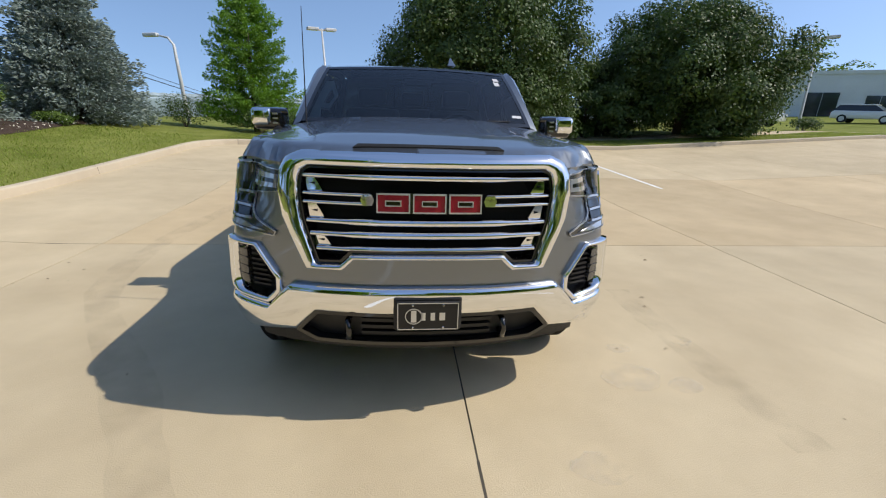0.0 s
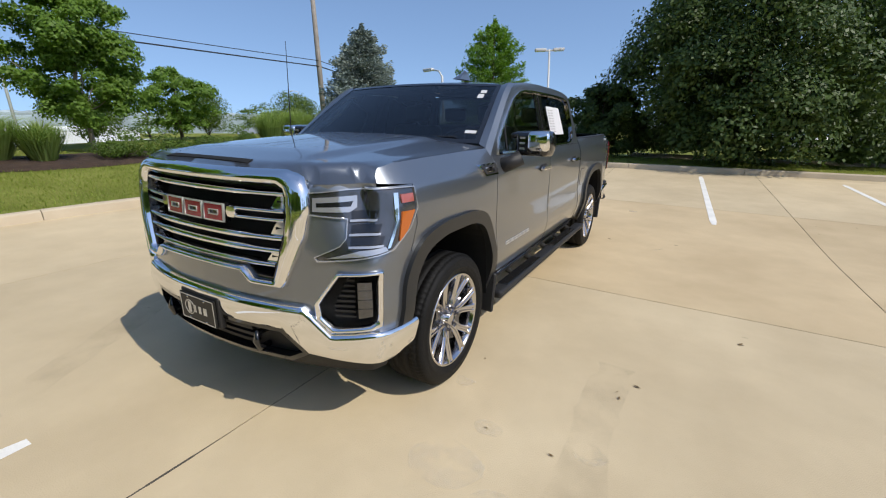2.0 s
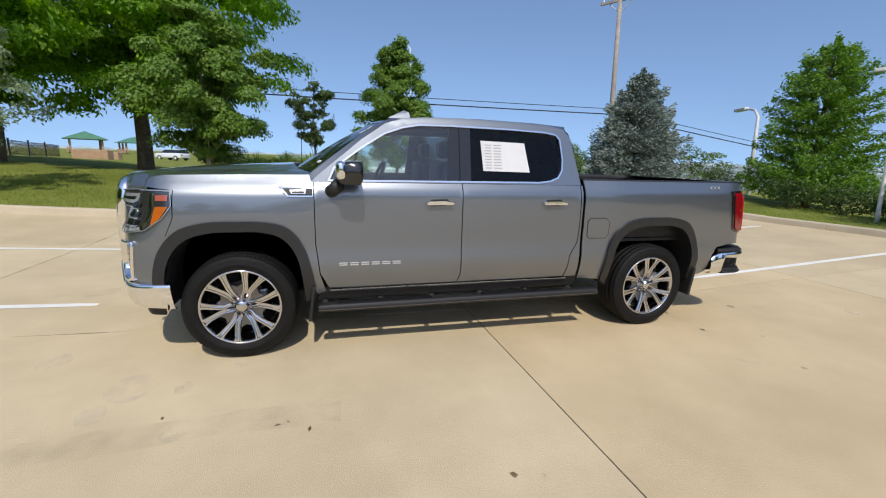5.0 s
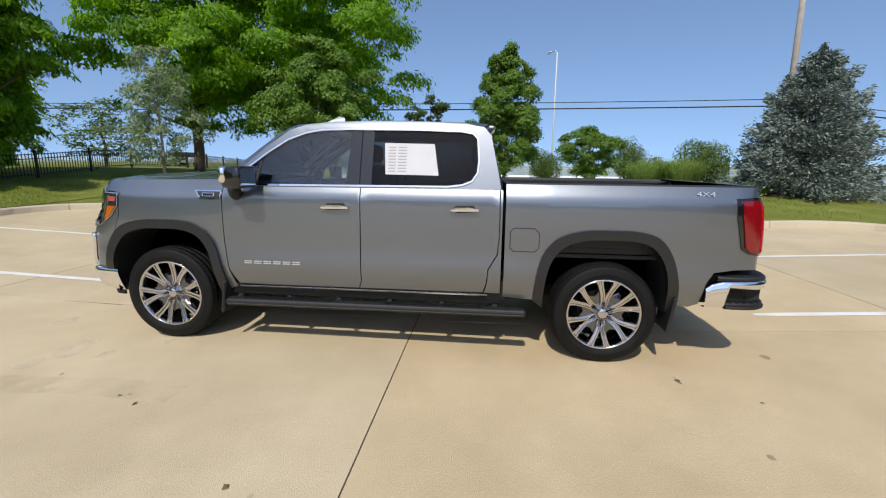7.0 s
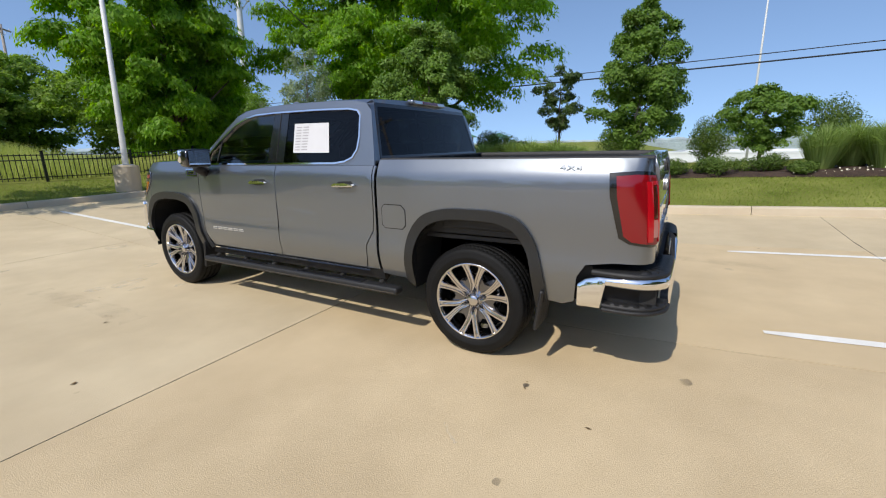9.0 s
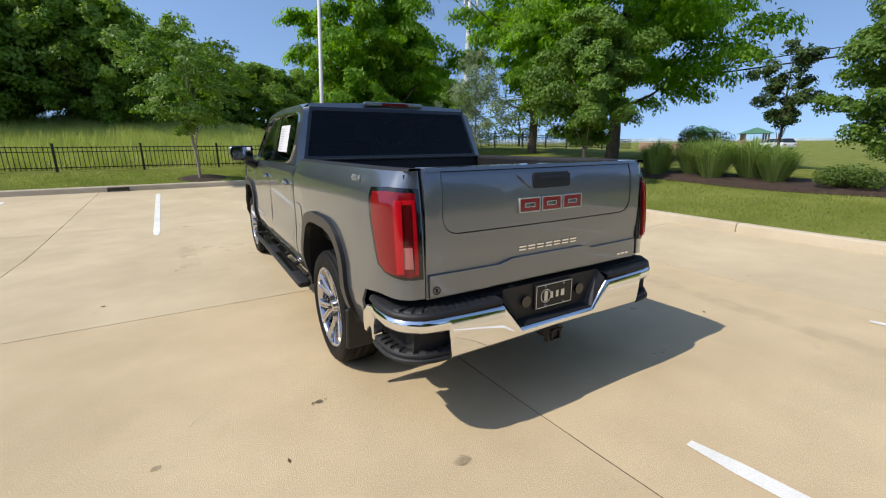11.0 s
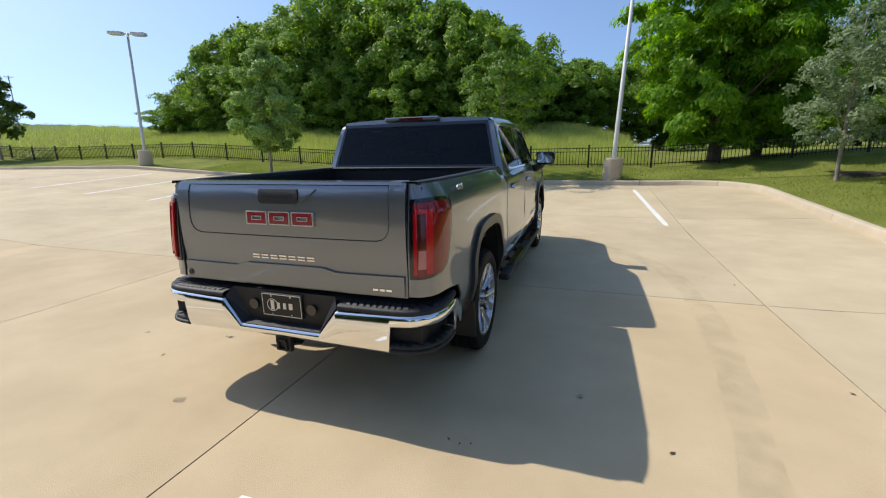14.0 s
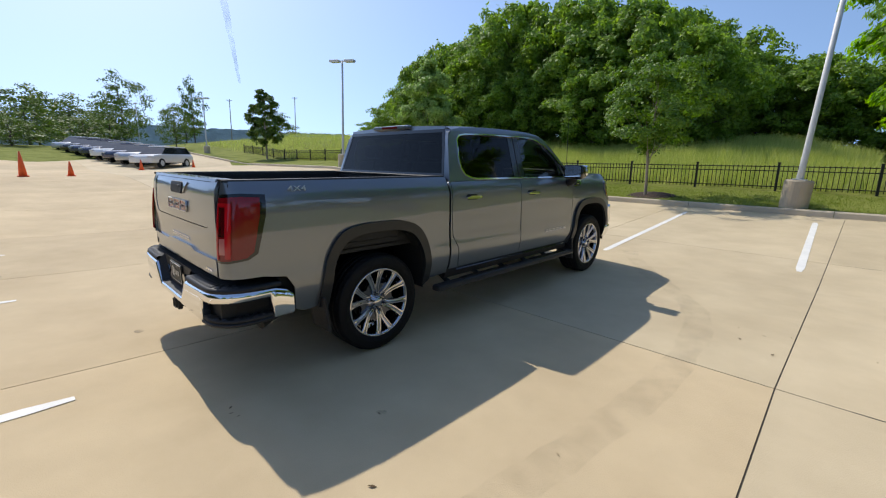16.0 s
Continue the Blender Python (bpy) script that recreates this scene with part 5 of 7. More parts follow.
ss = sorted(set([*np.linspace(0, sy(-0.45), 70), *B_TOP[0], *B_LOW[0]]))
for u in [-q for q in ss[::-1]] + ss[1:]:
    zt, zb = np.interp(abs(u), *B_TOP), np.interp(abs(u), *B_LOW)
    h = zt - zb
    cols.append([wrap(u, z, d) for z, d in ((zt, -0.03), (zt, 0.018), (zt - 0.006, 0.030), (zt - 0.016, 0.039), (zt - 0.035, 0.044), (zt - h * 0.5, 0.047), (zb + 0.035, 0.044), (zb + 0.014, 0.039), (zb + 0.004, 0.028), (zb, -0.02))])
fb = loft("front_bumper", cols, CHROME, truck, "chrome front bumper")
panel("lower_grille", span([(0, 0.622), (0.545, 0.622), (0.60, 0.56), (0.655, 0.49), (0.56, 0.44), (0, 0.435)]), BLACK, fb, surf=nose, off=-0.02, thick=0.02)
panel("grille_border", span([(0, 0.63), (0.55, 0.63), (0.61, 0.565), (0.66, 0.492), (0.56, 0.435), (0, 0.43)]), GLOSS_BLACK, fb, surf=nose, holes=[span([(0, 0.607), (0.53, 0.607), (0.59, 0.545), (0.63, 0.50), (0.55, 0.458), (0, 0.452)])], off=0.036, thick=0.06, step=0.06)
for z in (0.485, 0.525, 0.565):
    panel("grille_slat", span([(0, z), (0.33, z), (0.33, z + 0.02), (0, z + 0.02)]), BLACK, fb, surf=nose, off=0.012, thick=0.03, step=0.08)
panel("air_dam", span([(0, 0.445), (fx(0.6), 0.44), (fx(0.93), 0.455), (sy(-0.55), 0.44), (sy(-0.55), 0.355), (fx(0.9), 0.365), (0, 0.365)]), BLACK, fb, surf=wrap, off=-0.03, thick=0.02)
for sg in (1, -1):
    bm = bmesh.new()
    tube(bm, [(sg * 0.385, -0.86, 0.57), (sg * 0.385, -0.925, 0.57), (sg * 0.385, -0.938, 0.53), (sg * 0.385, -0.925, 0.485), (sg * 0.385, -0.86, 0.485)], [0.016] * 5, 8)
    part("tow_hook", bm, GLOSS_BLACK, fb, smooth=True)
    for x, z in ((0.29, 0.685), (0.62, 0.655)):
        bm = bmesh.new()
        p = nose(sg * x, z, 0.036)
        bmesh.ops.create_cone(bm, segments=16, radius1=0.011, radius2=0.011, depth=0.008, cap_ends=True, matrix=Matrix.Translation(p) @ Matrix.Rotation(math.pi / 2, 4, "X"))
        part("parking_sensor", bm, CLEAR_LENS, fb)


def number_plate(name, parent, xc, y, z0, z1, half, face, label):
    """A black dealer plate with a pale rim, a ring and plain bars for its name."""
    bm = bmesh.new()
    box(bm, xc - half, xc + half, y - 0.006, y + 0.006, z0, z1)
    bevel(bm, 0.004, 1)
    pl = part(name, bm, PLATE_BLACK, parent, label)
    yy = y + face * 0.0075
    zc, h = (z0 + z1) / 2, z1 - z0
    bm = bmesh.new()
    e = 0.006
    for a, b, c, d in ((-half + e, half - e, z1 - e - 0.004, z1 - e), (-half + e, half - e, z0 + e, z0 + e + 0.004), (-half + e, -half + e + 0.004, z0 + e, z1 - e), (half - e - 0.004, half - e, z0 + e, z1 - e)):
        box(bm, xc + a, xc + b, yy - 0.001, yy + 0.001, c, d)
    part("plate_rim", bm, SILVER_INK, pl)
    bm = bmesh.new()
    for k in range(28):
        a = 2 * math.pi * k / 28
        box(bm, -0.005, 0.005, yy - 0.001, yy + 0.001, h * 0.24, h * 0.27, Matrix.Translation((xc + face * half * 0.45, 0, zc)) @ Matrix.Rotation(a, 4, "Y"))
    part("plate_ring", bm, SILVER_INK, pl)
    for k, w in enumerate((0.016, 0.013, 0.013, 0.017)):
        x = xc + face * half * (0.45 - 0.30 * k)
        bm = bmesh.new()
        box(bm, x - w * 0.8, x + w * 0.8, yy - 0.001, yy + 0.0012, zc - h * (0.2 if k == 0 else 0.14), zc + h * (0.2 if k == 0 else 0.12))
        part("plate_bar", bm, SILVER_INK, pl)
    for a in (-0.3, 0.3):
        for c in (z0 + 0.018, z1 - 0.018):
            bm = bmesh.new()
            bmesh.ops.create_uvsphere(bm, u_segments=10, v_segments=6, radius=0.006, matrix=Matrix.Translation((xc + a * half * 1.6, yy, c)))
            part("plate_screw", bm, CHROME, pl)
    return pl


bm = bmesh.new()
box(bm, -0.165, 0.165, -0.978, -0.94, 0.545, 0.722)
bevel(bm, 0.012)
part("plate_bracket", bm, BLACK, fb)
number_plate("front_plate", fb, 0.0, -0.986, 0.553, 0.706, 0.152, -1, "black dealer plate with pale rim")

# ---- cab above the belt ----
side_out = [(0.54, 1.374), (0.60, 1.43), (0.93, 1.705), (1.12, 1.838), (1.26, 1.885), (1.45, 1.905), (1.8, 1.915), (2.3, 1.908), (2.6, 1.893), (2.74, 1.862), (2.80, 1.80), (2.865, 1.50), (2.89, 1.374)]
win = [(0.66, 1.378), (0.71, 1.487), (0.925, 1.648), (1.11, 1.765), (1.26, 1.820), (1.40, 1.846), (1.66, 1.852), (2.2, 1.848), (2.56, 1.836), (2.66, 1.818), (2.70, 1.775), (2.715, 1.60), (2.705, 1.50), (2.66, 1.432), (2.58, 1.40), (2.47, 1.386)]


panel("door_frame", side_out, PAINT, surf=cab, both=True, holes=[win], step=0.05, thick=0.03)
trims = panel("window_trim", win, CHROME, surf=cab, both=True, holes=[inset(win, 0.014)], step=0.05, off=0.009, thick=0.03, label="chrome window trim")
w2 = inset(win, 0.014)
front_pane = sorted([p for p in w2 if p[0] < 1.62 and p[1] > 1.45], key=lambda p: p[0]) + [(1.655, 1.833), (1.622, 1.398), (w2[0][0], w2[0][1])]
panel("front_side_window", front_pane, GLASS_SIDE, surf=cab, both=True, step=0.12, off=-0.012, thick=0.0)
panel("window_pillar", [(1.655, 1.836), (1.845, 1.836), (1.835, 1.396), (1.622, 1.396)], GLOSS_BLACK, surf=cab, both=True, step=0.1, off=-0.008, thick=0.01)
panel("pillar_gap", [(1.742, 1.846), (1.750, 1.846), (1.742, 1.39), (1.732, 1.39)], DEEP, surf=cab, both=True, step=0.1, off=-0.006, thick=0.004)
rear_pane = [(1.845, 1.832), *[p for p in w2[7:]], (1.835, 1.398)]
panel("rear_side_window", rear_pane, GLASS_DARK, surf=cab, both=True, step=0.12, off=-0.012, thick=0.0)
panel("quarter_divider", [(0.83, 1.398), (0.855, 1.398), (0.905, 1.625), (0.885, 1.612)], BLACK, surf=cab, both=True, step=0.1, off=-0.008, thick=0.012)


def strip(name, a, b, material, parent=None, both=True, label=""):
    """A skin between two lines of equal length."""
    n = len(a)
    for sg in ((1, -1) if both else (1,)):
        v = [(sg * p[0], p[1], p[2]) for p in (*a, *b)]
        f = [(i, i + 1, n + i + 1, n + i) for i in range(n - 1)]
        quick(name, v, f, material, parent or truck, label, True)


def line3(pts, n):
    return [tuple(p) for p in spline(pts, n)]


# windscreen: lower edge bows forward, upper edge joins the roof
def screen(u, v, d=0.0):
    """u across from -1 to 1, v up from 0 to 1."""
    lo = Vector((0.868 * u, 0.395 + 0.145 * u * u, 1.462 - 0.012 * u * u))
    hi = Vector((0.755 * u, 1.085 + 0.055 * u * u, 1.888 - 0.022 * u * u))
    p = lo.lerp(hi, v)
    p.z += 0.035 * v * (1 - v) * 4 * 0.5
    return (p.x, p.y - d * 0.5, p.z + d * 0.8)


panel("windscreen", [(-1, 0), (1, 0), (1, 1), (-1, 1)], GLASS_FRONT, surf=screen, step=0.16, thick=0.0, label="tinted windscreen")
panel("windscreen_border", [(-1, 0), (1, 0), (1, 1), (-1, 1)], GLOSS_BLACK, surf=screen, holes=[[(-0.965, 0.05), (0.965, 0.05), (0.96, 0.95), (-0.96, 0.95)]], step=0.12, off=0.003, thick=0.0)
pa = line3([cab(y, z) for y, z in ((0.54, 1.374), (0.60, 1.43), (0.93, 1.705), (1.12, 1.838), (1.26, 1.885))], 5)
pb = line3([screen(1, v) for v in (0, 0.12, 0.62, 0.88, 1.0)], 5)
mid = [tuple(np.array(a) * 0.5 + np.array(b) * 0.5 + np.array((0.01, -0.012, 0.012))) for a, b in zip(pa, pb)]
strip("a_pillar", pa, mid, PAINT)
strip("a_pillar_inner", mid, pb, PAINT)


def roof(u, v, d=0.0):
    """u across, v from the windscreen back to the rear glass."""
    y0, y1 = 1.085 + 0.055 * u * u, 2.79 - 0.015 * u * u
    y = y0 + (y1 - y0) * v
    e = np.interp(v, [0, 0.1, 0.25, 0.5, 0.8, 0.95, 1], [0.755, 0.768, 0.782, 0.790, 0.790, 0.790, 0.790])
    crown = np.interp(v, [0, 0.1, 0.25, 0.5, 0.8, 1], [1.888, 1.912, 1.932, 1.940, 1.932, 1.915])
    return (float(e * u), float(y), float(crown - 0.022 * abs(u) ** 2.2 - 0.012 * ramp01(abs(u), 0.86, 0.90) * ramp01(0.97 - abs(u), 0, 0.04) + d))


panel("roof", [(-1, 0), (1, 0), (1, 1), (-1, 1)], PAINT, surf=roof, step=0.1, thick=0.02)
ra = [roof(1, v) for v in (0, 0.1, 0.25, 0.5, 0.75, 0.92, 1)]
rb = [cab(y, z) for y, z in ((1.26, 1.885), (1.36, 1.898), (1.52, 1.909), (1.9, 1.915), (2.35, 1.907), (2.6, 1.893), (2.74, 1.862))]
strip("roof_rail", [tuple(p) for p in ra], rb, PAINT)


def rear_glass(u, v, d=0.0):
    lo, hi = Vector((0.900 * u, 2.915, 1.415)), Vector((0.790 * u, 2.80, 1.868))
    p = lo.lerp(hi, v)
    return (p.x, p.y - 0.02 * u * u + d, p.z)


panel("rear_window", [(-1, 0.02), (1, 0.02), (1, 1), (-1, 1)], GLASS_DARK, surf=rear_glass, step=0.2, thick=0.0, label="dark rear window")
panel("rear_window_border", [(-1, 0.02), (1, 0.02), (1, 1), (-1, 1)], GLOSS_BLACK, surf=rear_glass, holes=[[(-0.97, 0.07), (0.97, 0.07), (0.965, 0.93), (-0.965, 0.93)]], off=0.004, step=0.15, thick=0.01)
panel("sliding_pane_frame", [(-0.27, 0.08), (0.27, 0.08), (0.28, 0.88), (-0.28, 0.88)], GLOSS_BLACK, surf=rear_glass, holes=[[(-0.245, 0.12), (0.245, 0.12), (0.255, 0.84), (-0.255, 0.84)]], off=-0.006, step=0.15, thick=0.01)
ca = line3([cab(y, z) for y, z in ((2.74, 1.862), (2.80, 1.80), (2.865, 1.50), (2.89, 1.374))], 5)
cb = line3([rear_glass(1, v) for v in (1.0, 0.87, 0.22, 0.0)], 5)
strip("c_pillar", ca, cb, PAINT)
strip("roof_end", [roof(u, 1) for u in np.linspace(-1, 1, 9)], [rear_glass(u, 1) for u in np.linspace(-1, 1, 9)], PAINT, both=False)
bm = bmesh.new()
box(bm, -0.865, 0.865, 2.86, 2.90, 0.55, 1.42)
part("cab_back_wall", bm, PAINT, truck)
# spoiler with the high brake light
bm = bmesh.new()
box(bm, -0.30, 0.30, 2.765, 2.835, 1.885, 1.925)
bevel(bm, 0.014)
sp = part("high_brake_light", bm, PAINT, truck, smooth=False)
bm = bmesh.new()
box(bm, -0.13, 0.13, 2.83, 2.842, 1.893, 1.916)
part("brake_light_lens", bm, RED_DARK, sp)
for sg in (1, -1):
    bm = bmesh.new()
    box(bm, *sorted((sg * 0.14, sg * 0.27)), 2.83, 2.841, 1.893, 1.916)
    part("cargo_light_lens", bm, CLEAR_LENS, sp)
# shark-fin and mast aerials
bm = bmesh.new()
rows = [[bm.verts.new((0.31 + sx * w, y, z)) for sx in (-1, 1)] for y, z, w in ((1.22, 1.93, 0.035), (1.30, 1.97, 0.018), (1.37, 2.005, 0.006), (1.42, 1.99, 0.006), (1.43, 1.93, 0.03))]
for a, b in zip(rows, rows[1:]):
    bm.faces.new((a[0], a[1], b[1], b[0]))
bm.faces.new([r[0] for r in rows])
bm.faces.new([r[1] for r in rows][::-1])
part("shark_fin_aerial", bm, PAINT, truck)
bm = bmesh.new()
tube(bm, [(-0.80, 0.40, 1.39), (-0.80, 0.405, 1.46), (-0.79, 0.42, 2.18)], [0.010, 0.005, 0.0022], 8)
part("mast_aerial", bm, BLACK, truck)
# wipers
for x0, x1, y0 in ((0.12, 0.70, 0.47), (-0.55, 0.02, 0.44)):
    bm = bmesh.new()
    tube(bm, [(x0, y0 - 0.02, 1.475), ((x0 + x1) / 2, y0 + 0.02, 1.487), (x1, y0 + 0.055, 1.492)], [0.012, 0.009, 0.006], 6)
    part("wiper", bm, BLACK, truck)

# stickers and paper behind the glass
panel("windscreen_sticker", [(0.83, 0.80), (0.89, 0.80), (0.885, 0.86), (0.828, 0.86)], PAPER, surf=screen, step=0.05, off=0.002, thick=0)
panel("windscreen_sticker", [(0.82, 0.70), (0.88, 0.70), (0.878, 0.78), (0.82, 0.78)], PAPER, surf=screen, step=0.05, off=0.002, thick=0)
panel("windscreen_sticker", [(0.86, 0.13), (0.95, 0.13), (0.95, 0.17), (0.86, 0.17)], PAPER, surf=screen, step=0.05, off=0.002, thick=0)
for flip in (False, True):
    v, f, _ = skin([(1.935, 1.735), (2.345, 1.728), (2.385, 1.478), (1.95, 1.483)], cab, 0.1, 0.002, -0.006, (), flip)
    sheet = quick("window_sheet", v, f, PAPER, truck, "white printed sheet inside the rear window")
    for k in range(9):
        z = 1.705 - 0.024 * k
        for y0, y1 in ((1.97, 2.03), (2.05, 2.12)):
            v, f, _ = skin([(y0, z), (y1, z), (y1, z - 0.009), (y0, z - 0.009)], cab, 0.1, 0, -0.0045, (), flip)
            quick("print_bar", v, f, PRINT, sheet)
    break

# mirrors: black arm, dark shell, chrome cap, glass
for sg in (1, -1):
    bm = bmesh.new()
    tube(bm, [(sg * 0.97, 0.69, 1.30), (sg * 1.03, 0.70, 1.32), (sg * 1.10, 0.74, 1.36)], [0.055, 0.05, 0.05], 10)
    mir = part("side_mirror", bm, BLACK, truck, "black side mirror with chrome cap", smooth=True)
    bm = bmesh.new()
    box(bm, *sorted((sg * 1.035, sg * 1.287)), 0.735, 0.90, 1.362, 1.54)
    bmesh.ops.scale(bm, vec=(0.9, 1, 0.86), space=Matrix.Translation((-sg * 1.16, 0, -1.44)), verts=[v for v in bm.verts if v.co.y < 0.8])
    bevel(bm, 0.032, 4)
    part("mirror_shell", bm, GLOSS_BLACK, mir, smooth=True)
    cols = []                                            # cap: over the top and down the outer side
    for x, z, nx, nz in ((1.045, 1.536, 0, 1), (1.12, 1.540, 0, 1), (1.20, 1.540, 0, 1), (1.25, 1.537, 0.2, 1), (1.275, 1.525, 0.6, 0.8), (1.288, 1.50, 0.95, 0.3), (1.292, 1.46, 1, 0), (1.290, 1.42, 1, 0), (1.284, 1.395, 1, -0.2)):
        cols.append([(sg * (x - 0.035 * q - 0.01 * nx * w), y, z - (0.022 * q) * nz - 0.01 * nz * w) for y, q, w in ((0.757, 1.0, 3.0), (0.742, 1.0, 1.2), (0.745, 0.8, 0.3), (0.765, 0.5, 0.0), (0.82, 0.1, 0.0), (0.88, 0.0, 0.0), (0.905, 0.0, 0.5), (0.905, 0.0, 1.5))])
    loft("mirror_cap", cols, GLOSS_BLACK, mir)
    bm = bmesh.new()
    box(bm, *sorted((sg * 1.06, sg * 1.27)), 0.898, 0.903, 1.39, 1.525)
    part("mirror_glass", bm, CHROME, mir)
    bm = bmesh.new()
    box(bm, *sorted((sg * 1.130, sg * 1.296)), 0.718, 0.79, 1.392, 1.546)
    bmesh.ops.scale(bm, vec=(0.92, 1, 0.86), space=Matrix.Translation((-sg * 1.19, 0, -1.47)), verts=[v for v in bm.verts if v.co.y < 0.8])
    bevel(bm, 0.03, 3)
    part("mirror_cap_front", bm, CHROME, mir, "chrome mirror cap", smooth=True)
    for z in (1.415, 1.45, 1.485):
        bm = bmesh.new()
        box(bm, *sorted((sg * 1.085, sg * 1.122)), 0.727, 0.745, z, z + 0.014)
        part("mirror_signal", bm, CLEAR_LENS, mir)

# ---- inside the cab ----
bm = bmesh.new()
box(bm, -0.80, 0.80, 0.55, 0.98, 1.12, 1.40)
bevel(bm, 0.05, 3)
part("dashboard", bm, DASH, truck, smooth=True)
bm = bmesh.new()
box(bm, -0.88, 0.88, 0.6, 2.88, 0.62, 0.70)
part("cab_floor", bm, DASH, truck)
bm = bmesh.new()
N_T = 28
for k in range(N_T):
    a, b2 = 2 * math.pi * k / N_T, 2 * math.pi * (k + 1) / N_T
    tube(bm, [(0.18 * math.cos(a), 0, 0.18 * math.sin(a)), (0.18 * math.cos(b2), 0, 0.18 * math.sin(b2))], [0.017, 0.017], 6, False)
box(bm, -0.075, 0.075, -0.03, 0.03, -0.06, 0.06)
box(bm, -0.17, 0.17, -0.012, 0.012, -0.02, 0.02)
bmesh.ops.transform(bm, matrix=pose(0.40, 1.10, 1.36, -24, 0, 0), verts=bm.verts)
part("steering_wheel", bm, SEAT, truck, "black leather steering wheel")
for y, xs, w in ((1.50, (-0.42, 0.42), 0.27), (2.45, (-0.50, 0, 0.50), 0.24)):
    for x in xs:
        bm = bmesh.new()
        box(bm, x - w, x + w, y - 0.28, y + 0.25, 0.90, 1.05)
        box(bm, x - w, x + w, y + 0.15, y + 0.31, 1.0, 1.55)
        bevel(bm, 0.05, 2)
        seat = part("cab_seat", bm, SEAT, truck, smooth=True)
        bm = bmesh.new()
        box(bm, x - 0.14, x + 0.14, y + 0.19, y + 0.29, 1.58, 1.74)
        bevel(bm, 0.04, 2)
        part("headrest", bm, SEAT, seat, smooth=True)
panel("pillar_trim", [(-0.975, 0.05), (-0.86, 0.05), (-0.90, 0.30), (-0.82, 0.28), (-0.78, 0.52), (-0.88, 0.80), (-0.965, 0.80)], WHEEL_LIGHT, surf=screen, holes=[[(-0.89, 0.36), (-0.83, 0.36), (-0.81, 0.50), (-0.87, 0.65)]], off=-0.05, thick=0.02, step=0.08, label="pale grey pillar trim with a grab handle")
bm = bmesh.new()
box(bm, -0.12, 0.12, 0.98, 1.01, 1.74, 1.80)
bevel(bm, 0.012, 2)
part("inner_mirror", bm, BLACK, truck)

# ---- cargo bed ----
bm = bmesh.new()
for x0, x1 in ((-0.90, -0.86), (0.86, 0.90)):
    box(bm, x0, x1, 2.95, 4.84, 0.86, 1.40)
box(bm, -0.90, 0.90, 2.94, 2.97, 0.86, 1.40)
box(bm, -0.90, 0.90, 2.95, 4.86, 0.83, 0.87)
part("bed_liner", bm, BLACK, truck, "black cargo bed liner")
for sg in (1, -1):
    cols = []
    for y in np.linspace(2.93, 4.87, 24):
        xo = body(sy(y), 1.416)[0]
        cols.append([(sg * (xo + a), y, z) for a, z in ((-0.016, 1.412), (-0.018, 1.425), (-0.024, 1.430), (-0.078, 1.430), (-0.086, 1.422), (-0.086, 1.38))])
    loft("bed_rail_cap", cols, BLACK, truck)
    bm = bmesh.new()
    box(bm, *sorted((sg * 0.60, sg * 0.905)), 3.42, 4.07, 0.87, 1.06)
    bevel(bm, 0.05, 2)
    part("bed_wheel_hump", bm, BLACK, truck)
bm = bmesh.new()
box(bm, -0.88, 0.88, 2.925, 2.985, 1.405, 1.428)
bevel(bm, 0.006, 1)
part("bed_front_cap", bm, BLACK, truck)

# ---- tail ----
T = lambda *ps: [(x, z) for x, z in ps]
recess = span(T((0, 1.412), (0.722, 1.412), (0.728, 1.20), (0.722, 1.158), (0.704, 1.125), (0.676, 1.106), (0.64, 1.098), (0, 1.096)))
tg = panel("tailgate", span(T((0, 1.42), (0.822, 1.42), (0.822, 0.775), (0, 0.775))), PAINT, surf=tail, holes=[recess], label="grey tailgate", step=0.06, thick=0.02)[0]
hole = span(T((0, 1.385), (0.13, 1.385), (0.142, 1.37), (0.142, 1.318), (0.125, 1.300), (0, 1.300)))
panel("tailgate_panel", inset(recess, 0.005), PAINT, tg, surf=tail, off=-0.004, step=0.06, thick=0.01)
panel("tailgate_groove", recess, DEEP, tg, surf=tail, off=-0.016, step=0.06, thick=0)
hn = panel("tailgate_handle", hole, BLACK, tg, surf=tail, off=0.012, step=0.05, thick=0.025, label="black tailgate handle")[0]
panel("handle_grip", span(T((0, 1.362), (0.095, 1.362), (0.105, 1.347), (0, 1.347))), BLACK, hn, surf=tail, off=0.015, step=0.05, thick=0.006)
panel("handle_flank", T((0.145, 1.385), (0.26, 1.385), (0.165, 1.305), (0.145, 1.315)), PAINT, tg, surf=tail, off=0.006, step=0.05, thick=0.012)
panel("handle_flank", T((-0.145, 1.385), (-0.26, 1.385), (-0.165, 1.305), (-0.145, 1.315)), PAINT, tg, surf=tail, off=0.006, step=0.05, thick=0.012)
panel("tailgate_step", span(T((0, 0.922), (0.28, 0.922), (0.37, 0.900), (0.808, 0.902), (0.808, 0.788), (0, 0.788))), PAINT, tg, surf=tail, off=0.016, step=0.06, thick=0.02)
panel("tailgate_top", span(T((0, 1.43), (0.80, 1.43), (0.80, 1.412), (0, 1.412))), PAINT, tg, surf=tail, off=0.004, step=0.1, thick=0.10)
panel("tail_gap", T((0.822, 0.775), (0.834, 0.775), (0.834, 1.42), (0.822, 1.42)), DEEP, tg, surf=tail, off=-0.025, step=0.1, thick=0)
panel("tail_gap", T((-0.822, 0.775), (-0.834, 0.775), (-0.834, 1.42), (-0.822, 1.42)), DEEP, tg, surf=tail, off=-0.025, step=0.1, thick=0)
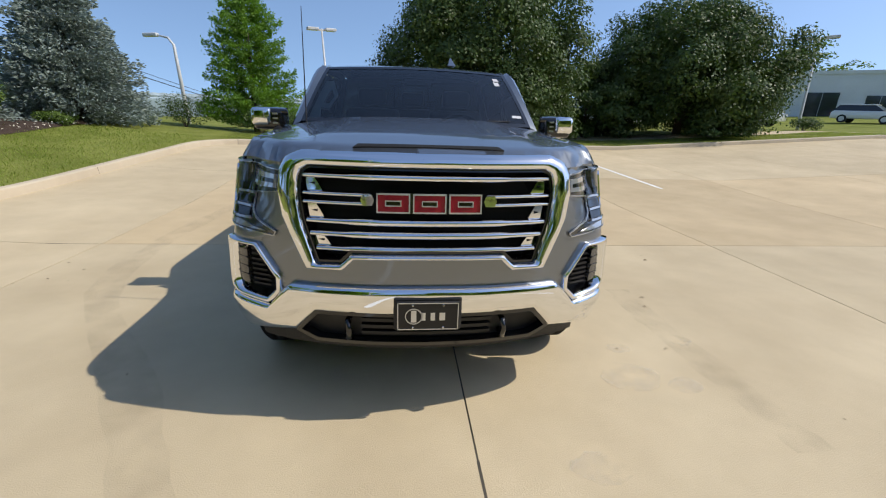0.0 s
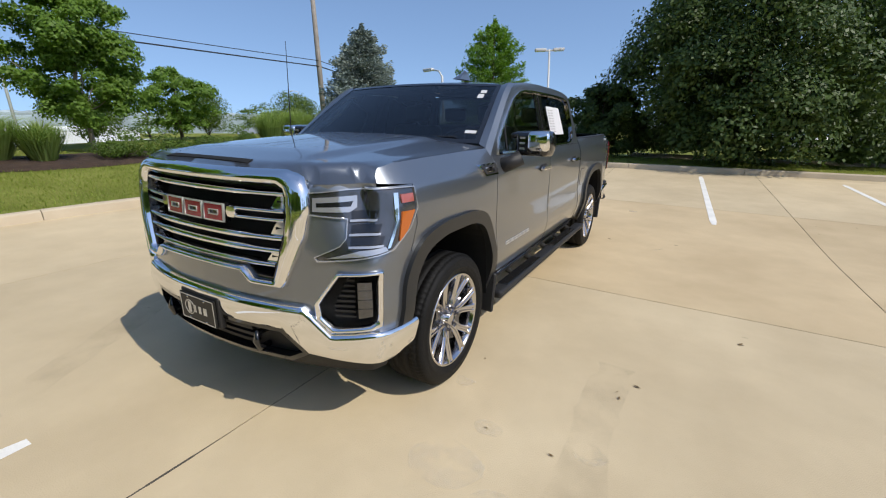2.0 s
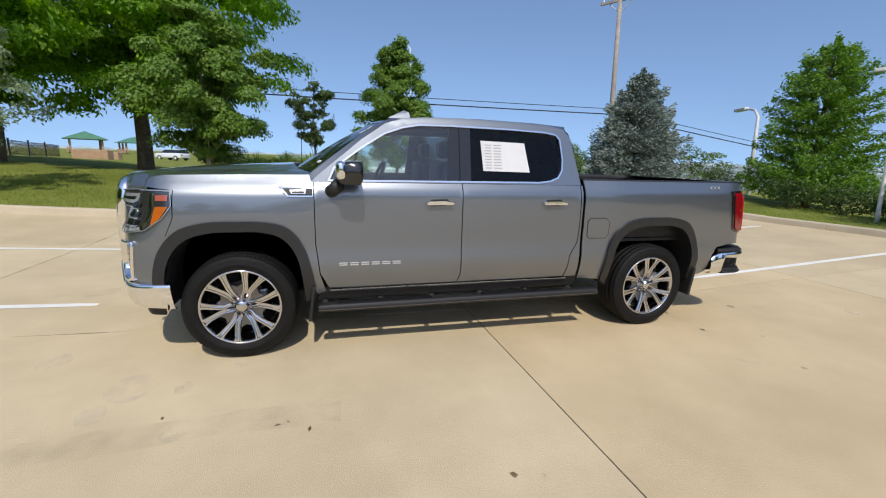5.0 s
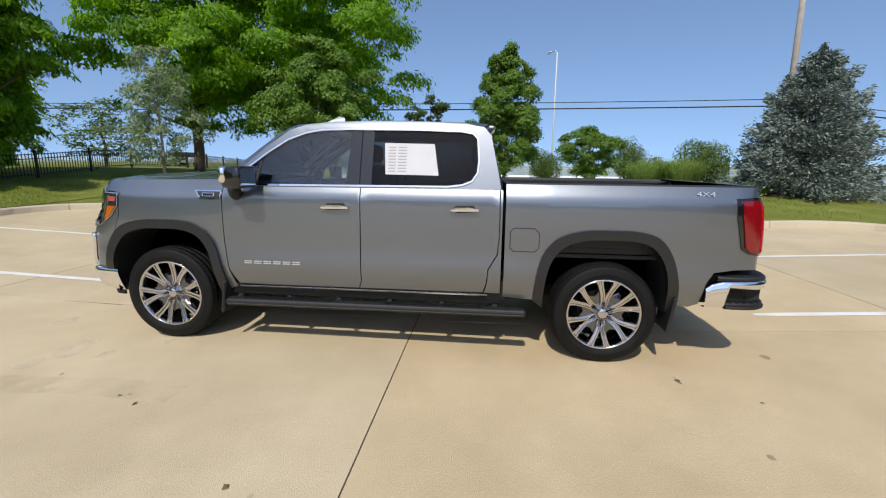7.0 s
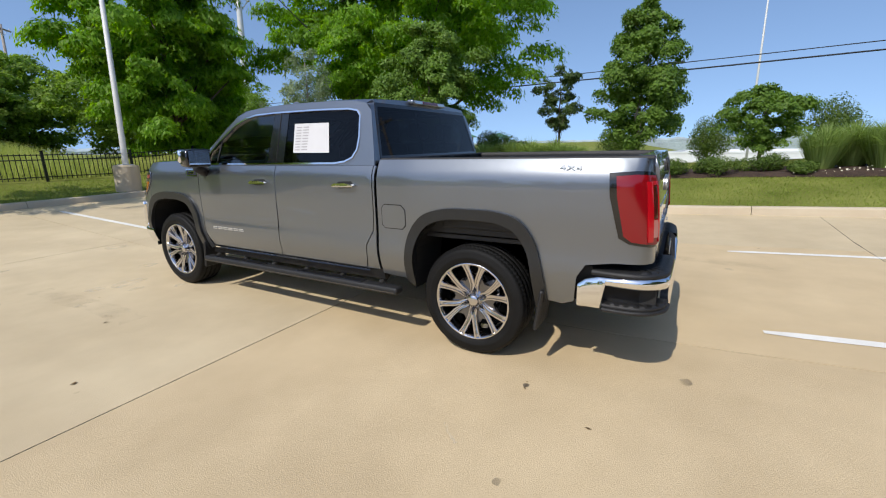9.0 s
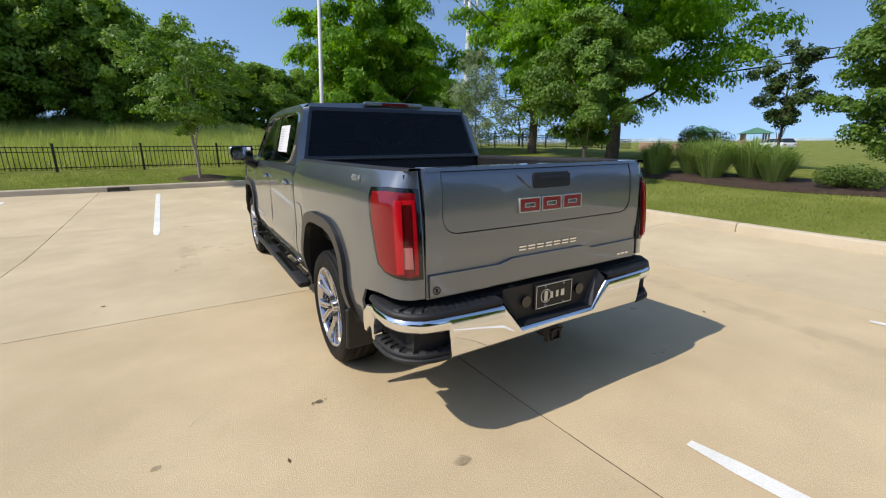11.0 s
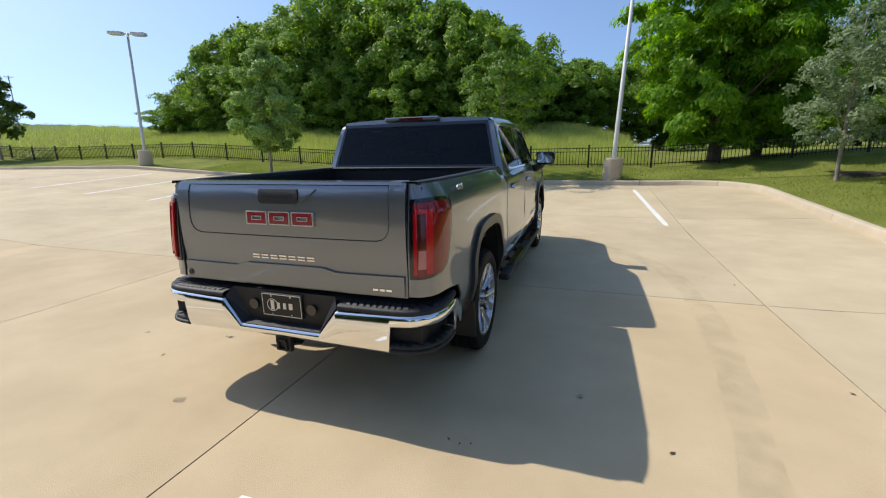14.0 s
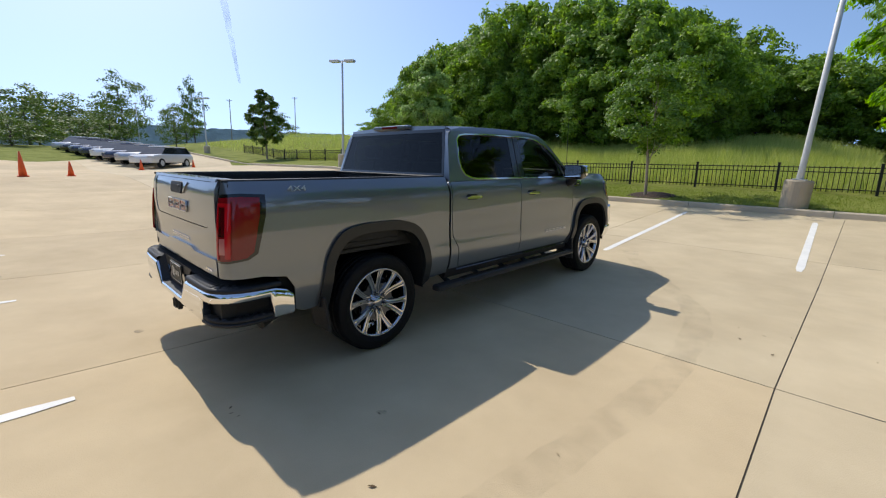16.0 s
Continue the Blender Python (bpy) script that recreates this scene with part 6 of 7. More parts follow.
letter_blocks(tail, tg, 1.211, 0.041, (-0.167, 0, 0.167), 0.002, 0.077)
for k in range(7):
    x = 0.232 - 0.0675 * k
    for z, h in ((0.955, 0.008), (0.972, 0.009)):
        panel("name_bar", T((x, z), (x - 0.052, z), (x - 0.052, z + h), (x, z + h)), CHROME, tg, surf=tail, off=0.006, step=0.06, thick=0.006)
for k in range(3):
    x = -0.615 - 0.042 * k
    panel("trim_bar", T((x, 0.814), (x - 0.034, 0.814), (x - 0.034, 0.826), (x, 0.826)), CHROME, tg, surf=tail, off=0.021, step=0.06, thick=0.005)
ring = [(0.771 + 0.022 * math.cos(a), 0.822 + 0.022 * math.sin(a)) for a in np.linspace(0, 2 * math.pi, 20, endpoint=False)]
ring2 = [(0.771 + 0.017 * math.cos(a), 0.822 + 0.017 * math.sin(a)) for a in np.linspace(0, 2 * math.pi, 20, endpoint=False)]
panel("dealer_sticker", ring, BLACK, tg, surf=tail, holes=[ring2], off=0.0185, step=0.05, thick=0.002)
panel("sticker_bar", T((0.764, 0.811), (0.778, 0.811), (0.778, 0.833), (0.764, 0.833)), BLACK, tg, surf=tail, off=0.0185, step=0.05, thick=0.002)

# four-wheel-drive badges
for sg in (1, -1):
    cu = bpy.data.curves.new("badge_text", "FONT")
    cu.body, cu.size, cu.extrude, cu.align_x = "4X4", 0.052, 0.003, "CENTER"
    t = new("four_wheel_badge", cu)
    dg = bpy.context.evaluated_depsgraph_get()
    me = bpy.data.meshes.new_from_object(t.evaluated_get(dg))
    bpy.data.objects.remove(t)
    t = new("four_wheel_badge", me)
    me.materials.append(SILVER_INK)
    t.parent = truck
    t.matrix_basis = pose(*[c * (sg if i == 0 else 1) for i, c in enumerate(body(sy(4.42), 1.350, 0.006))], 78, 0, 90 * sg) @ Matrix.Diagonal((1.55, 1, 1, 1))

# tail lights
tl = S((4.645, 1.335)) + [(sy(4.80), 1.345), (rx(0.845), 1.335), (rx(0.845), 0.895), (rx(0.93), 0.895)] + S((4.78, 0.915), (4.72, 0.95), (4.655, 1.20))
lights = panel("tail_light", tl, GLOSS_BLACK, both=True, off=0.008, thick=0.02, step=0.04, label="red tail light in a black housing")
panel("red_lens", S((4.685, 1.318)) + [(sy(4.80), 1.325), (rx(0.868), 1.315), (rx(0.868), 0.915), (rx(0.925), 0.912)] + S((4.79, 0.93), (4.745, 0.965), (4.695, 1.20)), RED_DARK, lights, both=True, off=0.016, thick=0.012, step=0.04)
panel("lamp_band", [(rx(0.937), 1.285), (rx(0.876), 1.285), (rx(0.876), 1.264), (rx(0.937), 1.264)], RED_LENS, lights, both=True, off=0.022, thick=0.01, step=0.04)
panel("lamp_band", [(rx(0.966), 1.285), (rx(0.938), 1.285), (rx(0.928), 0.93), (rx(0.954), 0.93)], RED_LENS, lights, both=True, off=0.024, thick=0.012, step=0.04)
panel("lamp_band", [(rx(0.892), 1.262), (rx(0.875), 1.262), (rx(0.873), 0.925), (rx(0.888), 0.925)], RED_LENS, lights, both=True, off=0.022, thick=0.01, step=0.04)
panel("lens_core", [(rx(0.934), 1.255), (rx(0.896), 1.255), (rx(0.892), 1.07), (rx(0.930), 1.07)], mat("deep_red_lens", (0.07, 0.002, 0.004), rough=0.12, coat=0.4), lights, both=True, off=0.019, thick=0.004, step=0.04)
panel("reverse_lens", [(rx(0.938), 1.06), (rx(0.897), 1.06), (rx(0.893), 0.955), (rx(0.932), 0.955)], mat("reverse_lens", (0.50, 0.16, 0.15), rough=0.15, coat=1.0), lights, both=True, off=0.021, thick=0.01, step=0.04)

# rear bumper: chrome wrap, dark steps and pads
def bar(s, z, d=0.0):
    """The bumper's own line: on the body's flank, well behind the tail."""
    p = body(s, 0.9, 0.0)
    k = ramp01(s, sy(4.50), sy(4.86))
    q = body(s, 0.9, -0.005 + 0.10 * k + d)
    return (q[0] * (1 - 0.048 * k * ramp01(q[0], 0.55, 0.95)), q[1], z)


bar2 = lambda s, z, d=0.0: (lambda p: (p[0] if s >= 0 else -p[0], p[1], p[2]))(bar(S_END - abs(s), z, d))
tr = lambda x: S_END - rx(x)
ts = lambda y: S_END - sy(y)
R_TOP = ([0, tr(0.29), tr(0.41), tr(0.88), ts(4.85), ts(4.62), ts(4.54), ts(4.50)], [0.548, 0.548, 0.700, 0.712, 0.712, 0.700, 0.675, 0.64])
R_LOW = ([0, tr(0.76), tr(0.775), ts(4.665), ts(4.64), ts(4.50)], [0.49, 0.478, 0.632, 0.645, 0.49, 0.485])


def bumper_section(u):
    zt, zb = float(np.interp(abs(u), *R_TOP)), float(np.interp(abs(u), *R_LOW))
    e = min(0.02, (zt - zb) * 0.3)
    return [bar2(u, z, d) for z, d in ((zt, -0.06), (zt, -0.008), (zt - e * 0.25, 0.002), (zt - e, 0.010), ((zt + zb) / 2, 0.013), (zb + e, 0.009), (zb + e * 0.25, 0.002), (zb, -0.008), (zb, -0.05))]


ss = sorted(set([*np.linspace(0, ts(4.50), 80), *R_TOP[0], *R_LOW[0], tr(0.7675)]))
rb_ = loft("rear_bumper", [bumper_section(u) for u in [-q for q in ss[::-1]] + ss[1:]], CHROME, truck, "chrome rear bumper with corner steps")
for sg in (1, -1):
    us = [sg * q for q in np.linspace(tr(0.765), ts(4.65), 14)]
    loft("step_pocket", [[bar2(u, 0.655, -0.02), bar2(u, 0.64, -0.085), bar2(u, 0.525, -0.085)] for u in us], BLACK, rb_)
    loft("bumper_lip", [[bar2(u, 0.505, -0.03), bar2(u, 0.503, 0.004), bar2(u, 0.498, 0.011), bar2(u, 0.486, 0.011), bar2(u, 0.479, 0.003), bar2(u, 0.478, -0.04)] for u in us], BLACK, rb_)
    pad = loft("corner_step", [[bar2(u, 0.525, -0.09), bar2(u, 0.527, -0.01), bar2(u, 0.522, -0.002), bar2(u, 0.508, -0.002), bar2(u, 0.484, -0.012), bar2(u, 0.484, -0.09)] for u in us], BLACK, rb_, "black rubber corner step")
    for k in range(8):
        u0, u1 = (sg * (tr(0.79) + (ts(4.68) - tr(0.79)) * (k + w) / 8) for w in (0.15, 0.6))
        loft("step_tread", [[bar2(u, 0.526, -0.075), bar2(u, 0.534, -0.07), bar2(u, 0.535, -0.014), bar2(u, 0.526, -0.008)] for u in (u0, u1)], BLACK, pad)
    us = [sg * q for q in np.linspace(tr(0.42), ts(4.58), 26)]
    pd = loft("bumper_pad", [[bar2(u, 0.700, -0.02), bar2(u, 0.713, 0.002), bar2(u, 0.730, -0.004), bar2(u, 0.738, -0.016), bar2(u, 0.740, -0.12)] for u in us], BLACK, rb_, "black ribbed bumper pad")
    for k in range(13):
        u0 = tr(0.45) + 0.043 * k
        loft("pad_rib", [[bar2(sg * (u0 + 0.012 * w), 0.738, -0.10), bar2(sg * (u0 + 0.012 * w), 0.746, -0.095), bar2(sg * (u0 + 0.012 * w + 0.02), 0.746, -0.026), bar2(sg * (u0 + 0.012 * w + 0.02), 0.735, -0.018)] for w in (0, 2)], BLACK, pd)
bm = bmesh.new()
vs = [bm.verts.new(p) for p in ((-0.41, 5.01, 0.715), (0.41, 5.01, 0.715), (0.29, 5.025, 0.55), (-0.29, 5.025, 0.55), (-0.38, 4.965, 0.765), (0.38, 4.965, 0.765), (0.27, 4.965, 0.565), (-0.27, 4.965, 0.565))]
for q in ((4, 5, 6, 7), (1, 2, 6, 5), (2, 3, 7, 6), (3, 0, 4, 7)):
    bm.faces.new([vs[i] for i in q])
part("plate_recess", bm, BLACK, rb_)
number_plate("rear_plate", rb_, 0.0, 4.976, 0.60, 0.752, 0.150, 1, "black dealer plate with silver bars")
for sg in (1, -1):
    bm = bmesh.new()
    bmesh.ops.create_cone(bm, segments=18, radius1=0.034, radius2=0.03, depth=0.02, cap_ends=True, matrix=Matrix.Translation((sg * 0.215, 4.973, 0.668)) @ Matrix.Rotation(math.pi / 2, 4, "X"))
    part("trailer_socket", bm, GLOSS_BLACK, rb_)
    for x in (0.34, 0.66):
        bm = bmesh.new()
        bmesh.ops.create_cone(bm, segments=16, radius1=0.012, radius2=0.012, depth=0.006, cap_ends=True, matrix=Matrix.Translation((sg * x, bar(rx(x), 0.6)[1] + 0.001, 0.575)) @ Matrix.Rotation(math.pi / 2, 4, "X"))
        part("parking_sensor", bm, CLEAR_LENS, rb_)
bm = bmesh.new()
for a, b_, c, d in ((-0.034, 0.034, 0.455, 0.463), (-0.034, 0.034, 0.395, 0.403), (-0.034, -0.026, 0.395, 0.463), (0.026, 0.034, 0.395, 0.463)):
    box(bm, a, b_, 4.72, 5.02, c, d)
box(bm, -0.055, 0.055, 4.975, 5.005, 0.383, 0.480)
hitch = part("tow_hitch", bm, BLACK, truck, "black square tow hitch receiver")
bm = bmesh.new()
tube(bm, [(-0.085, 4.90, 0.43), (-0.10, 4.97, 0.43), (-0.075, 4.985, 0.43), (-0.05, 4.96, 0.43)], [0.008] * 4, 8)
part("chain_loop", bm, BLACK, hitch)
bm = bmesh.new()
tube(bm, [(0, 4.5, 0.43), (0, 4.8, 0.43)], [0.05, 0.05], 10)
part("hitch_tube", bm, UNDER, hitch)

# ---- steps, flaps, wheel houses, underside ----
for sg in (1, -1):
    bm = bmesh.new()
    box(bm, *sorted((sg * 0.976, sg * 1.082)), 0.56, 3.12, 0.355, 0.415)
    bevel(bm, 0.022, 3)
    st = part("running_board", bm, BLACK, truck, "black running board")
    for y0, y1 in ((0.72, 1.50), (1.95, 2.75)):
        bm = bmesh.new()
        box(bm, *sorted((sg * 0.985, sg * 1.065)), y0, y1, 0.413, 0.421)
        bevel(bm, 0.003, 1)
        part("tread_pad", bm, GLOSS_BLACK, st)
    bm = bmesh.new()
    box(bm, *sorted((sg * 1.079, sg * 1.086)), 0.58, 3.10, 0.374, 0.380)
    part("board_edge", bm, RIM_DARK, st)
    for y in (0.62, 1.07, 1.52, 1.97, 2.42, 2.87):
        bm = bmesh.new()
        tube(bm, [(sg * 0.80, y, 0.47), (sg * 0.93, y, 0.40), (sg * 1.0, y, 0.375)], [0.025, 0.025, 0.02], 8)
        part("step_bracket", bm, UNDER, st)
    for yc, ya in ((0.53, 0.50), (4.265, 4.235)):
        bm = bmesh.new()
        box(bm, *sorted((sg * 0.80, sg * 1.045)), yc - 0.012, yc + 0.018, 0.27, 0.56)
        bmesh.ops.rotate(bm, verts=bm.verts, cent=(0, yc, 0.5), matrix=Matrix.Rotation(radians(-8), 3, "X"))
        bevel(bm, 0.01, 1)
        part("mud_flap", bm, BLACK, truck)
    for yc in (0, REAR_Y):
        v, f = [], []
        pts = [(p.x, p.y) for p in spline([(a * 0.99, b) for a, b in INNER], 3)]
        for x in (1.0, 0.60):
            v += [(sg * x, yc + a, b) for a, b in pts]
        n = len(pts)
        f = [(i, i + 1, n + i + 1, n + i) for i in range(n - 1)] + [tuple(range(n, 2 * n))]
        quick("wheel_house", v, f, DEEP, truck)
bm = bmesh.new()
box(bm, -0.90, 0.90, 0.52, 3.2, 0.46, 0.60)
box(bm, -0.60, 0.60, -0.75, 0.55, 0.40, 0.95)
box(bm, -0.60, 0.60, 3.1, 4.75, 0.52, 0.80)
part("underside", bm, UNDER, truck)
bm = bmesh.new()
tube(bm, [(-0.78, REAR_Y, 0.415), (0.78, REAR_Y, 0.415)], [0.05, 0.05], 10)
bmesh.ops.create_uvsphere(bm, u_segments=14, v_segments=8, radius=0.15, matrix=Matrix.Translation((0, REAR_Y, 0.415)))
part("rear_axle", bm, UNDER, truck)
bm = bmesh.new()
tube(bm, [(-0.60, 3.9, 0.50), (-0.70, 4.3, 0.47), (-0.80, 4.60, 0.42), (-0.84, 4.68, 0.40)], [0.035, 0.035, 0.036, 0.036], 12)
part("exhaust_pipe", bm, UNDER, truck)
bm = bmesh.new()
box(bm, -0.92, 0.92, 4.45, 4.95, 0.50, 0.74)
part("bumper_beam", bm, UNDER, truck)
# unseen near-black blocks added to fill the nose and the space under the hood
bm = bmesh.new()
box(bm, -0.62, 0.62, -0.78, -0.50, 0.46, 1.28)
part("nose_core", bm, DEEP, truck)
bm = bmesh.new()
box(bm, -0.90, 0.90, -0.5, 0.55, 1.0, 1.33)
part("engine_bay_filler", bm, DEEP, truck)

# ---- shrubs and grasses in the west bed ----
def bed_ring(name, x, y, r, label):
    n = 22
    v = [(x, y, ground_z(x, y) + 0.07)]
    for k in range(2 * n):
        a, rr = 2 * math.pi * (k % n) / n, (r * 0.6 if k < n else r) * (1 + 0.08 * math.sin(k * 2.7))
        px, py = x + rr * math.cos(a), y + rr * math.sin(a)
        v.append((px, py, ground_z(px, py) + (0.065 if k < n else 0.0)))
    f = [(0, 1 + k, 1 + (k + 1) % n) for k in range(n)] + [(1 + k, 1 + n + k, 1 + n + (k + 1) % n, 1 + (k + 1) % n) for k in range(n)]
    return tagged(quick(name, v, f, MULCH, smooth=True), label, "mulch bed", kind="structure")


for x, y, r in ((-8.6, -2.3, 1.0), (1.3, -9.2, 0.75), (11.3, -9.0, 0.75), (-8.7, -7.8, 0.6)):
    bed_ring("mulch_ring", x, y, r, "dark mulch ring round a young tree")
v, f = [], []
ys = np.linspace(-2.4, 12.4, 40)
for i, y in enumerate(ys):
    w = 0.18 * math.sin(y * 0.9)
    for k, x in enumerate((-10.0 + w, -10.2 + w, -11.0, -11.7, -12.0 + w)):
        v.append((x, y, ground_z(x, y) + (0.01, 0.08, 0.10, 0.08, 0.0)[k]))
f = [(5 * i + k, 5 * i + k + 1, 5 * i + 6 + k, 5 * i + 5 + k) for i in range(39) for k in range(4)]
tagged(quick("mulch_bed", v, f, MULCH, smooth=True), "long dark mulch bed with shrubs and grasses", "mulch bed", kind="structure")
k = 0
for x, y, r, h in ((-10.9, -1.4, 0.8, 1.2), (-11.3, -0.5, 0.8, 1.25), (-10.8, 0.3, 0.85, 1.3), (-11.2, 1.1, 0.8, 1.25), (-10.8, 1.8, 0.7, 1.1), (-10.9, 8.1, 0.8, 1.35), (-11.4, 8.8, 0.85, 1.4), (-10.9, 9.3, 0.85, 1.4), (-11.5, 9.9, 0.8, 1.35)):
    k += 1
    tuft((x, y), r * 1.05, h * 1.0, 700, "tall green fountain of ornamental grass in mulch", k)
k = 0
for x, y, r, h in ((-10.6, 3.3, 0.65, 0.6), (-10.55, 4.6, 0.6, 0.58), (-10.6, 5.7, 0.6, 0.56), (-10.6, 6.8, 0.6, 0.58), (-10.4, 11.4, 0.5, 0.42), (-10.3, 7.6, 0.4, 0.4)):
    k += 1
    tagged(shrub("shrub", (x, y), r, h, LEAF_SHRUB, 4200, "low rounded green shrub in the mulch bed", k, (0.05, 0.032)), group="shrubs in the mulch bed")
# pale flowers and dry bits along the bed's edge
rng = np.random.default_rng(5)
FLOWER = mat("pale_petal", (0.75, 0.70, 0.58), rough=0.8)
P = np.array([(x, y, ground_z(x, y) + h) for x, y, h in zip(rng.uniform(-10.4, -9.95, 90), rng.uniform(7.4, 11.8, 90), rng.uniform(0.06, 0.2, 90))])
tagged(fast_mesh("bed_flowers", facing_leaves(P, unit(90) * 0.3 + np.array([0.5, 0, 0.5]), 0.055, 0.045), 4, FLOWER), "small pale flowers along the bed's edge", "flowers", kind="stuff")
for x, y, r, h in ((-0.2, 17.0, 1.1, 1.4), (1.0, 17.6, 1.1, 1.4), (-5.6, 15.0, 0.9, 1.0), (-4.3, 15.2, 0.9, 0.95), (-3.1, 15.3, 0.9, 0.9), (-2.0, 15.2, 0.9, 1.1), (-8.6, 15.4, 0.9, 1.3), (6.6, 17.5, 0.8, 0.8), (15.8, 17.2, 0.9, 0.8), (20.5, 18, 0.8, 0.7), (8.6, 18.4, 1.0, 1.2)):
    k += 1
    tagged(shrub("hedge_shrub", (x, y), r, h, LEAF_DARK, 2200, "clipped dark green hedge shrub behind the kerb", k), group="hedge behind the kerb")
for x, y, h in ((-12.4, 11.0, 1.9), (-17, 9.6, 2.2), (-18.5, 5.6, 2.0), (-20, 2.0, 1.8), (-18, -4, 1.6)):
    k += 1
    shrub("wild_bush", (x, y), 1.25, h, LEAF_SHRUB, 7000, "loose green bush beyond the bed", k, (0.08, 0.05))

# ---- parking-lot lamps, poles and cables ----
LEAN = -2.6


def lot_lamp(at, height, heads, label, base=True, rz=0.0, sunk=0.0, s=1.0):
    x, y = at
    ob = tagged(empty("parking_lamp", (x, y, ground_z(x, y) - sunk)), label, "street lamp", "lamps of the parking lot")
    ob.matrix_basis = pose(x, y, ground_z(x, y) - sunk, 0, LEAN, 0) @ pose(0, 0, 0, 0, 0, rz)
    b0 = 0.0
    if base:
        b0 = 0.72
        bm = bmesh.new()
        tube(bm, [(0, 0, -0.2), (0, 0, 0.68), (0, 0, 0.72)], [0.31, 0.31, 0.285], 28)
        part("footing", bm, KERB, ob, "round concrete footing")
        bm = bmesh.new()
        box(bm, -0.15, 0.15, -0.15, 0.15, 0.72, 0.745)
        part("base_plate", bm, STEEL_GREY, ob)
    bm = bmesh.new()
    tube(bm, [(0, 0, b0), (0, 0, b0 + 0.25), (0, 0, height)], [0.085 * s, 0.075 * s, 0.05 * s], 14)
    part("pole", bm, STEEL_GREY, ob, smooth=True)
    for sg in heads:
        bm = bmesh.new()
        box(bm, *sorted((sg * 0.03, sg * 0.26 * s)), -0.03, 0.03, height - 0.07, height - 0.02)
        arm = part("arm", bm, STEEL_GREY, ob)
        bm = bmesh.new()
        box(bm, *sorted((sg * 0.20 * s, sg * 0.82 * s)), -0.17 * s, 0.17 * s, height - 0.10 * s, height + 0.04 * s)
        bevel(bm, 0.03 * s, 2)
        part("lamp_head", bm, STEEL_GREY, ob)
        bm = bmesh.new()
        box(bm, *sorted((sg * 0.26 * s, sg * 0.76 * s)), -0.13 * s, 0.13 * s, height - 0.115 * s, height - 0.10 * s)
        part("lens", bm, CLEAR_LENS, ob)
    return ob


lot_lamp((-2.46, -8.68), 7.2, (1, -1), "white parking-lot lamp pole on a round concrete footing", rz=90)
lot_lamp((19.7, -8.9), 7.3 - ground_z(19.7, -8.9), (1, -1), "white parking-lot lamp pole on a round concrete footing", rz=25)
lot_lamp((47.5, -9.4), 7.7 - ground_z(47.5, -9.4), (1, -1), "white parking-lot lamp pole far down the lot", rz=20)
lot_lamp((78, -8.9), 6.8, (1, -1), "white parking-lot lamp pole far down the lot", rz=0)
lot_lamp((-2.75, 13.9), 4.05 - ground_z(-2.75, 13.9), (1, -1), "white double-headed lamp behind the hedge", False, rz=28, s=0.62)
lot_lamp((21.5, 19.4), 4.6, (1, -1), "white double-headed lamp beside the pear tree", False, rz=-45)


def street_lamp(at, top, reach, rz, label):
    x, y = at
    z = ground_z(x, y) - 1.0
    ob = tagged(empty("street_lamp"), label, "street lamp")
    ob.matrix_basis = pose(x, y, z, 0, LEAN, 0) @ pose(0, 0, 0, 0, 0, rz)
    h = top - z
    bm = bmesh.new()
    tube(bm, [(0, 0, 0), (0, 0, h * 0.6), (0, 0, h - 0.3), (reach * 0.3, 0, h), (reach, 0, h + 0.12)], [0.10, 0.08, 0.06, 0.045, 0.035], 10)
    part("pole", bm, STEEL_GREY, ob, smooth=True)
    bm = bmesh.new()
    box(bm, reach - 0.1, reach + 0.55, -0.12, 0.12, h + 0.05, h + 0.2)
    bevel(bm, 0.04, 2)
    part("lamp_head", bm, STEEL_GREY, ob)


street_lamp((-39, 9.3), 12.6, 1.3, 200, "tall grey street lamp on the far road")
street_lamp((-9.9, 18.6), 4.1, 0.75, 170, "grey street lamp with a bent arm behind the spruce")
street_lamp((-58, 52), 6.0, 1.2, 190, "grey street lamp on the far road")


def mast(at, top, label):
    """A tall steel mast with a cluster of slim aerials round its head."""
    x, y = at
    z = ground_z(x, y) - 0.5
    ob = tagged(empty("mast"), label, "mast")
    ob.matrix_basis = pose(x, y, z, 0, LEAN, 0)
    h = top - z
    bm = bmesh.new()
    tube(bm, [(0, 0, 0), (0, 0, h * 0.5), (0, 0, h - 2.6), (0, 0, h)], [0.42, 0.33, 0.26, 0.12], 14)
    part("pole", bm, STEEL_GREY, ob, smooth=True)
    for a in (20, 140, 260):
        c, n = math.cos(radians(a)), math.sin(radians(a))
        bm = bmesh.new()
        tube(bm, [(0.2 * c, 0.2 * n, h - 2.5), (0.75 * c, 0.75 * n, h - 1.7), (0.8 * c, 0.8 * n, h - 0.3)], [0.05, 0.05, 0.04], 6)
        part("bracket", bm, STEEL_GREY, ob)
        bm = bmesh.new()
        box(bm, 0.8 * c - 0.13, 0.8 * c + 0.13, 0.8 * n - 0.13, 0.8 * n + 0.13, h - 1.7, h - 0.1)
        bevel(bm, 0.03, 1)
        part("aerial", bm, STEEL_GREY, ob)


mast((-24.9, -33.2), 17.0, "tall grey steel mast beyond the locust trees")


def utility_pole(at, top, label, arm=True):
    x, y = at
    z = ground_z(x, y) - 0.5
    ob = tagged(empty("utility_pole"), label, "utility pole")
    ob.matrix_basis = pose(x, y, z, 0, LEAN, 0) @ pose(0, 0, 0, 0, 0, 35)
    h = top - z
    bm = bmesh.new()
    tube(bm, [(0, 0, 0), (0, 0, h * 0.5), (0, 0, h)], [0.155, 0.13, 0.10], 12)
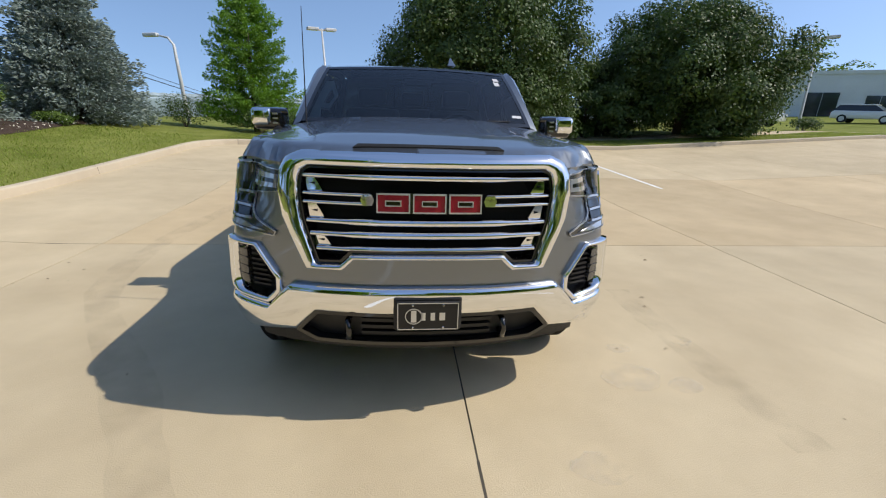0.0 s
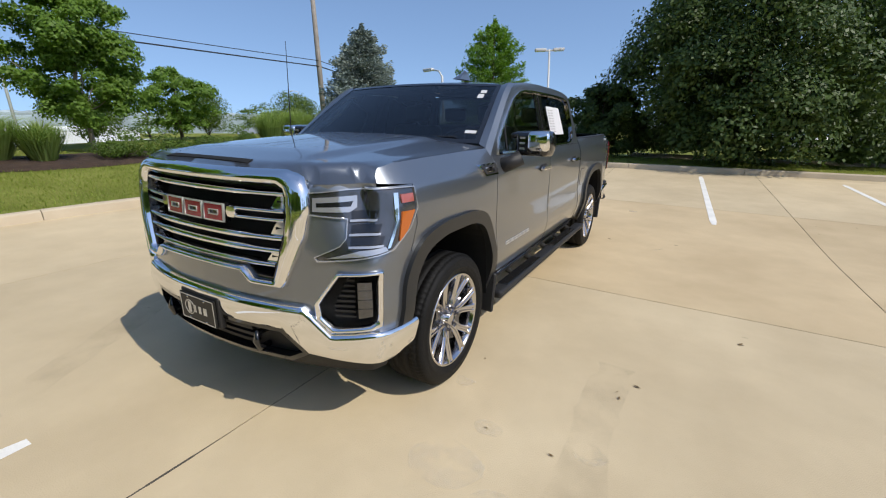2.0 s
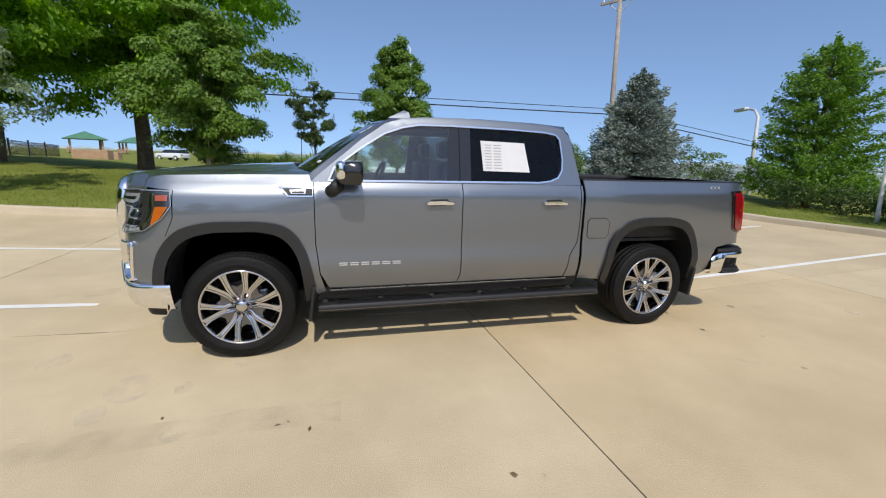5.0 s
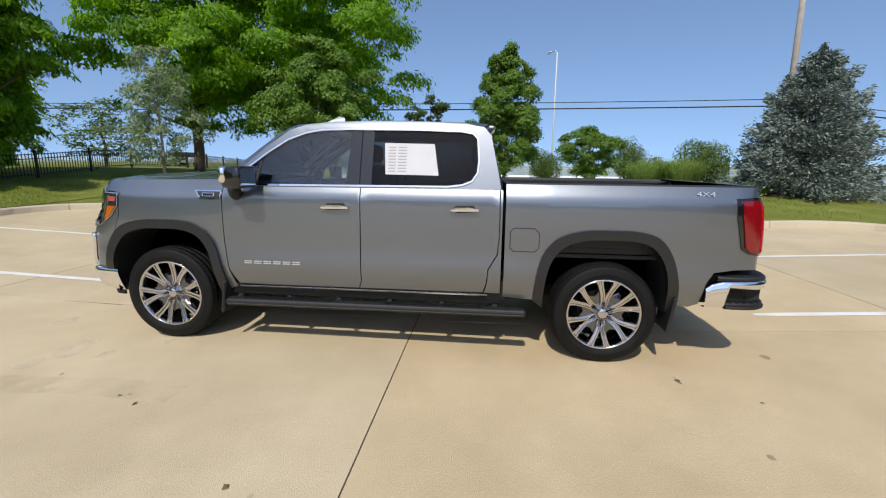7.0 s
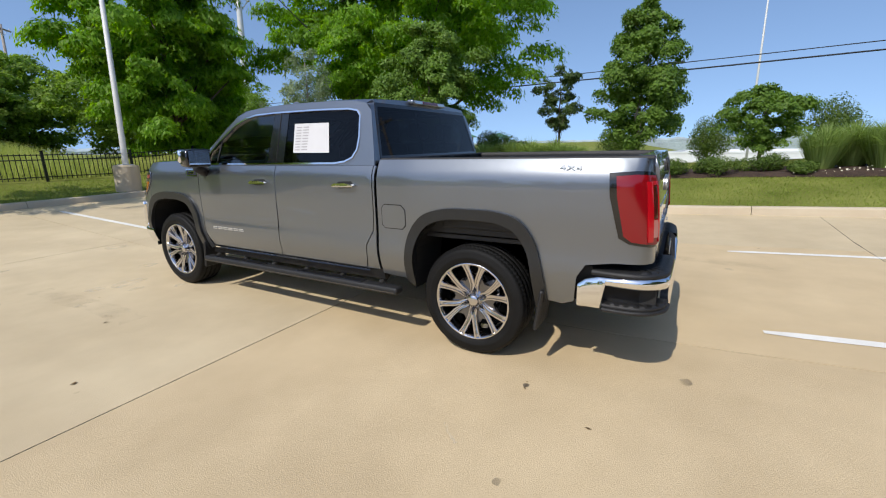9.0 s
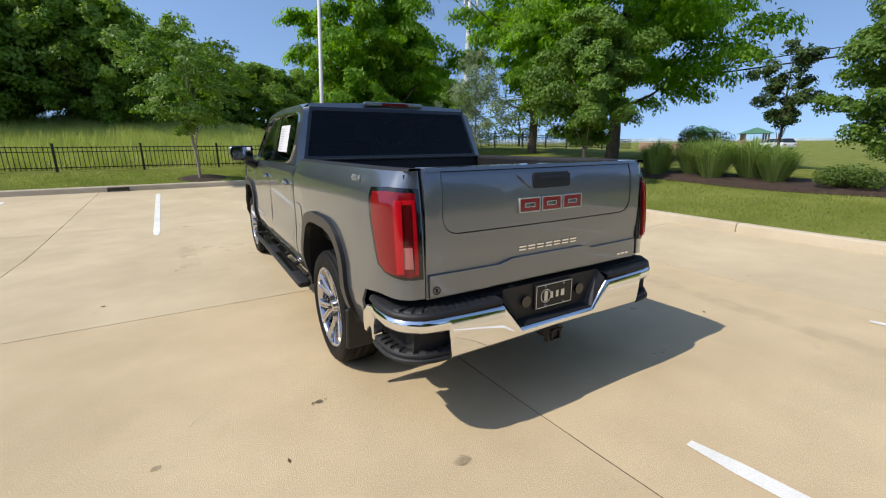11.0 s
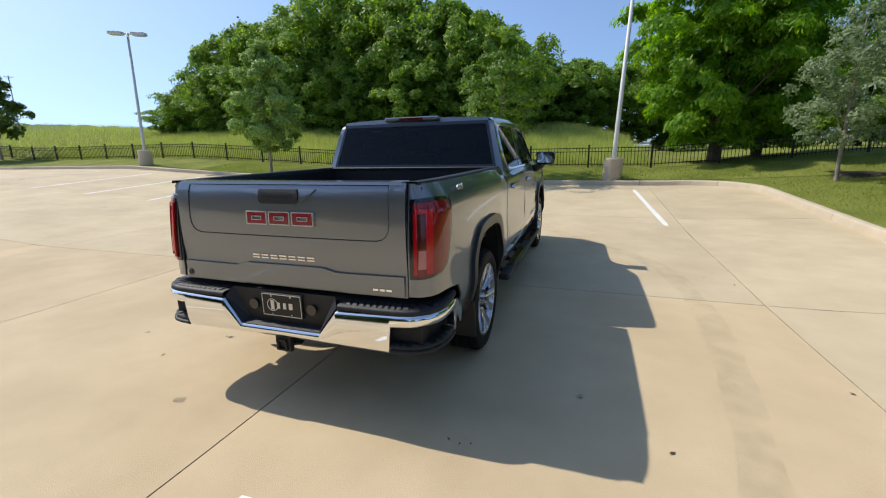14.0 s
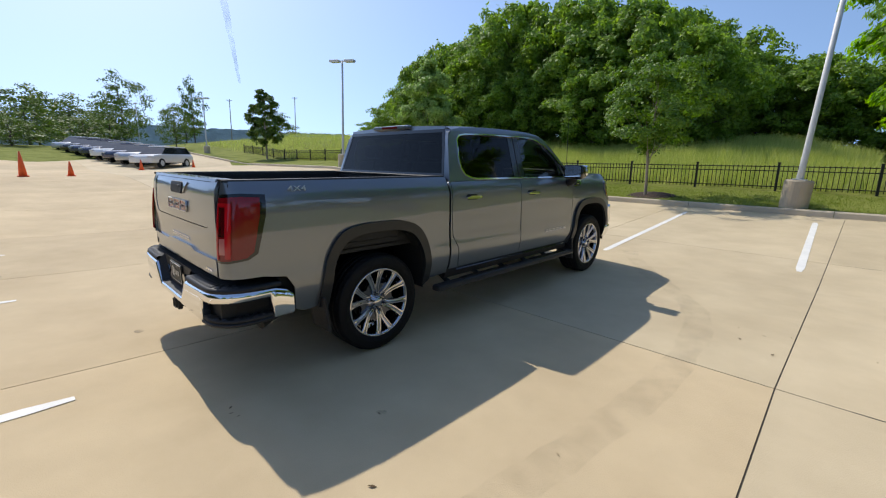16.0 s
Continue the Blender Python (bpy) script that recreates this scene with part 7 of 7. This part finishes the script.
    part("pole", bm, POLE_WOOD, ob, smooth=True)
    if arm:
        bm = bmesh.new()
        box(bm, -1.0, 1.0, -0.05, 0.05, h - 0.45, h - 0.33)
        part("crossarm", bm, POLE_WOOD, ob)
        for a in (-0.85, 0, 0.85):
            bm = bmesh.new()
            tube(bm, [(a, 0, h - 0.33), (a, 0, h - 0.16)], [0.045, 0.03], 8)
            part("insulator", bm, STEEL_GREY, ob)
        for a in (-1, 1):
            bm = bmesh.new()
            tube(bm, [(a * 0.6, 0, h - 0.42), (0, 0.1, h - 1.0)], [0.025, 0.025], 6)
            part("brace", bm, STEEL_GREY, ob)


utility_pole((-16.0, 15.8), 10.4, "weathered wooden utility pole with a crossarm")
utility_pole((-12.8, -50.3), 13.2, "weathered wooden utility pole far along the road")
utility_pole((-28, -48), 11, "distant wooden utility pole above the trees")
utility_pole((147.3, -46.8), 20.1, "distant wooden utility pole across the meadow")
utility_pole((139.6, -65.3), 22.1, "distant wooden utility pole across the meadow")


def cable(a, b, sag, r, name="overhead_cable"):
    a, b = Vector(a), Vector(b)
    bm = bmesh.new()
    tube(bm, [a.lerp(b, t) - Vector((0, 0, sag * 4 * t * (1 - t))) for t in np.linspace(0, 1, 14)], [r] * 14, 5, False)
    tagged(part(name, bm, CABLE), "thin black overhead cable between the poles", "cable", "overhead cables")


for dz, r in ((0, 0.018), (-0.28, 0.03)):
    cable((-16.1, 15.8, 4.55 + dz), (-20.5, -46, 5.6 + dz), 0.35, r)
    cable((-16.1, 15.8, 4.55 + dz), (-19, 60, 0.5 + dz), 0.3, r)
    bm = bmesh.new()
    tube(bm, [(-16.9, 4.6, 4.55 + dz), (-16.95, 3.9, 4.55 + dz)], [0.05, 0.05], 6)
    tagged(part("cable_splice", bm, CABLE), "black splice case on an overhead cable", "cable splice")

# ---- black picket fence ----
def fence(pts, h, label):
    ob = tagged(empty("fence"), label, "fence")
    post = pick = None
    for (x0, y0), (x1, y1) in zip(pts, pts[1:]):
        L = math.dist((x0, y0), (x1, y1))
        a = math.atan2(y1 - y0, x1 - x0)
        n = max(1, round(L / 2.4))
        for k in range(n):
            t0, t1 = k / n, (k + 1) / n
            p, q = (x0 + (x1 - x0) * t0, y0 + (y1 - y0) * t0), (x0 + (x1 - x0) * t1, y0 + (y1 - y0) * t1)
            zp, zq = ground_z(*p), ground_z(*q)
            if post is None:
                bm = bmesh.new()
                box(bm, -0.032, 0.032, -0.032, 0.032, -0.1, h + 0.10)
                box(bm, -0.042, 0.042, -0.042, 0.042, h + 0.10, h + 0.13)
                c = part("post", bm, FENCE_BLACK, ob)
                post = c.data
            else:
                c = new("post", post)
                c.parent = ob
            c.matrix_basis = pose(*p, zp, 0, 0, math.degrees(a))
            bm = bmesh.new()
            for z in (0.14, h - 0.14, h):
                tube(bm, [(*p, zp + z), (*q, zq + z)], [0.018, 0.018], 4, False)
            m = max(2, round(math.dist(p, q) / 0.125))
            for j in range(1, m):
                t = j / m
                px, py, pz = p[0] + (q[0] - p[0]) * t, p[1] + (q[1] - p[1]) * t, zp + (zq - zp) * t
                box(bm, px - 0.009, px + 0.009, py - 0.009, py + 0.009, pz + 0.06, pz + h + 0.04)
            tagged(part("fence_panel", bm, FENCE_BLACK, ob), kind="stuff")


fence([(44, -12.0), (10, -11.7), (-4, -11.6), (-16, -13.5), (-30, -16)], 0.78, "low black metal picket fence along the meadow")

# ---- far buildings ----
def building(name, at, size, rz, wall, label, win, roof_mat=None, cat="building", sink=0.5):
    """A box building with a parapet and separate windows; win: rows of (x, z, w, h) on its front."""
    x, y = at[:2]
    z = at[2] if len(at) > 2 else ground_z(x, y) - sink
    ob = tagged(empty(name, (x, y, z), (0, 0, rz)), label, cat)
    w, d, h = size
    bm = bmesh.new()
    box(bm, -w / 2, w / 2, 0, d, 0, h)
    part("wall", bm, wall, ob)
    bm = bmesh.new()
    for a, b, c, e in ((-w / 2 - 0.1, w / 2 + 0.1, -0.1, 0.2), (-w / 2 - 0.1, w / 2 + 0.1, d - 0.2, d + 0.1), (-w / 2 - 0.1, -w / 2 + 0.2, 0.2, d - 0.2), (w / 2 - 0.2, w / 2 + 0.1, 0.2, d - 0.2)):
        box(bm, a, b, c, e, h, h + 0.35)
    part("parapet", bm, roof_mat or wall, ob)
    for wx, wz, ww, wh in win:
        bm = bmesh.new()
        box(bm, wx - ww / 2, wx + ww / 2, -0.06, 0.1, wz, wz + wh)
        wn_ = part("window", bm, WINDOW_DARK, ob)
        bm = bmesh.new()
        for k in range(1, max(2, int(ww / 1.2))):
            xx = wx - ww / 2 + k * ww / max(2, int(ww / 1.2))
            box(bm, xx - 0.03, xx + 0.03, -0.09, -0.05, wz, wz + wh)
        box(bm, wx - ww / 2 - 0.06, wx + ww / 2 + 0.06, -0.1, -0.05, wz - 0.08, wz)
        part("frame", bm, WALL_GREY, wn_)
    return ob


building("warehouse", (48, 46), (34, 20, 5.2), -45, WALL_WHITE, "white low warehouse with dark windows beyond the trees", [(-8, 1.6, 2.4, 1.3), (-3, 1.6, 1.2, 1.3), (1, 0.2, 3, 3), (6, 1.6, 2.4, 1.3), (11, 1.6, 2.4, 1.3), (-13, 1.6, 2.4, 1.3)])
building("office_block", (-62, 34, -7.2), (26, 18, 4.6), 62, WALL_WHITE, "low white commercial building beyond the road", [(-9 + 3 * k, 1.2, 2.2, 1.7) for k in range(7)], cat="building")
building("depot", (-60, 64, -6), (40, 20, 5.2), 42, WALL_GREY, "low grey depot with a flat roof beyond the road", [(-14 + 5 * k, 1.5, 2.4, 1.4) for k in range(6)])
building("store", (-92, 20, -6), (40, 20, 5.0), 78, WALL_WHITE, "pale distant store building", [(-12 + 5 * k, 1.0, 3, 1.8) for k in range(6)])

# park shelter with a green roof
def shelter(at, rz, s, label):
    x, y = at
    ob = tagged(empty("park_shelter", (x, y, ground_z(x, y)), (0, 0, rz)), label, "shelter")
    for a in (-3.2, 0, 3.2):
        for b in (-1.8, 1.8):
            bm = bmesh.new()
            box(bm, a - 0.14, a + 0.14, b - 0.14, b + 0.14, 0, 1.9 * s)
            part("post", bm, BRICK_TAN, ob)
    bm = bmesh.new()
    h = 1.9 * s
    vs = [bm.verts.new(p) for p in ((-4, -2.6, h), (4, -2.6, h), (4, 2.6, h), (-4, 2.6, h), (-2.6, 0, h + 1.1 * s), (2.6, 0, h + 1.1 * s))]
    for q in ((0, 1, 5, 4), (1, 2, 5), (2, 3, 4, 5), (3, 0, 4), (0, 3, 2, 1)):
        bm.faces.new([vs[i] for i in q])
    part("roof", bm, ROOF_GREEN, ob)
    bm = bmesh.new()
    box(bm, -3.6, 3.6, -2.2, -2.0, 0, 0.7)
    part("low_wall", bm, BRICK_TAN, ob)


shelter((-72, -33), 25, 1.0, "park shelter with a green hipped roof on tan posts")
shelter((-92, -34), 30, 1.0, "second park shelter with a green hipped roof")
for x, y, L, rz in ((-30, -14.2, 2.6, 70), (-40, -17.5, 2.6, 70)):
    bm = bmesh.new()
    box(bm, -L / 2, L / 2, -0.25, 0.25, -0.3, 0.62)
    bevel(bm, 0.03, 1)
    o = part("stone_wall", bm, BRICK_TAN)
    o.matrix_basis = pose(x, y, ground_z(x, y), 0, 0, rz)
    tagged(o, "low tan stone sign wall on the park lawn", "wall")

# ---- far parked cars and cones ----
CAR_GLASS = mat("car_glass", (0.02, 0.025, 0.03), rough=0.08, spec=0.8)


def car(at, rz, paint, label, suv=True):
    x, y = at
    z = lot_z(x, y) if x > 0 and y > SOUTH and y < NORTH + 0.08 * x else ground_z(x, y)
    ob = tagged(empty("parked_car", (x, y, z), (0, 0, rz)), label, "car", "cars parked in the distance")
    bm = bmesh.new()
    prof = [(-2.3, 0.35), (-2.3, 0.75), (-2.1, 0.92), (-1.2, 1.0), (2.1, 1.02), (2.3, 0.85), (2.3, 0.35)]
    l = [[bm.verts.new((a, sx * 0.92, b)) for a, b in prof] for sx in (-1, 1)]
    bm.faces.new(l[0])
    bm.faces.new(l[1][::-1])
    for i in range(len(prof)):
        j = (i + 1) % len(prof)
        bm.faces.new((l[0][i], l[1][i], l[1][j], l[0][j]))
    bmesh.ops.recalc_face_normals(bm, faces=bm.faces)
    bevel(bm, 0.07, 2)
    part("body", bm, paint, ob, smooth=True)
    e = 2.15 if suv else 1.5
    for nm, m, g, z1 in (("cabin_glass", CAR_GLASS, 0.0, 1.48), ("roof", paint, 0.12, 1.56)):
        bm = bmesh.new()
        if nm == "roof":
            box(bm, -0.55, e - 0.35, -0.68, 0.68, 1.47, 1.56)
            bevel(bm, 0.04, 2)
        else:
            vs = [bm.verts.new(p) for p in ((-1.25, -0.85, 1.0), (e, -0.85, 1.0), (e, 0.85, 1.0), (-1.25, 0.85, 1.0), (-0.55, -0.68, z1), (e - 0.3, -0.68, z1), (e - 0.3, 0.68, z1), (-0.55, 0.68, z1))]
            for q in ((0, 1, 5, 4), (1, 2, 6, 5), (2, 3, 7, 6), (3, 0, 4, 7), (4, 5, 6, 7)):
                bm.faces.new([vs[i] for i in q])
        part(nm, bm, m, ob)
    for a in (-1.4, 1.4):
        for sx in (-1, 1):
            bm = bmesh.new()
            bmesh.ops.create_cone(bm, segments=20, radius1=0.34, radius2=0.34, depth=0.22, cap_ends=True, matrix=Matrix.Translation((a, sx * 0.84, 0.34)) @ Matrix.Rotation(math.pi / 2, 4, "X"))
            t = part("tyre", bm, RUBBER_FAR, ob)
            bm = bmesh.new()
            bmesh.ops.create_cone(bm, segments=16, radius1=0.21, radius2=0.19, depth=0.02, cap_ends=True, matrix=Matrix.Translation((a, sx * 0.955, 0.34)) @ Matrix.Rotation(math.pi / 2, 4, "X"))
            part("rim", bm, STEEL_GREY, t)
    for a, mm in ((-2.31, "headlight"), (2.27, "tail_light")):
        for sx in (-0.7, 0.7):
            bm = bmesh.new()
            box(bm, a - 0.03, a + 0.06, sx - 0.17, sx + 0.17, 0.72, 0.84)
            part(mm, bm, LAMP_FAR if mm == "headlight" else RED_FAR, ob)


RUBBER_FAR = mat("car_tyre", (0.015, 0.015, 0.015), rough=0.8)
LAMP_FAR = mat("car_headlight", (0.6, 0.6, 0.6), rough=0.2)
RED_FAR = mat("car_tail_light", (0.35, 0.01, 0.01), rough=0.2)
CAR_WHITE = mat("white_car_paint", (0.75, 0.75, 0.74), rough=0.25, coat=1.0)
CAR_SILVER = mat("silver_car_paint", (0.45, 0.46, 0.48), rough=0.28, metal=0.6, coat=1.0)
CAR_BLUE = mat("dark_blue_car_paint", (0.02, 0.03, 0.08), rough=0.25, coat=1.0)
CAR_BLACK = mat("black_car_paint", (0.012, 0.012, 0.013), rough=0.22, coat=1.0)
for i, (p, l) in enumerate(((CAR_WHITE, "white SUV"), (CAR_SILVER, "silver SUV"), (CAR_BLUE, "dark blue SUV"), (CAR_WHITE, "white car"), (CAR_BLUE, "dark blue car"), (CAR_BLUE, "dark blue SUV"), (CAR_BLACK, "black SUV"), (CAR_SILVER, "silver car"))):
    car((34.9 + 2.73 * i, -2.5 + 0.43 * i), -48, p, l + " parked in a row far down the lot")
for i, (x, y, p, l) in enumerate(((9.0, 25, CAR_BLACK, "black car"), (13.5, 25.5, CAR_WHITE, "white car"), (6, 25, CAR_WHITE, "white car"), (40, 32, CAR_WHITE, "white pickup"), (23.5, 26, CAR_WHITE, "white car"))):
    car((x, y), 100 + 5 * i, p, l + " parked beyond the pear trees")
for i, (x, y, p, l) in enumerate(((-66, -20, CAR_WHITE, "white SUV"), (-42, -32, CAR_WHITE, "white pickup"))):
    car((x, y), 60, p, l + " on the distant park road")


def cone(at, label):
    x, y = at
    ob = tagged(empty("traffic_cone", (x, y, lot_z(x, y) + 0.002)), label, "traffic cone", "traffic cones on the lot")
    bm = bmesh.new()
    tube(bm, [(0, 0, 0.03), (0, 0, 0.4), (0, 0, 0.7)], [0.13, 0.08, 0.025], 14)
    c = part("cone_body", bm, CONE_ORANGE, ob, smooth=True)
    bm = bmesh.new()
    box(bm, -0.17, 0.17, -0.17, 0.17, 0.0, 0.035)
    part("cone_foot", bm, CONE_ORANGE, ob)
    return ob


cn = cone((31.2, -0.4), "orange plastic traffic cone on the concrete")
for x, y, k in ((21.6, 5.5, 1.5), (22.3, 3.9, 0.95), (33.6, -4.2, 0.8)):
    c = copy_thing(cn, pose(x, y, lot_z(x, y) + 0.002))
    c.scale = (min(k, 1.1), min(k, 1.1), k)

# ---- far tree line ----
# pale blue-grey instead of leaf green: distance haze is painted into the colour
HAZE = mat("haze_tinted_woods", (0.34, 0.40, 0.41), rough=1.0, spec=0.0, scale=0.08, vary=0.35)


def treeline(r, hmin, hmax, a0, a1, seed, base=0.0):
    """A band of far-off woods on the horizon with an uneven top, in a haze-paled colour."""
    v, f = [], []
    angs = np.arange(a0, a1, 0.25)
    for i, a in enumerate(angs):
        t = radians(a)
        x, y = r * math.cos(t), r * math.sin(t)
        g = noise.noise((a * 0.11, seed, 0)) * 0.5 + 0.5
        q = noise.noise((a * 0.9, seed, 4)) * 0.5 + noise.noise((a * 2.3, seed, 8)) * 0.35
        top = base + hmin + (hmax - hmin) * (0.65 * g + 0.35 * (q + 0.5)) + 0.0487 * x * (1 if x > 0 else 0.12)
        v += [(x, y, -60), (x, y, top * 0.6), (x * 1.01, y * 1.01, top)]
    n = len(angs)
    f = [(3 * i + k, 3 * i + 3 + k, 3 * i + 4 + k, 3 * i + 1 + k) for i in range(n - 1) for k in (0, 1)]
    tagged(quick("backdrop", v, f, HAZE, smooth=False), "distant tree line on the horizon, coloured pale for haze", "backdrop", kind="structure")


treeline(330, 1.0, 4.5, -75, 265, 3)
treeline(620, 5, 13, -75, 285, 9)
for i, (x, y, h, r) in enumerate(((80.2, -7.4, 11.4, 3.9), (88, -19.5, 9.4, 1.9), (54.6, -8.25, 4.2, 1.4), (86, 3.4, 7.5, 4), (95, 2, 7.5, 3.5), (104, 8, 8, 4.5), (112, -4, 7.5, 4.5), (120, 14, 9, 5), (76, -0.7, 6.0, 3.4), (66, -1.0, 3.4, 2.8), (58, 5.5, 2.6, 2.0), (72, -4.5, 4.5, 2.6), (91, -8, 7.0, 3.5), (140, -60, 9, 5), (150, -34, 10, 5), (-40, 30, 4, 2.6), (-48, 22, 4, 2.8), (-30, -30, 4.5, 2.6), (-36, 42, 5, 3), (60, 60, 8, 5), (80, 40, 8, 5), (36, 44, 5, 3))):
    if i == 0:
        ft = tree("field_tree", (x, y), h, r, 1.2, LEAF_SHRUB, BARK, 0.16, 3500, "oval", (0.34, 0.24), 36, "tree standing alone in the far field", 71, clump_r=0.34)
        tagged(ft, group="far field trees")
    else:
        c = copy_thing(ft, pose(x, y, ground_z(x, y) - 0.2, 0, 0, 67 * i))
        c.scale = (r / 3.2, r / 3.2, h / 9)


# ---- a fading vapour trail high in the east ----
def vapour_mat():
    m = bpy.data.materials.new("vapour")
    m.use_nodes = True
    nt = m.node_tree
    b = nt.nodes["Principled BSDF"]
    b.inputs["Base Color"].default_value, b.inputs["Roughness"].default_value = (0.95, 0.95, 0.95, 1), 1.0
    geo, n, r = nt.nodes.new("ShaderNodeNewGeometry"), nt.nodes.new("ShaderNodeTexNoise"), nt.nodes.new("ShaderNodeMapRange")
    n.inputs["Scale"].default_value, n.inputs["Detail"].default_value = 0.02, 5
    r.inputs["From Min"].default_value, r.inputs["From Max"].default_value, r.inputs["To Max"].default_value = 0.25, 0.75, 0.55
    nt.links.new(geo.outputs["Position"], n.inputs["Vector"])
    nt.links.new(n.outputs[0], r.inputs["Value"])
    nt.links.new(r.outputs[0], b.inputs["Alpha"])
    return m


trail = spline([(2540, -866, 960), (2531, -893, 813), (2523, -914, 623), (2515, -937, 400)], 8)
v = []
for i, p in enumerate(trail):
    w = 26 * (1 - 0.75 * i / (len(trail) - 1))
    v += [tuple(p + Vector((0.32 * w, 0.95 * w, 0))), tuple(p - Vector((0.32 * w, 0.95 * w, 0)))]
tagged(quick("vapour_trail", v, [(2 * i, 2 * i + 1, 2 * i + 3, 2 * i + 2) for i in range(len(trail) - 1)], vapour_mat()), "fading white vapour trail across the sky", "backdrop", kind="structure")

# ---- marks and litter on the concrete ----
def smudge_mat(name, color, most):
    """A thin film over the concrete, broken up by noise."""
    m = bpy.data.materials.new(name)
    m.use_nodes = True
    nt = m.node_tree
    b = nt.nodes["Principled BSDF"]
    b.inputs["Base Color"].default_value, b.inputs["Roughness"].default_value = (*color, 1), 0.9
    geo, n, r = nt.nodes.new("ShaderNodeNewGeometry"), nt.nodes.new("ShaderNodeTexNoise"), nt.nodes.new("ShaderNodeMapRange")
    n.inputs["Scale"].default_value, n.inputs["Detail"].default_value = 5, 6
    r.inputs["From Min"].default_value, r.inputs["From Max"].default_value, r.inputs["To Max"].default_value = 0.38, 0.68, most
    nt.links.new(geo.outputs["Position"], n.inputs["Vector"])
    nt.links.new(n.outputs[0], r.inputs["Value"])
    nt.links.new(r.outputs[0], b.inputs["Alpha"])
    return m


MARK, PALE_MARK, OIL = smudge_mat("tyre_mark", (0.16, 0.13, 0.10), 0.11), smudge_mat("pale_smudge", (0.70, 0.63, 0.50), 0.3), smudge_mat("oil_spot", (0.05, 0.045, 0.04), 0.75)


def ribbon(name, pts, w, material, label, dz=0.004):
    """A flat mark that follows the concrete along a line."""
    ps = spline([(a, b) for a, b in pts], 8)
    v = []
    for i, q in enumerate(ps):
        d = (ps[min(i + 1, len(ps) - 1)] - ps[max(i - 1, 0)]).normalized()
        h = w / 2 * (0.75 + 0.25 * noise.noise((i * 0.7, w, 0)))
        for k in (-1, 1):
            x, y = q.x - d.y * h * k, q.y + d.x * h * k
            v.append((x, y, lot_z(x, y) + dz))
    return quick(name, v, [(2 * i, 2 * i + 2, 2 * i + 3, 2 * i + 1) for i in range(len(ps) - 1)], material, pavement, label)


ribbon("tyre_mark", ((-0.9, -1.9), (-1.6, -0.72), (-2.65, 0.75), (-2.9, 2.2), (-2.84, 3.5), (-2.69, 4.6), (-2.4, 6.2)), 0.32, MARK, "faint curved tyre mark")


def spot(at, r, material, label, name="stain"):
    x, y = at
    n = 14
    v = [(x, y, lot_z(x, y) + 0.004)]
    for k in range(n):
        a = 2 * math.pi * k / n
        rr = r * (1 + 0.45 * noise.noise((x * 3 + math.cos(a), y * 3 + math.sin(a), 2)))
        px, py = x + rr * 1.3 * math.cos(a), y + rr * math.sin(a)
        v.append((px, py, lot_z(px, py) + 0.004))
    quick(name, v, [(0, 1 + k, 1 + (k + 1) % n) for k in range(n)], material, pavement, label)


for x, y, r in ((0.55, -2.75, 0.12), (1.9, -2.6, 0.05), (1.32, -0.64, 0.15), (1.40, -0.32, 0.06), (1.09, 0.0, 0.05), (1.92, -0.23, 0.07), (0.8, -1.33, 0.10), (1.62, -0.75, 0.08), (-2.2, 5.6, 0.05), (1.3, 6.3, 0.06)):
    spot((x, y), r, PALE_MARK, "pale smudge on concrete")
for x, y, r in ((0.775, 5.165, 0.04), (-1.78, 4.32, 0.028), (1.25, 4.255, 0.02), (2.66, 1.53, 0.016), (2.70, 1.68, 0.014), (2.1, 4.4, 0.02)):
    spot((x, y), r, OIL, "small dark oil spot")
ribbon("tyre_mark", ((1.95, -1.3), (1.92, -0.6), (1.88, 0.1), (1.9, 0.7)), 0.30, MARK, "faint grey stain along the slab")
ribbon("scratch", ((1.96, 4.11), (1.90, 4.03), (1.83, 3.97)), 0.022, PALE_MARK, "pale scratch in the concrete")
rng = np.random.default_rng(77)
LITTER = leaf_mat("dry_leaf", (0.05, 0.03, 0.015), (0.22, 0.14, 0.06), 0.1)
spots = [(-1.78, 4.34), (1.09, 0.31), (1.75, -0.335), (1.97, 0.33), (2.66, 1.53), (-1.755, -0.49), (1.21, 4.25), (1.29, 4.26), (-1.08, 5.0), (-1.15, 5.02), (-1.21, 5.0), (-2.26, 4.74), (-2.78, 3.86), (-3.42, 1.46), (-3.30, 1.03), (-3.47, 3.77), (-3.15, 1.26), (-3.09, 0.97), (2.33, -1.09), (1.95, 0.39), (1.52, 4.70)]
spots += [(float(a), float(b)) for a, b in zip(rng.uniform(-5.5, 7, 26), rng.uniform(-7, 10, 26))]
P = np.array([(a, b, lot_z(a, b) + 0.008) for a, b in spots])
a_ = rng.uniform(0, 6.28, len(P))
u_, w_ = np.stack([np.cos(a_), np.sin(a_), 0 * a_ + 0.12], 1), np.stack([-np.sin(a_), np.cos(a_), 0 * a_ + 0.05], 1)
L_ = rng.uniform(0.010, 0.026, len(P))[:, None]
tagged(fast_mesh("leaf_litter", np.stack([P - u_ * L_, P + w_ * L_ * 0.4, P + u_ * L_, P - w_ * L_ * 0.4], 1).reshape(-1, 3), 4, LITTER), "small dry leaves and specks scattered over concrete", "leaf litter", kind="stuff")
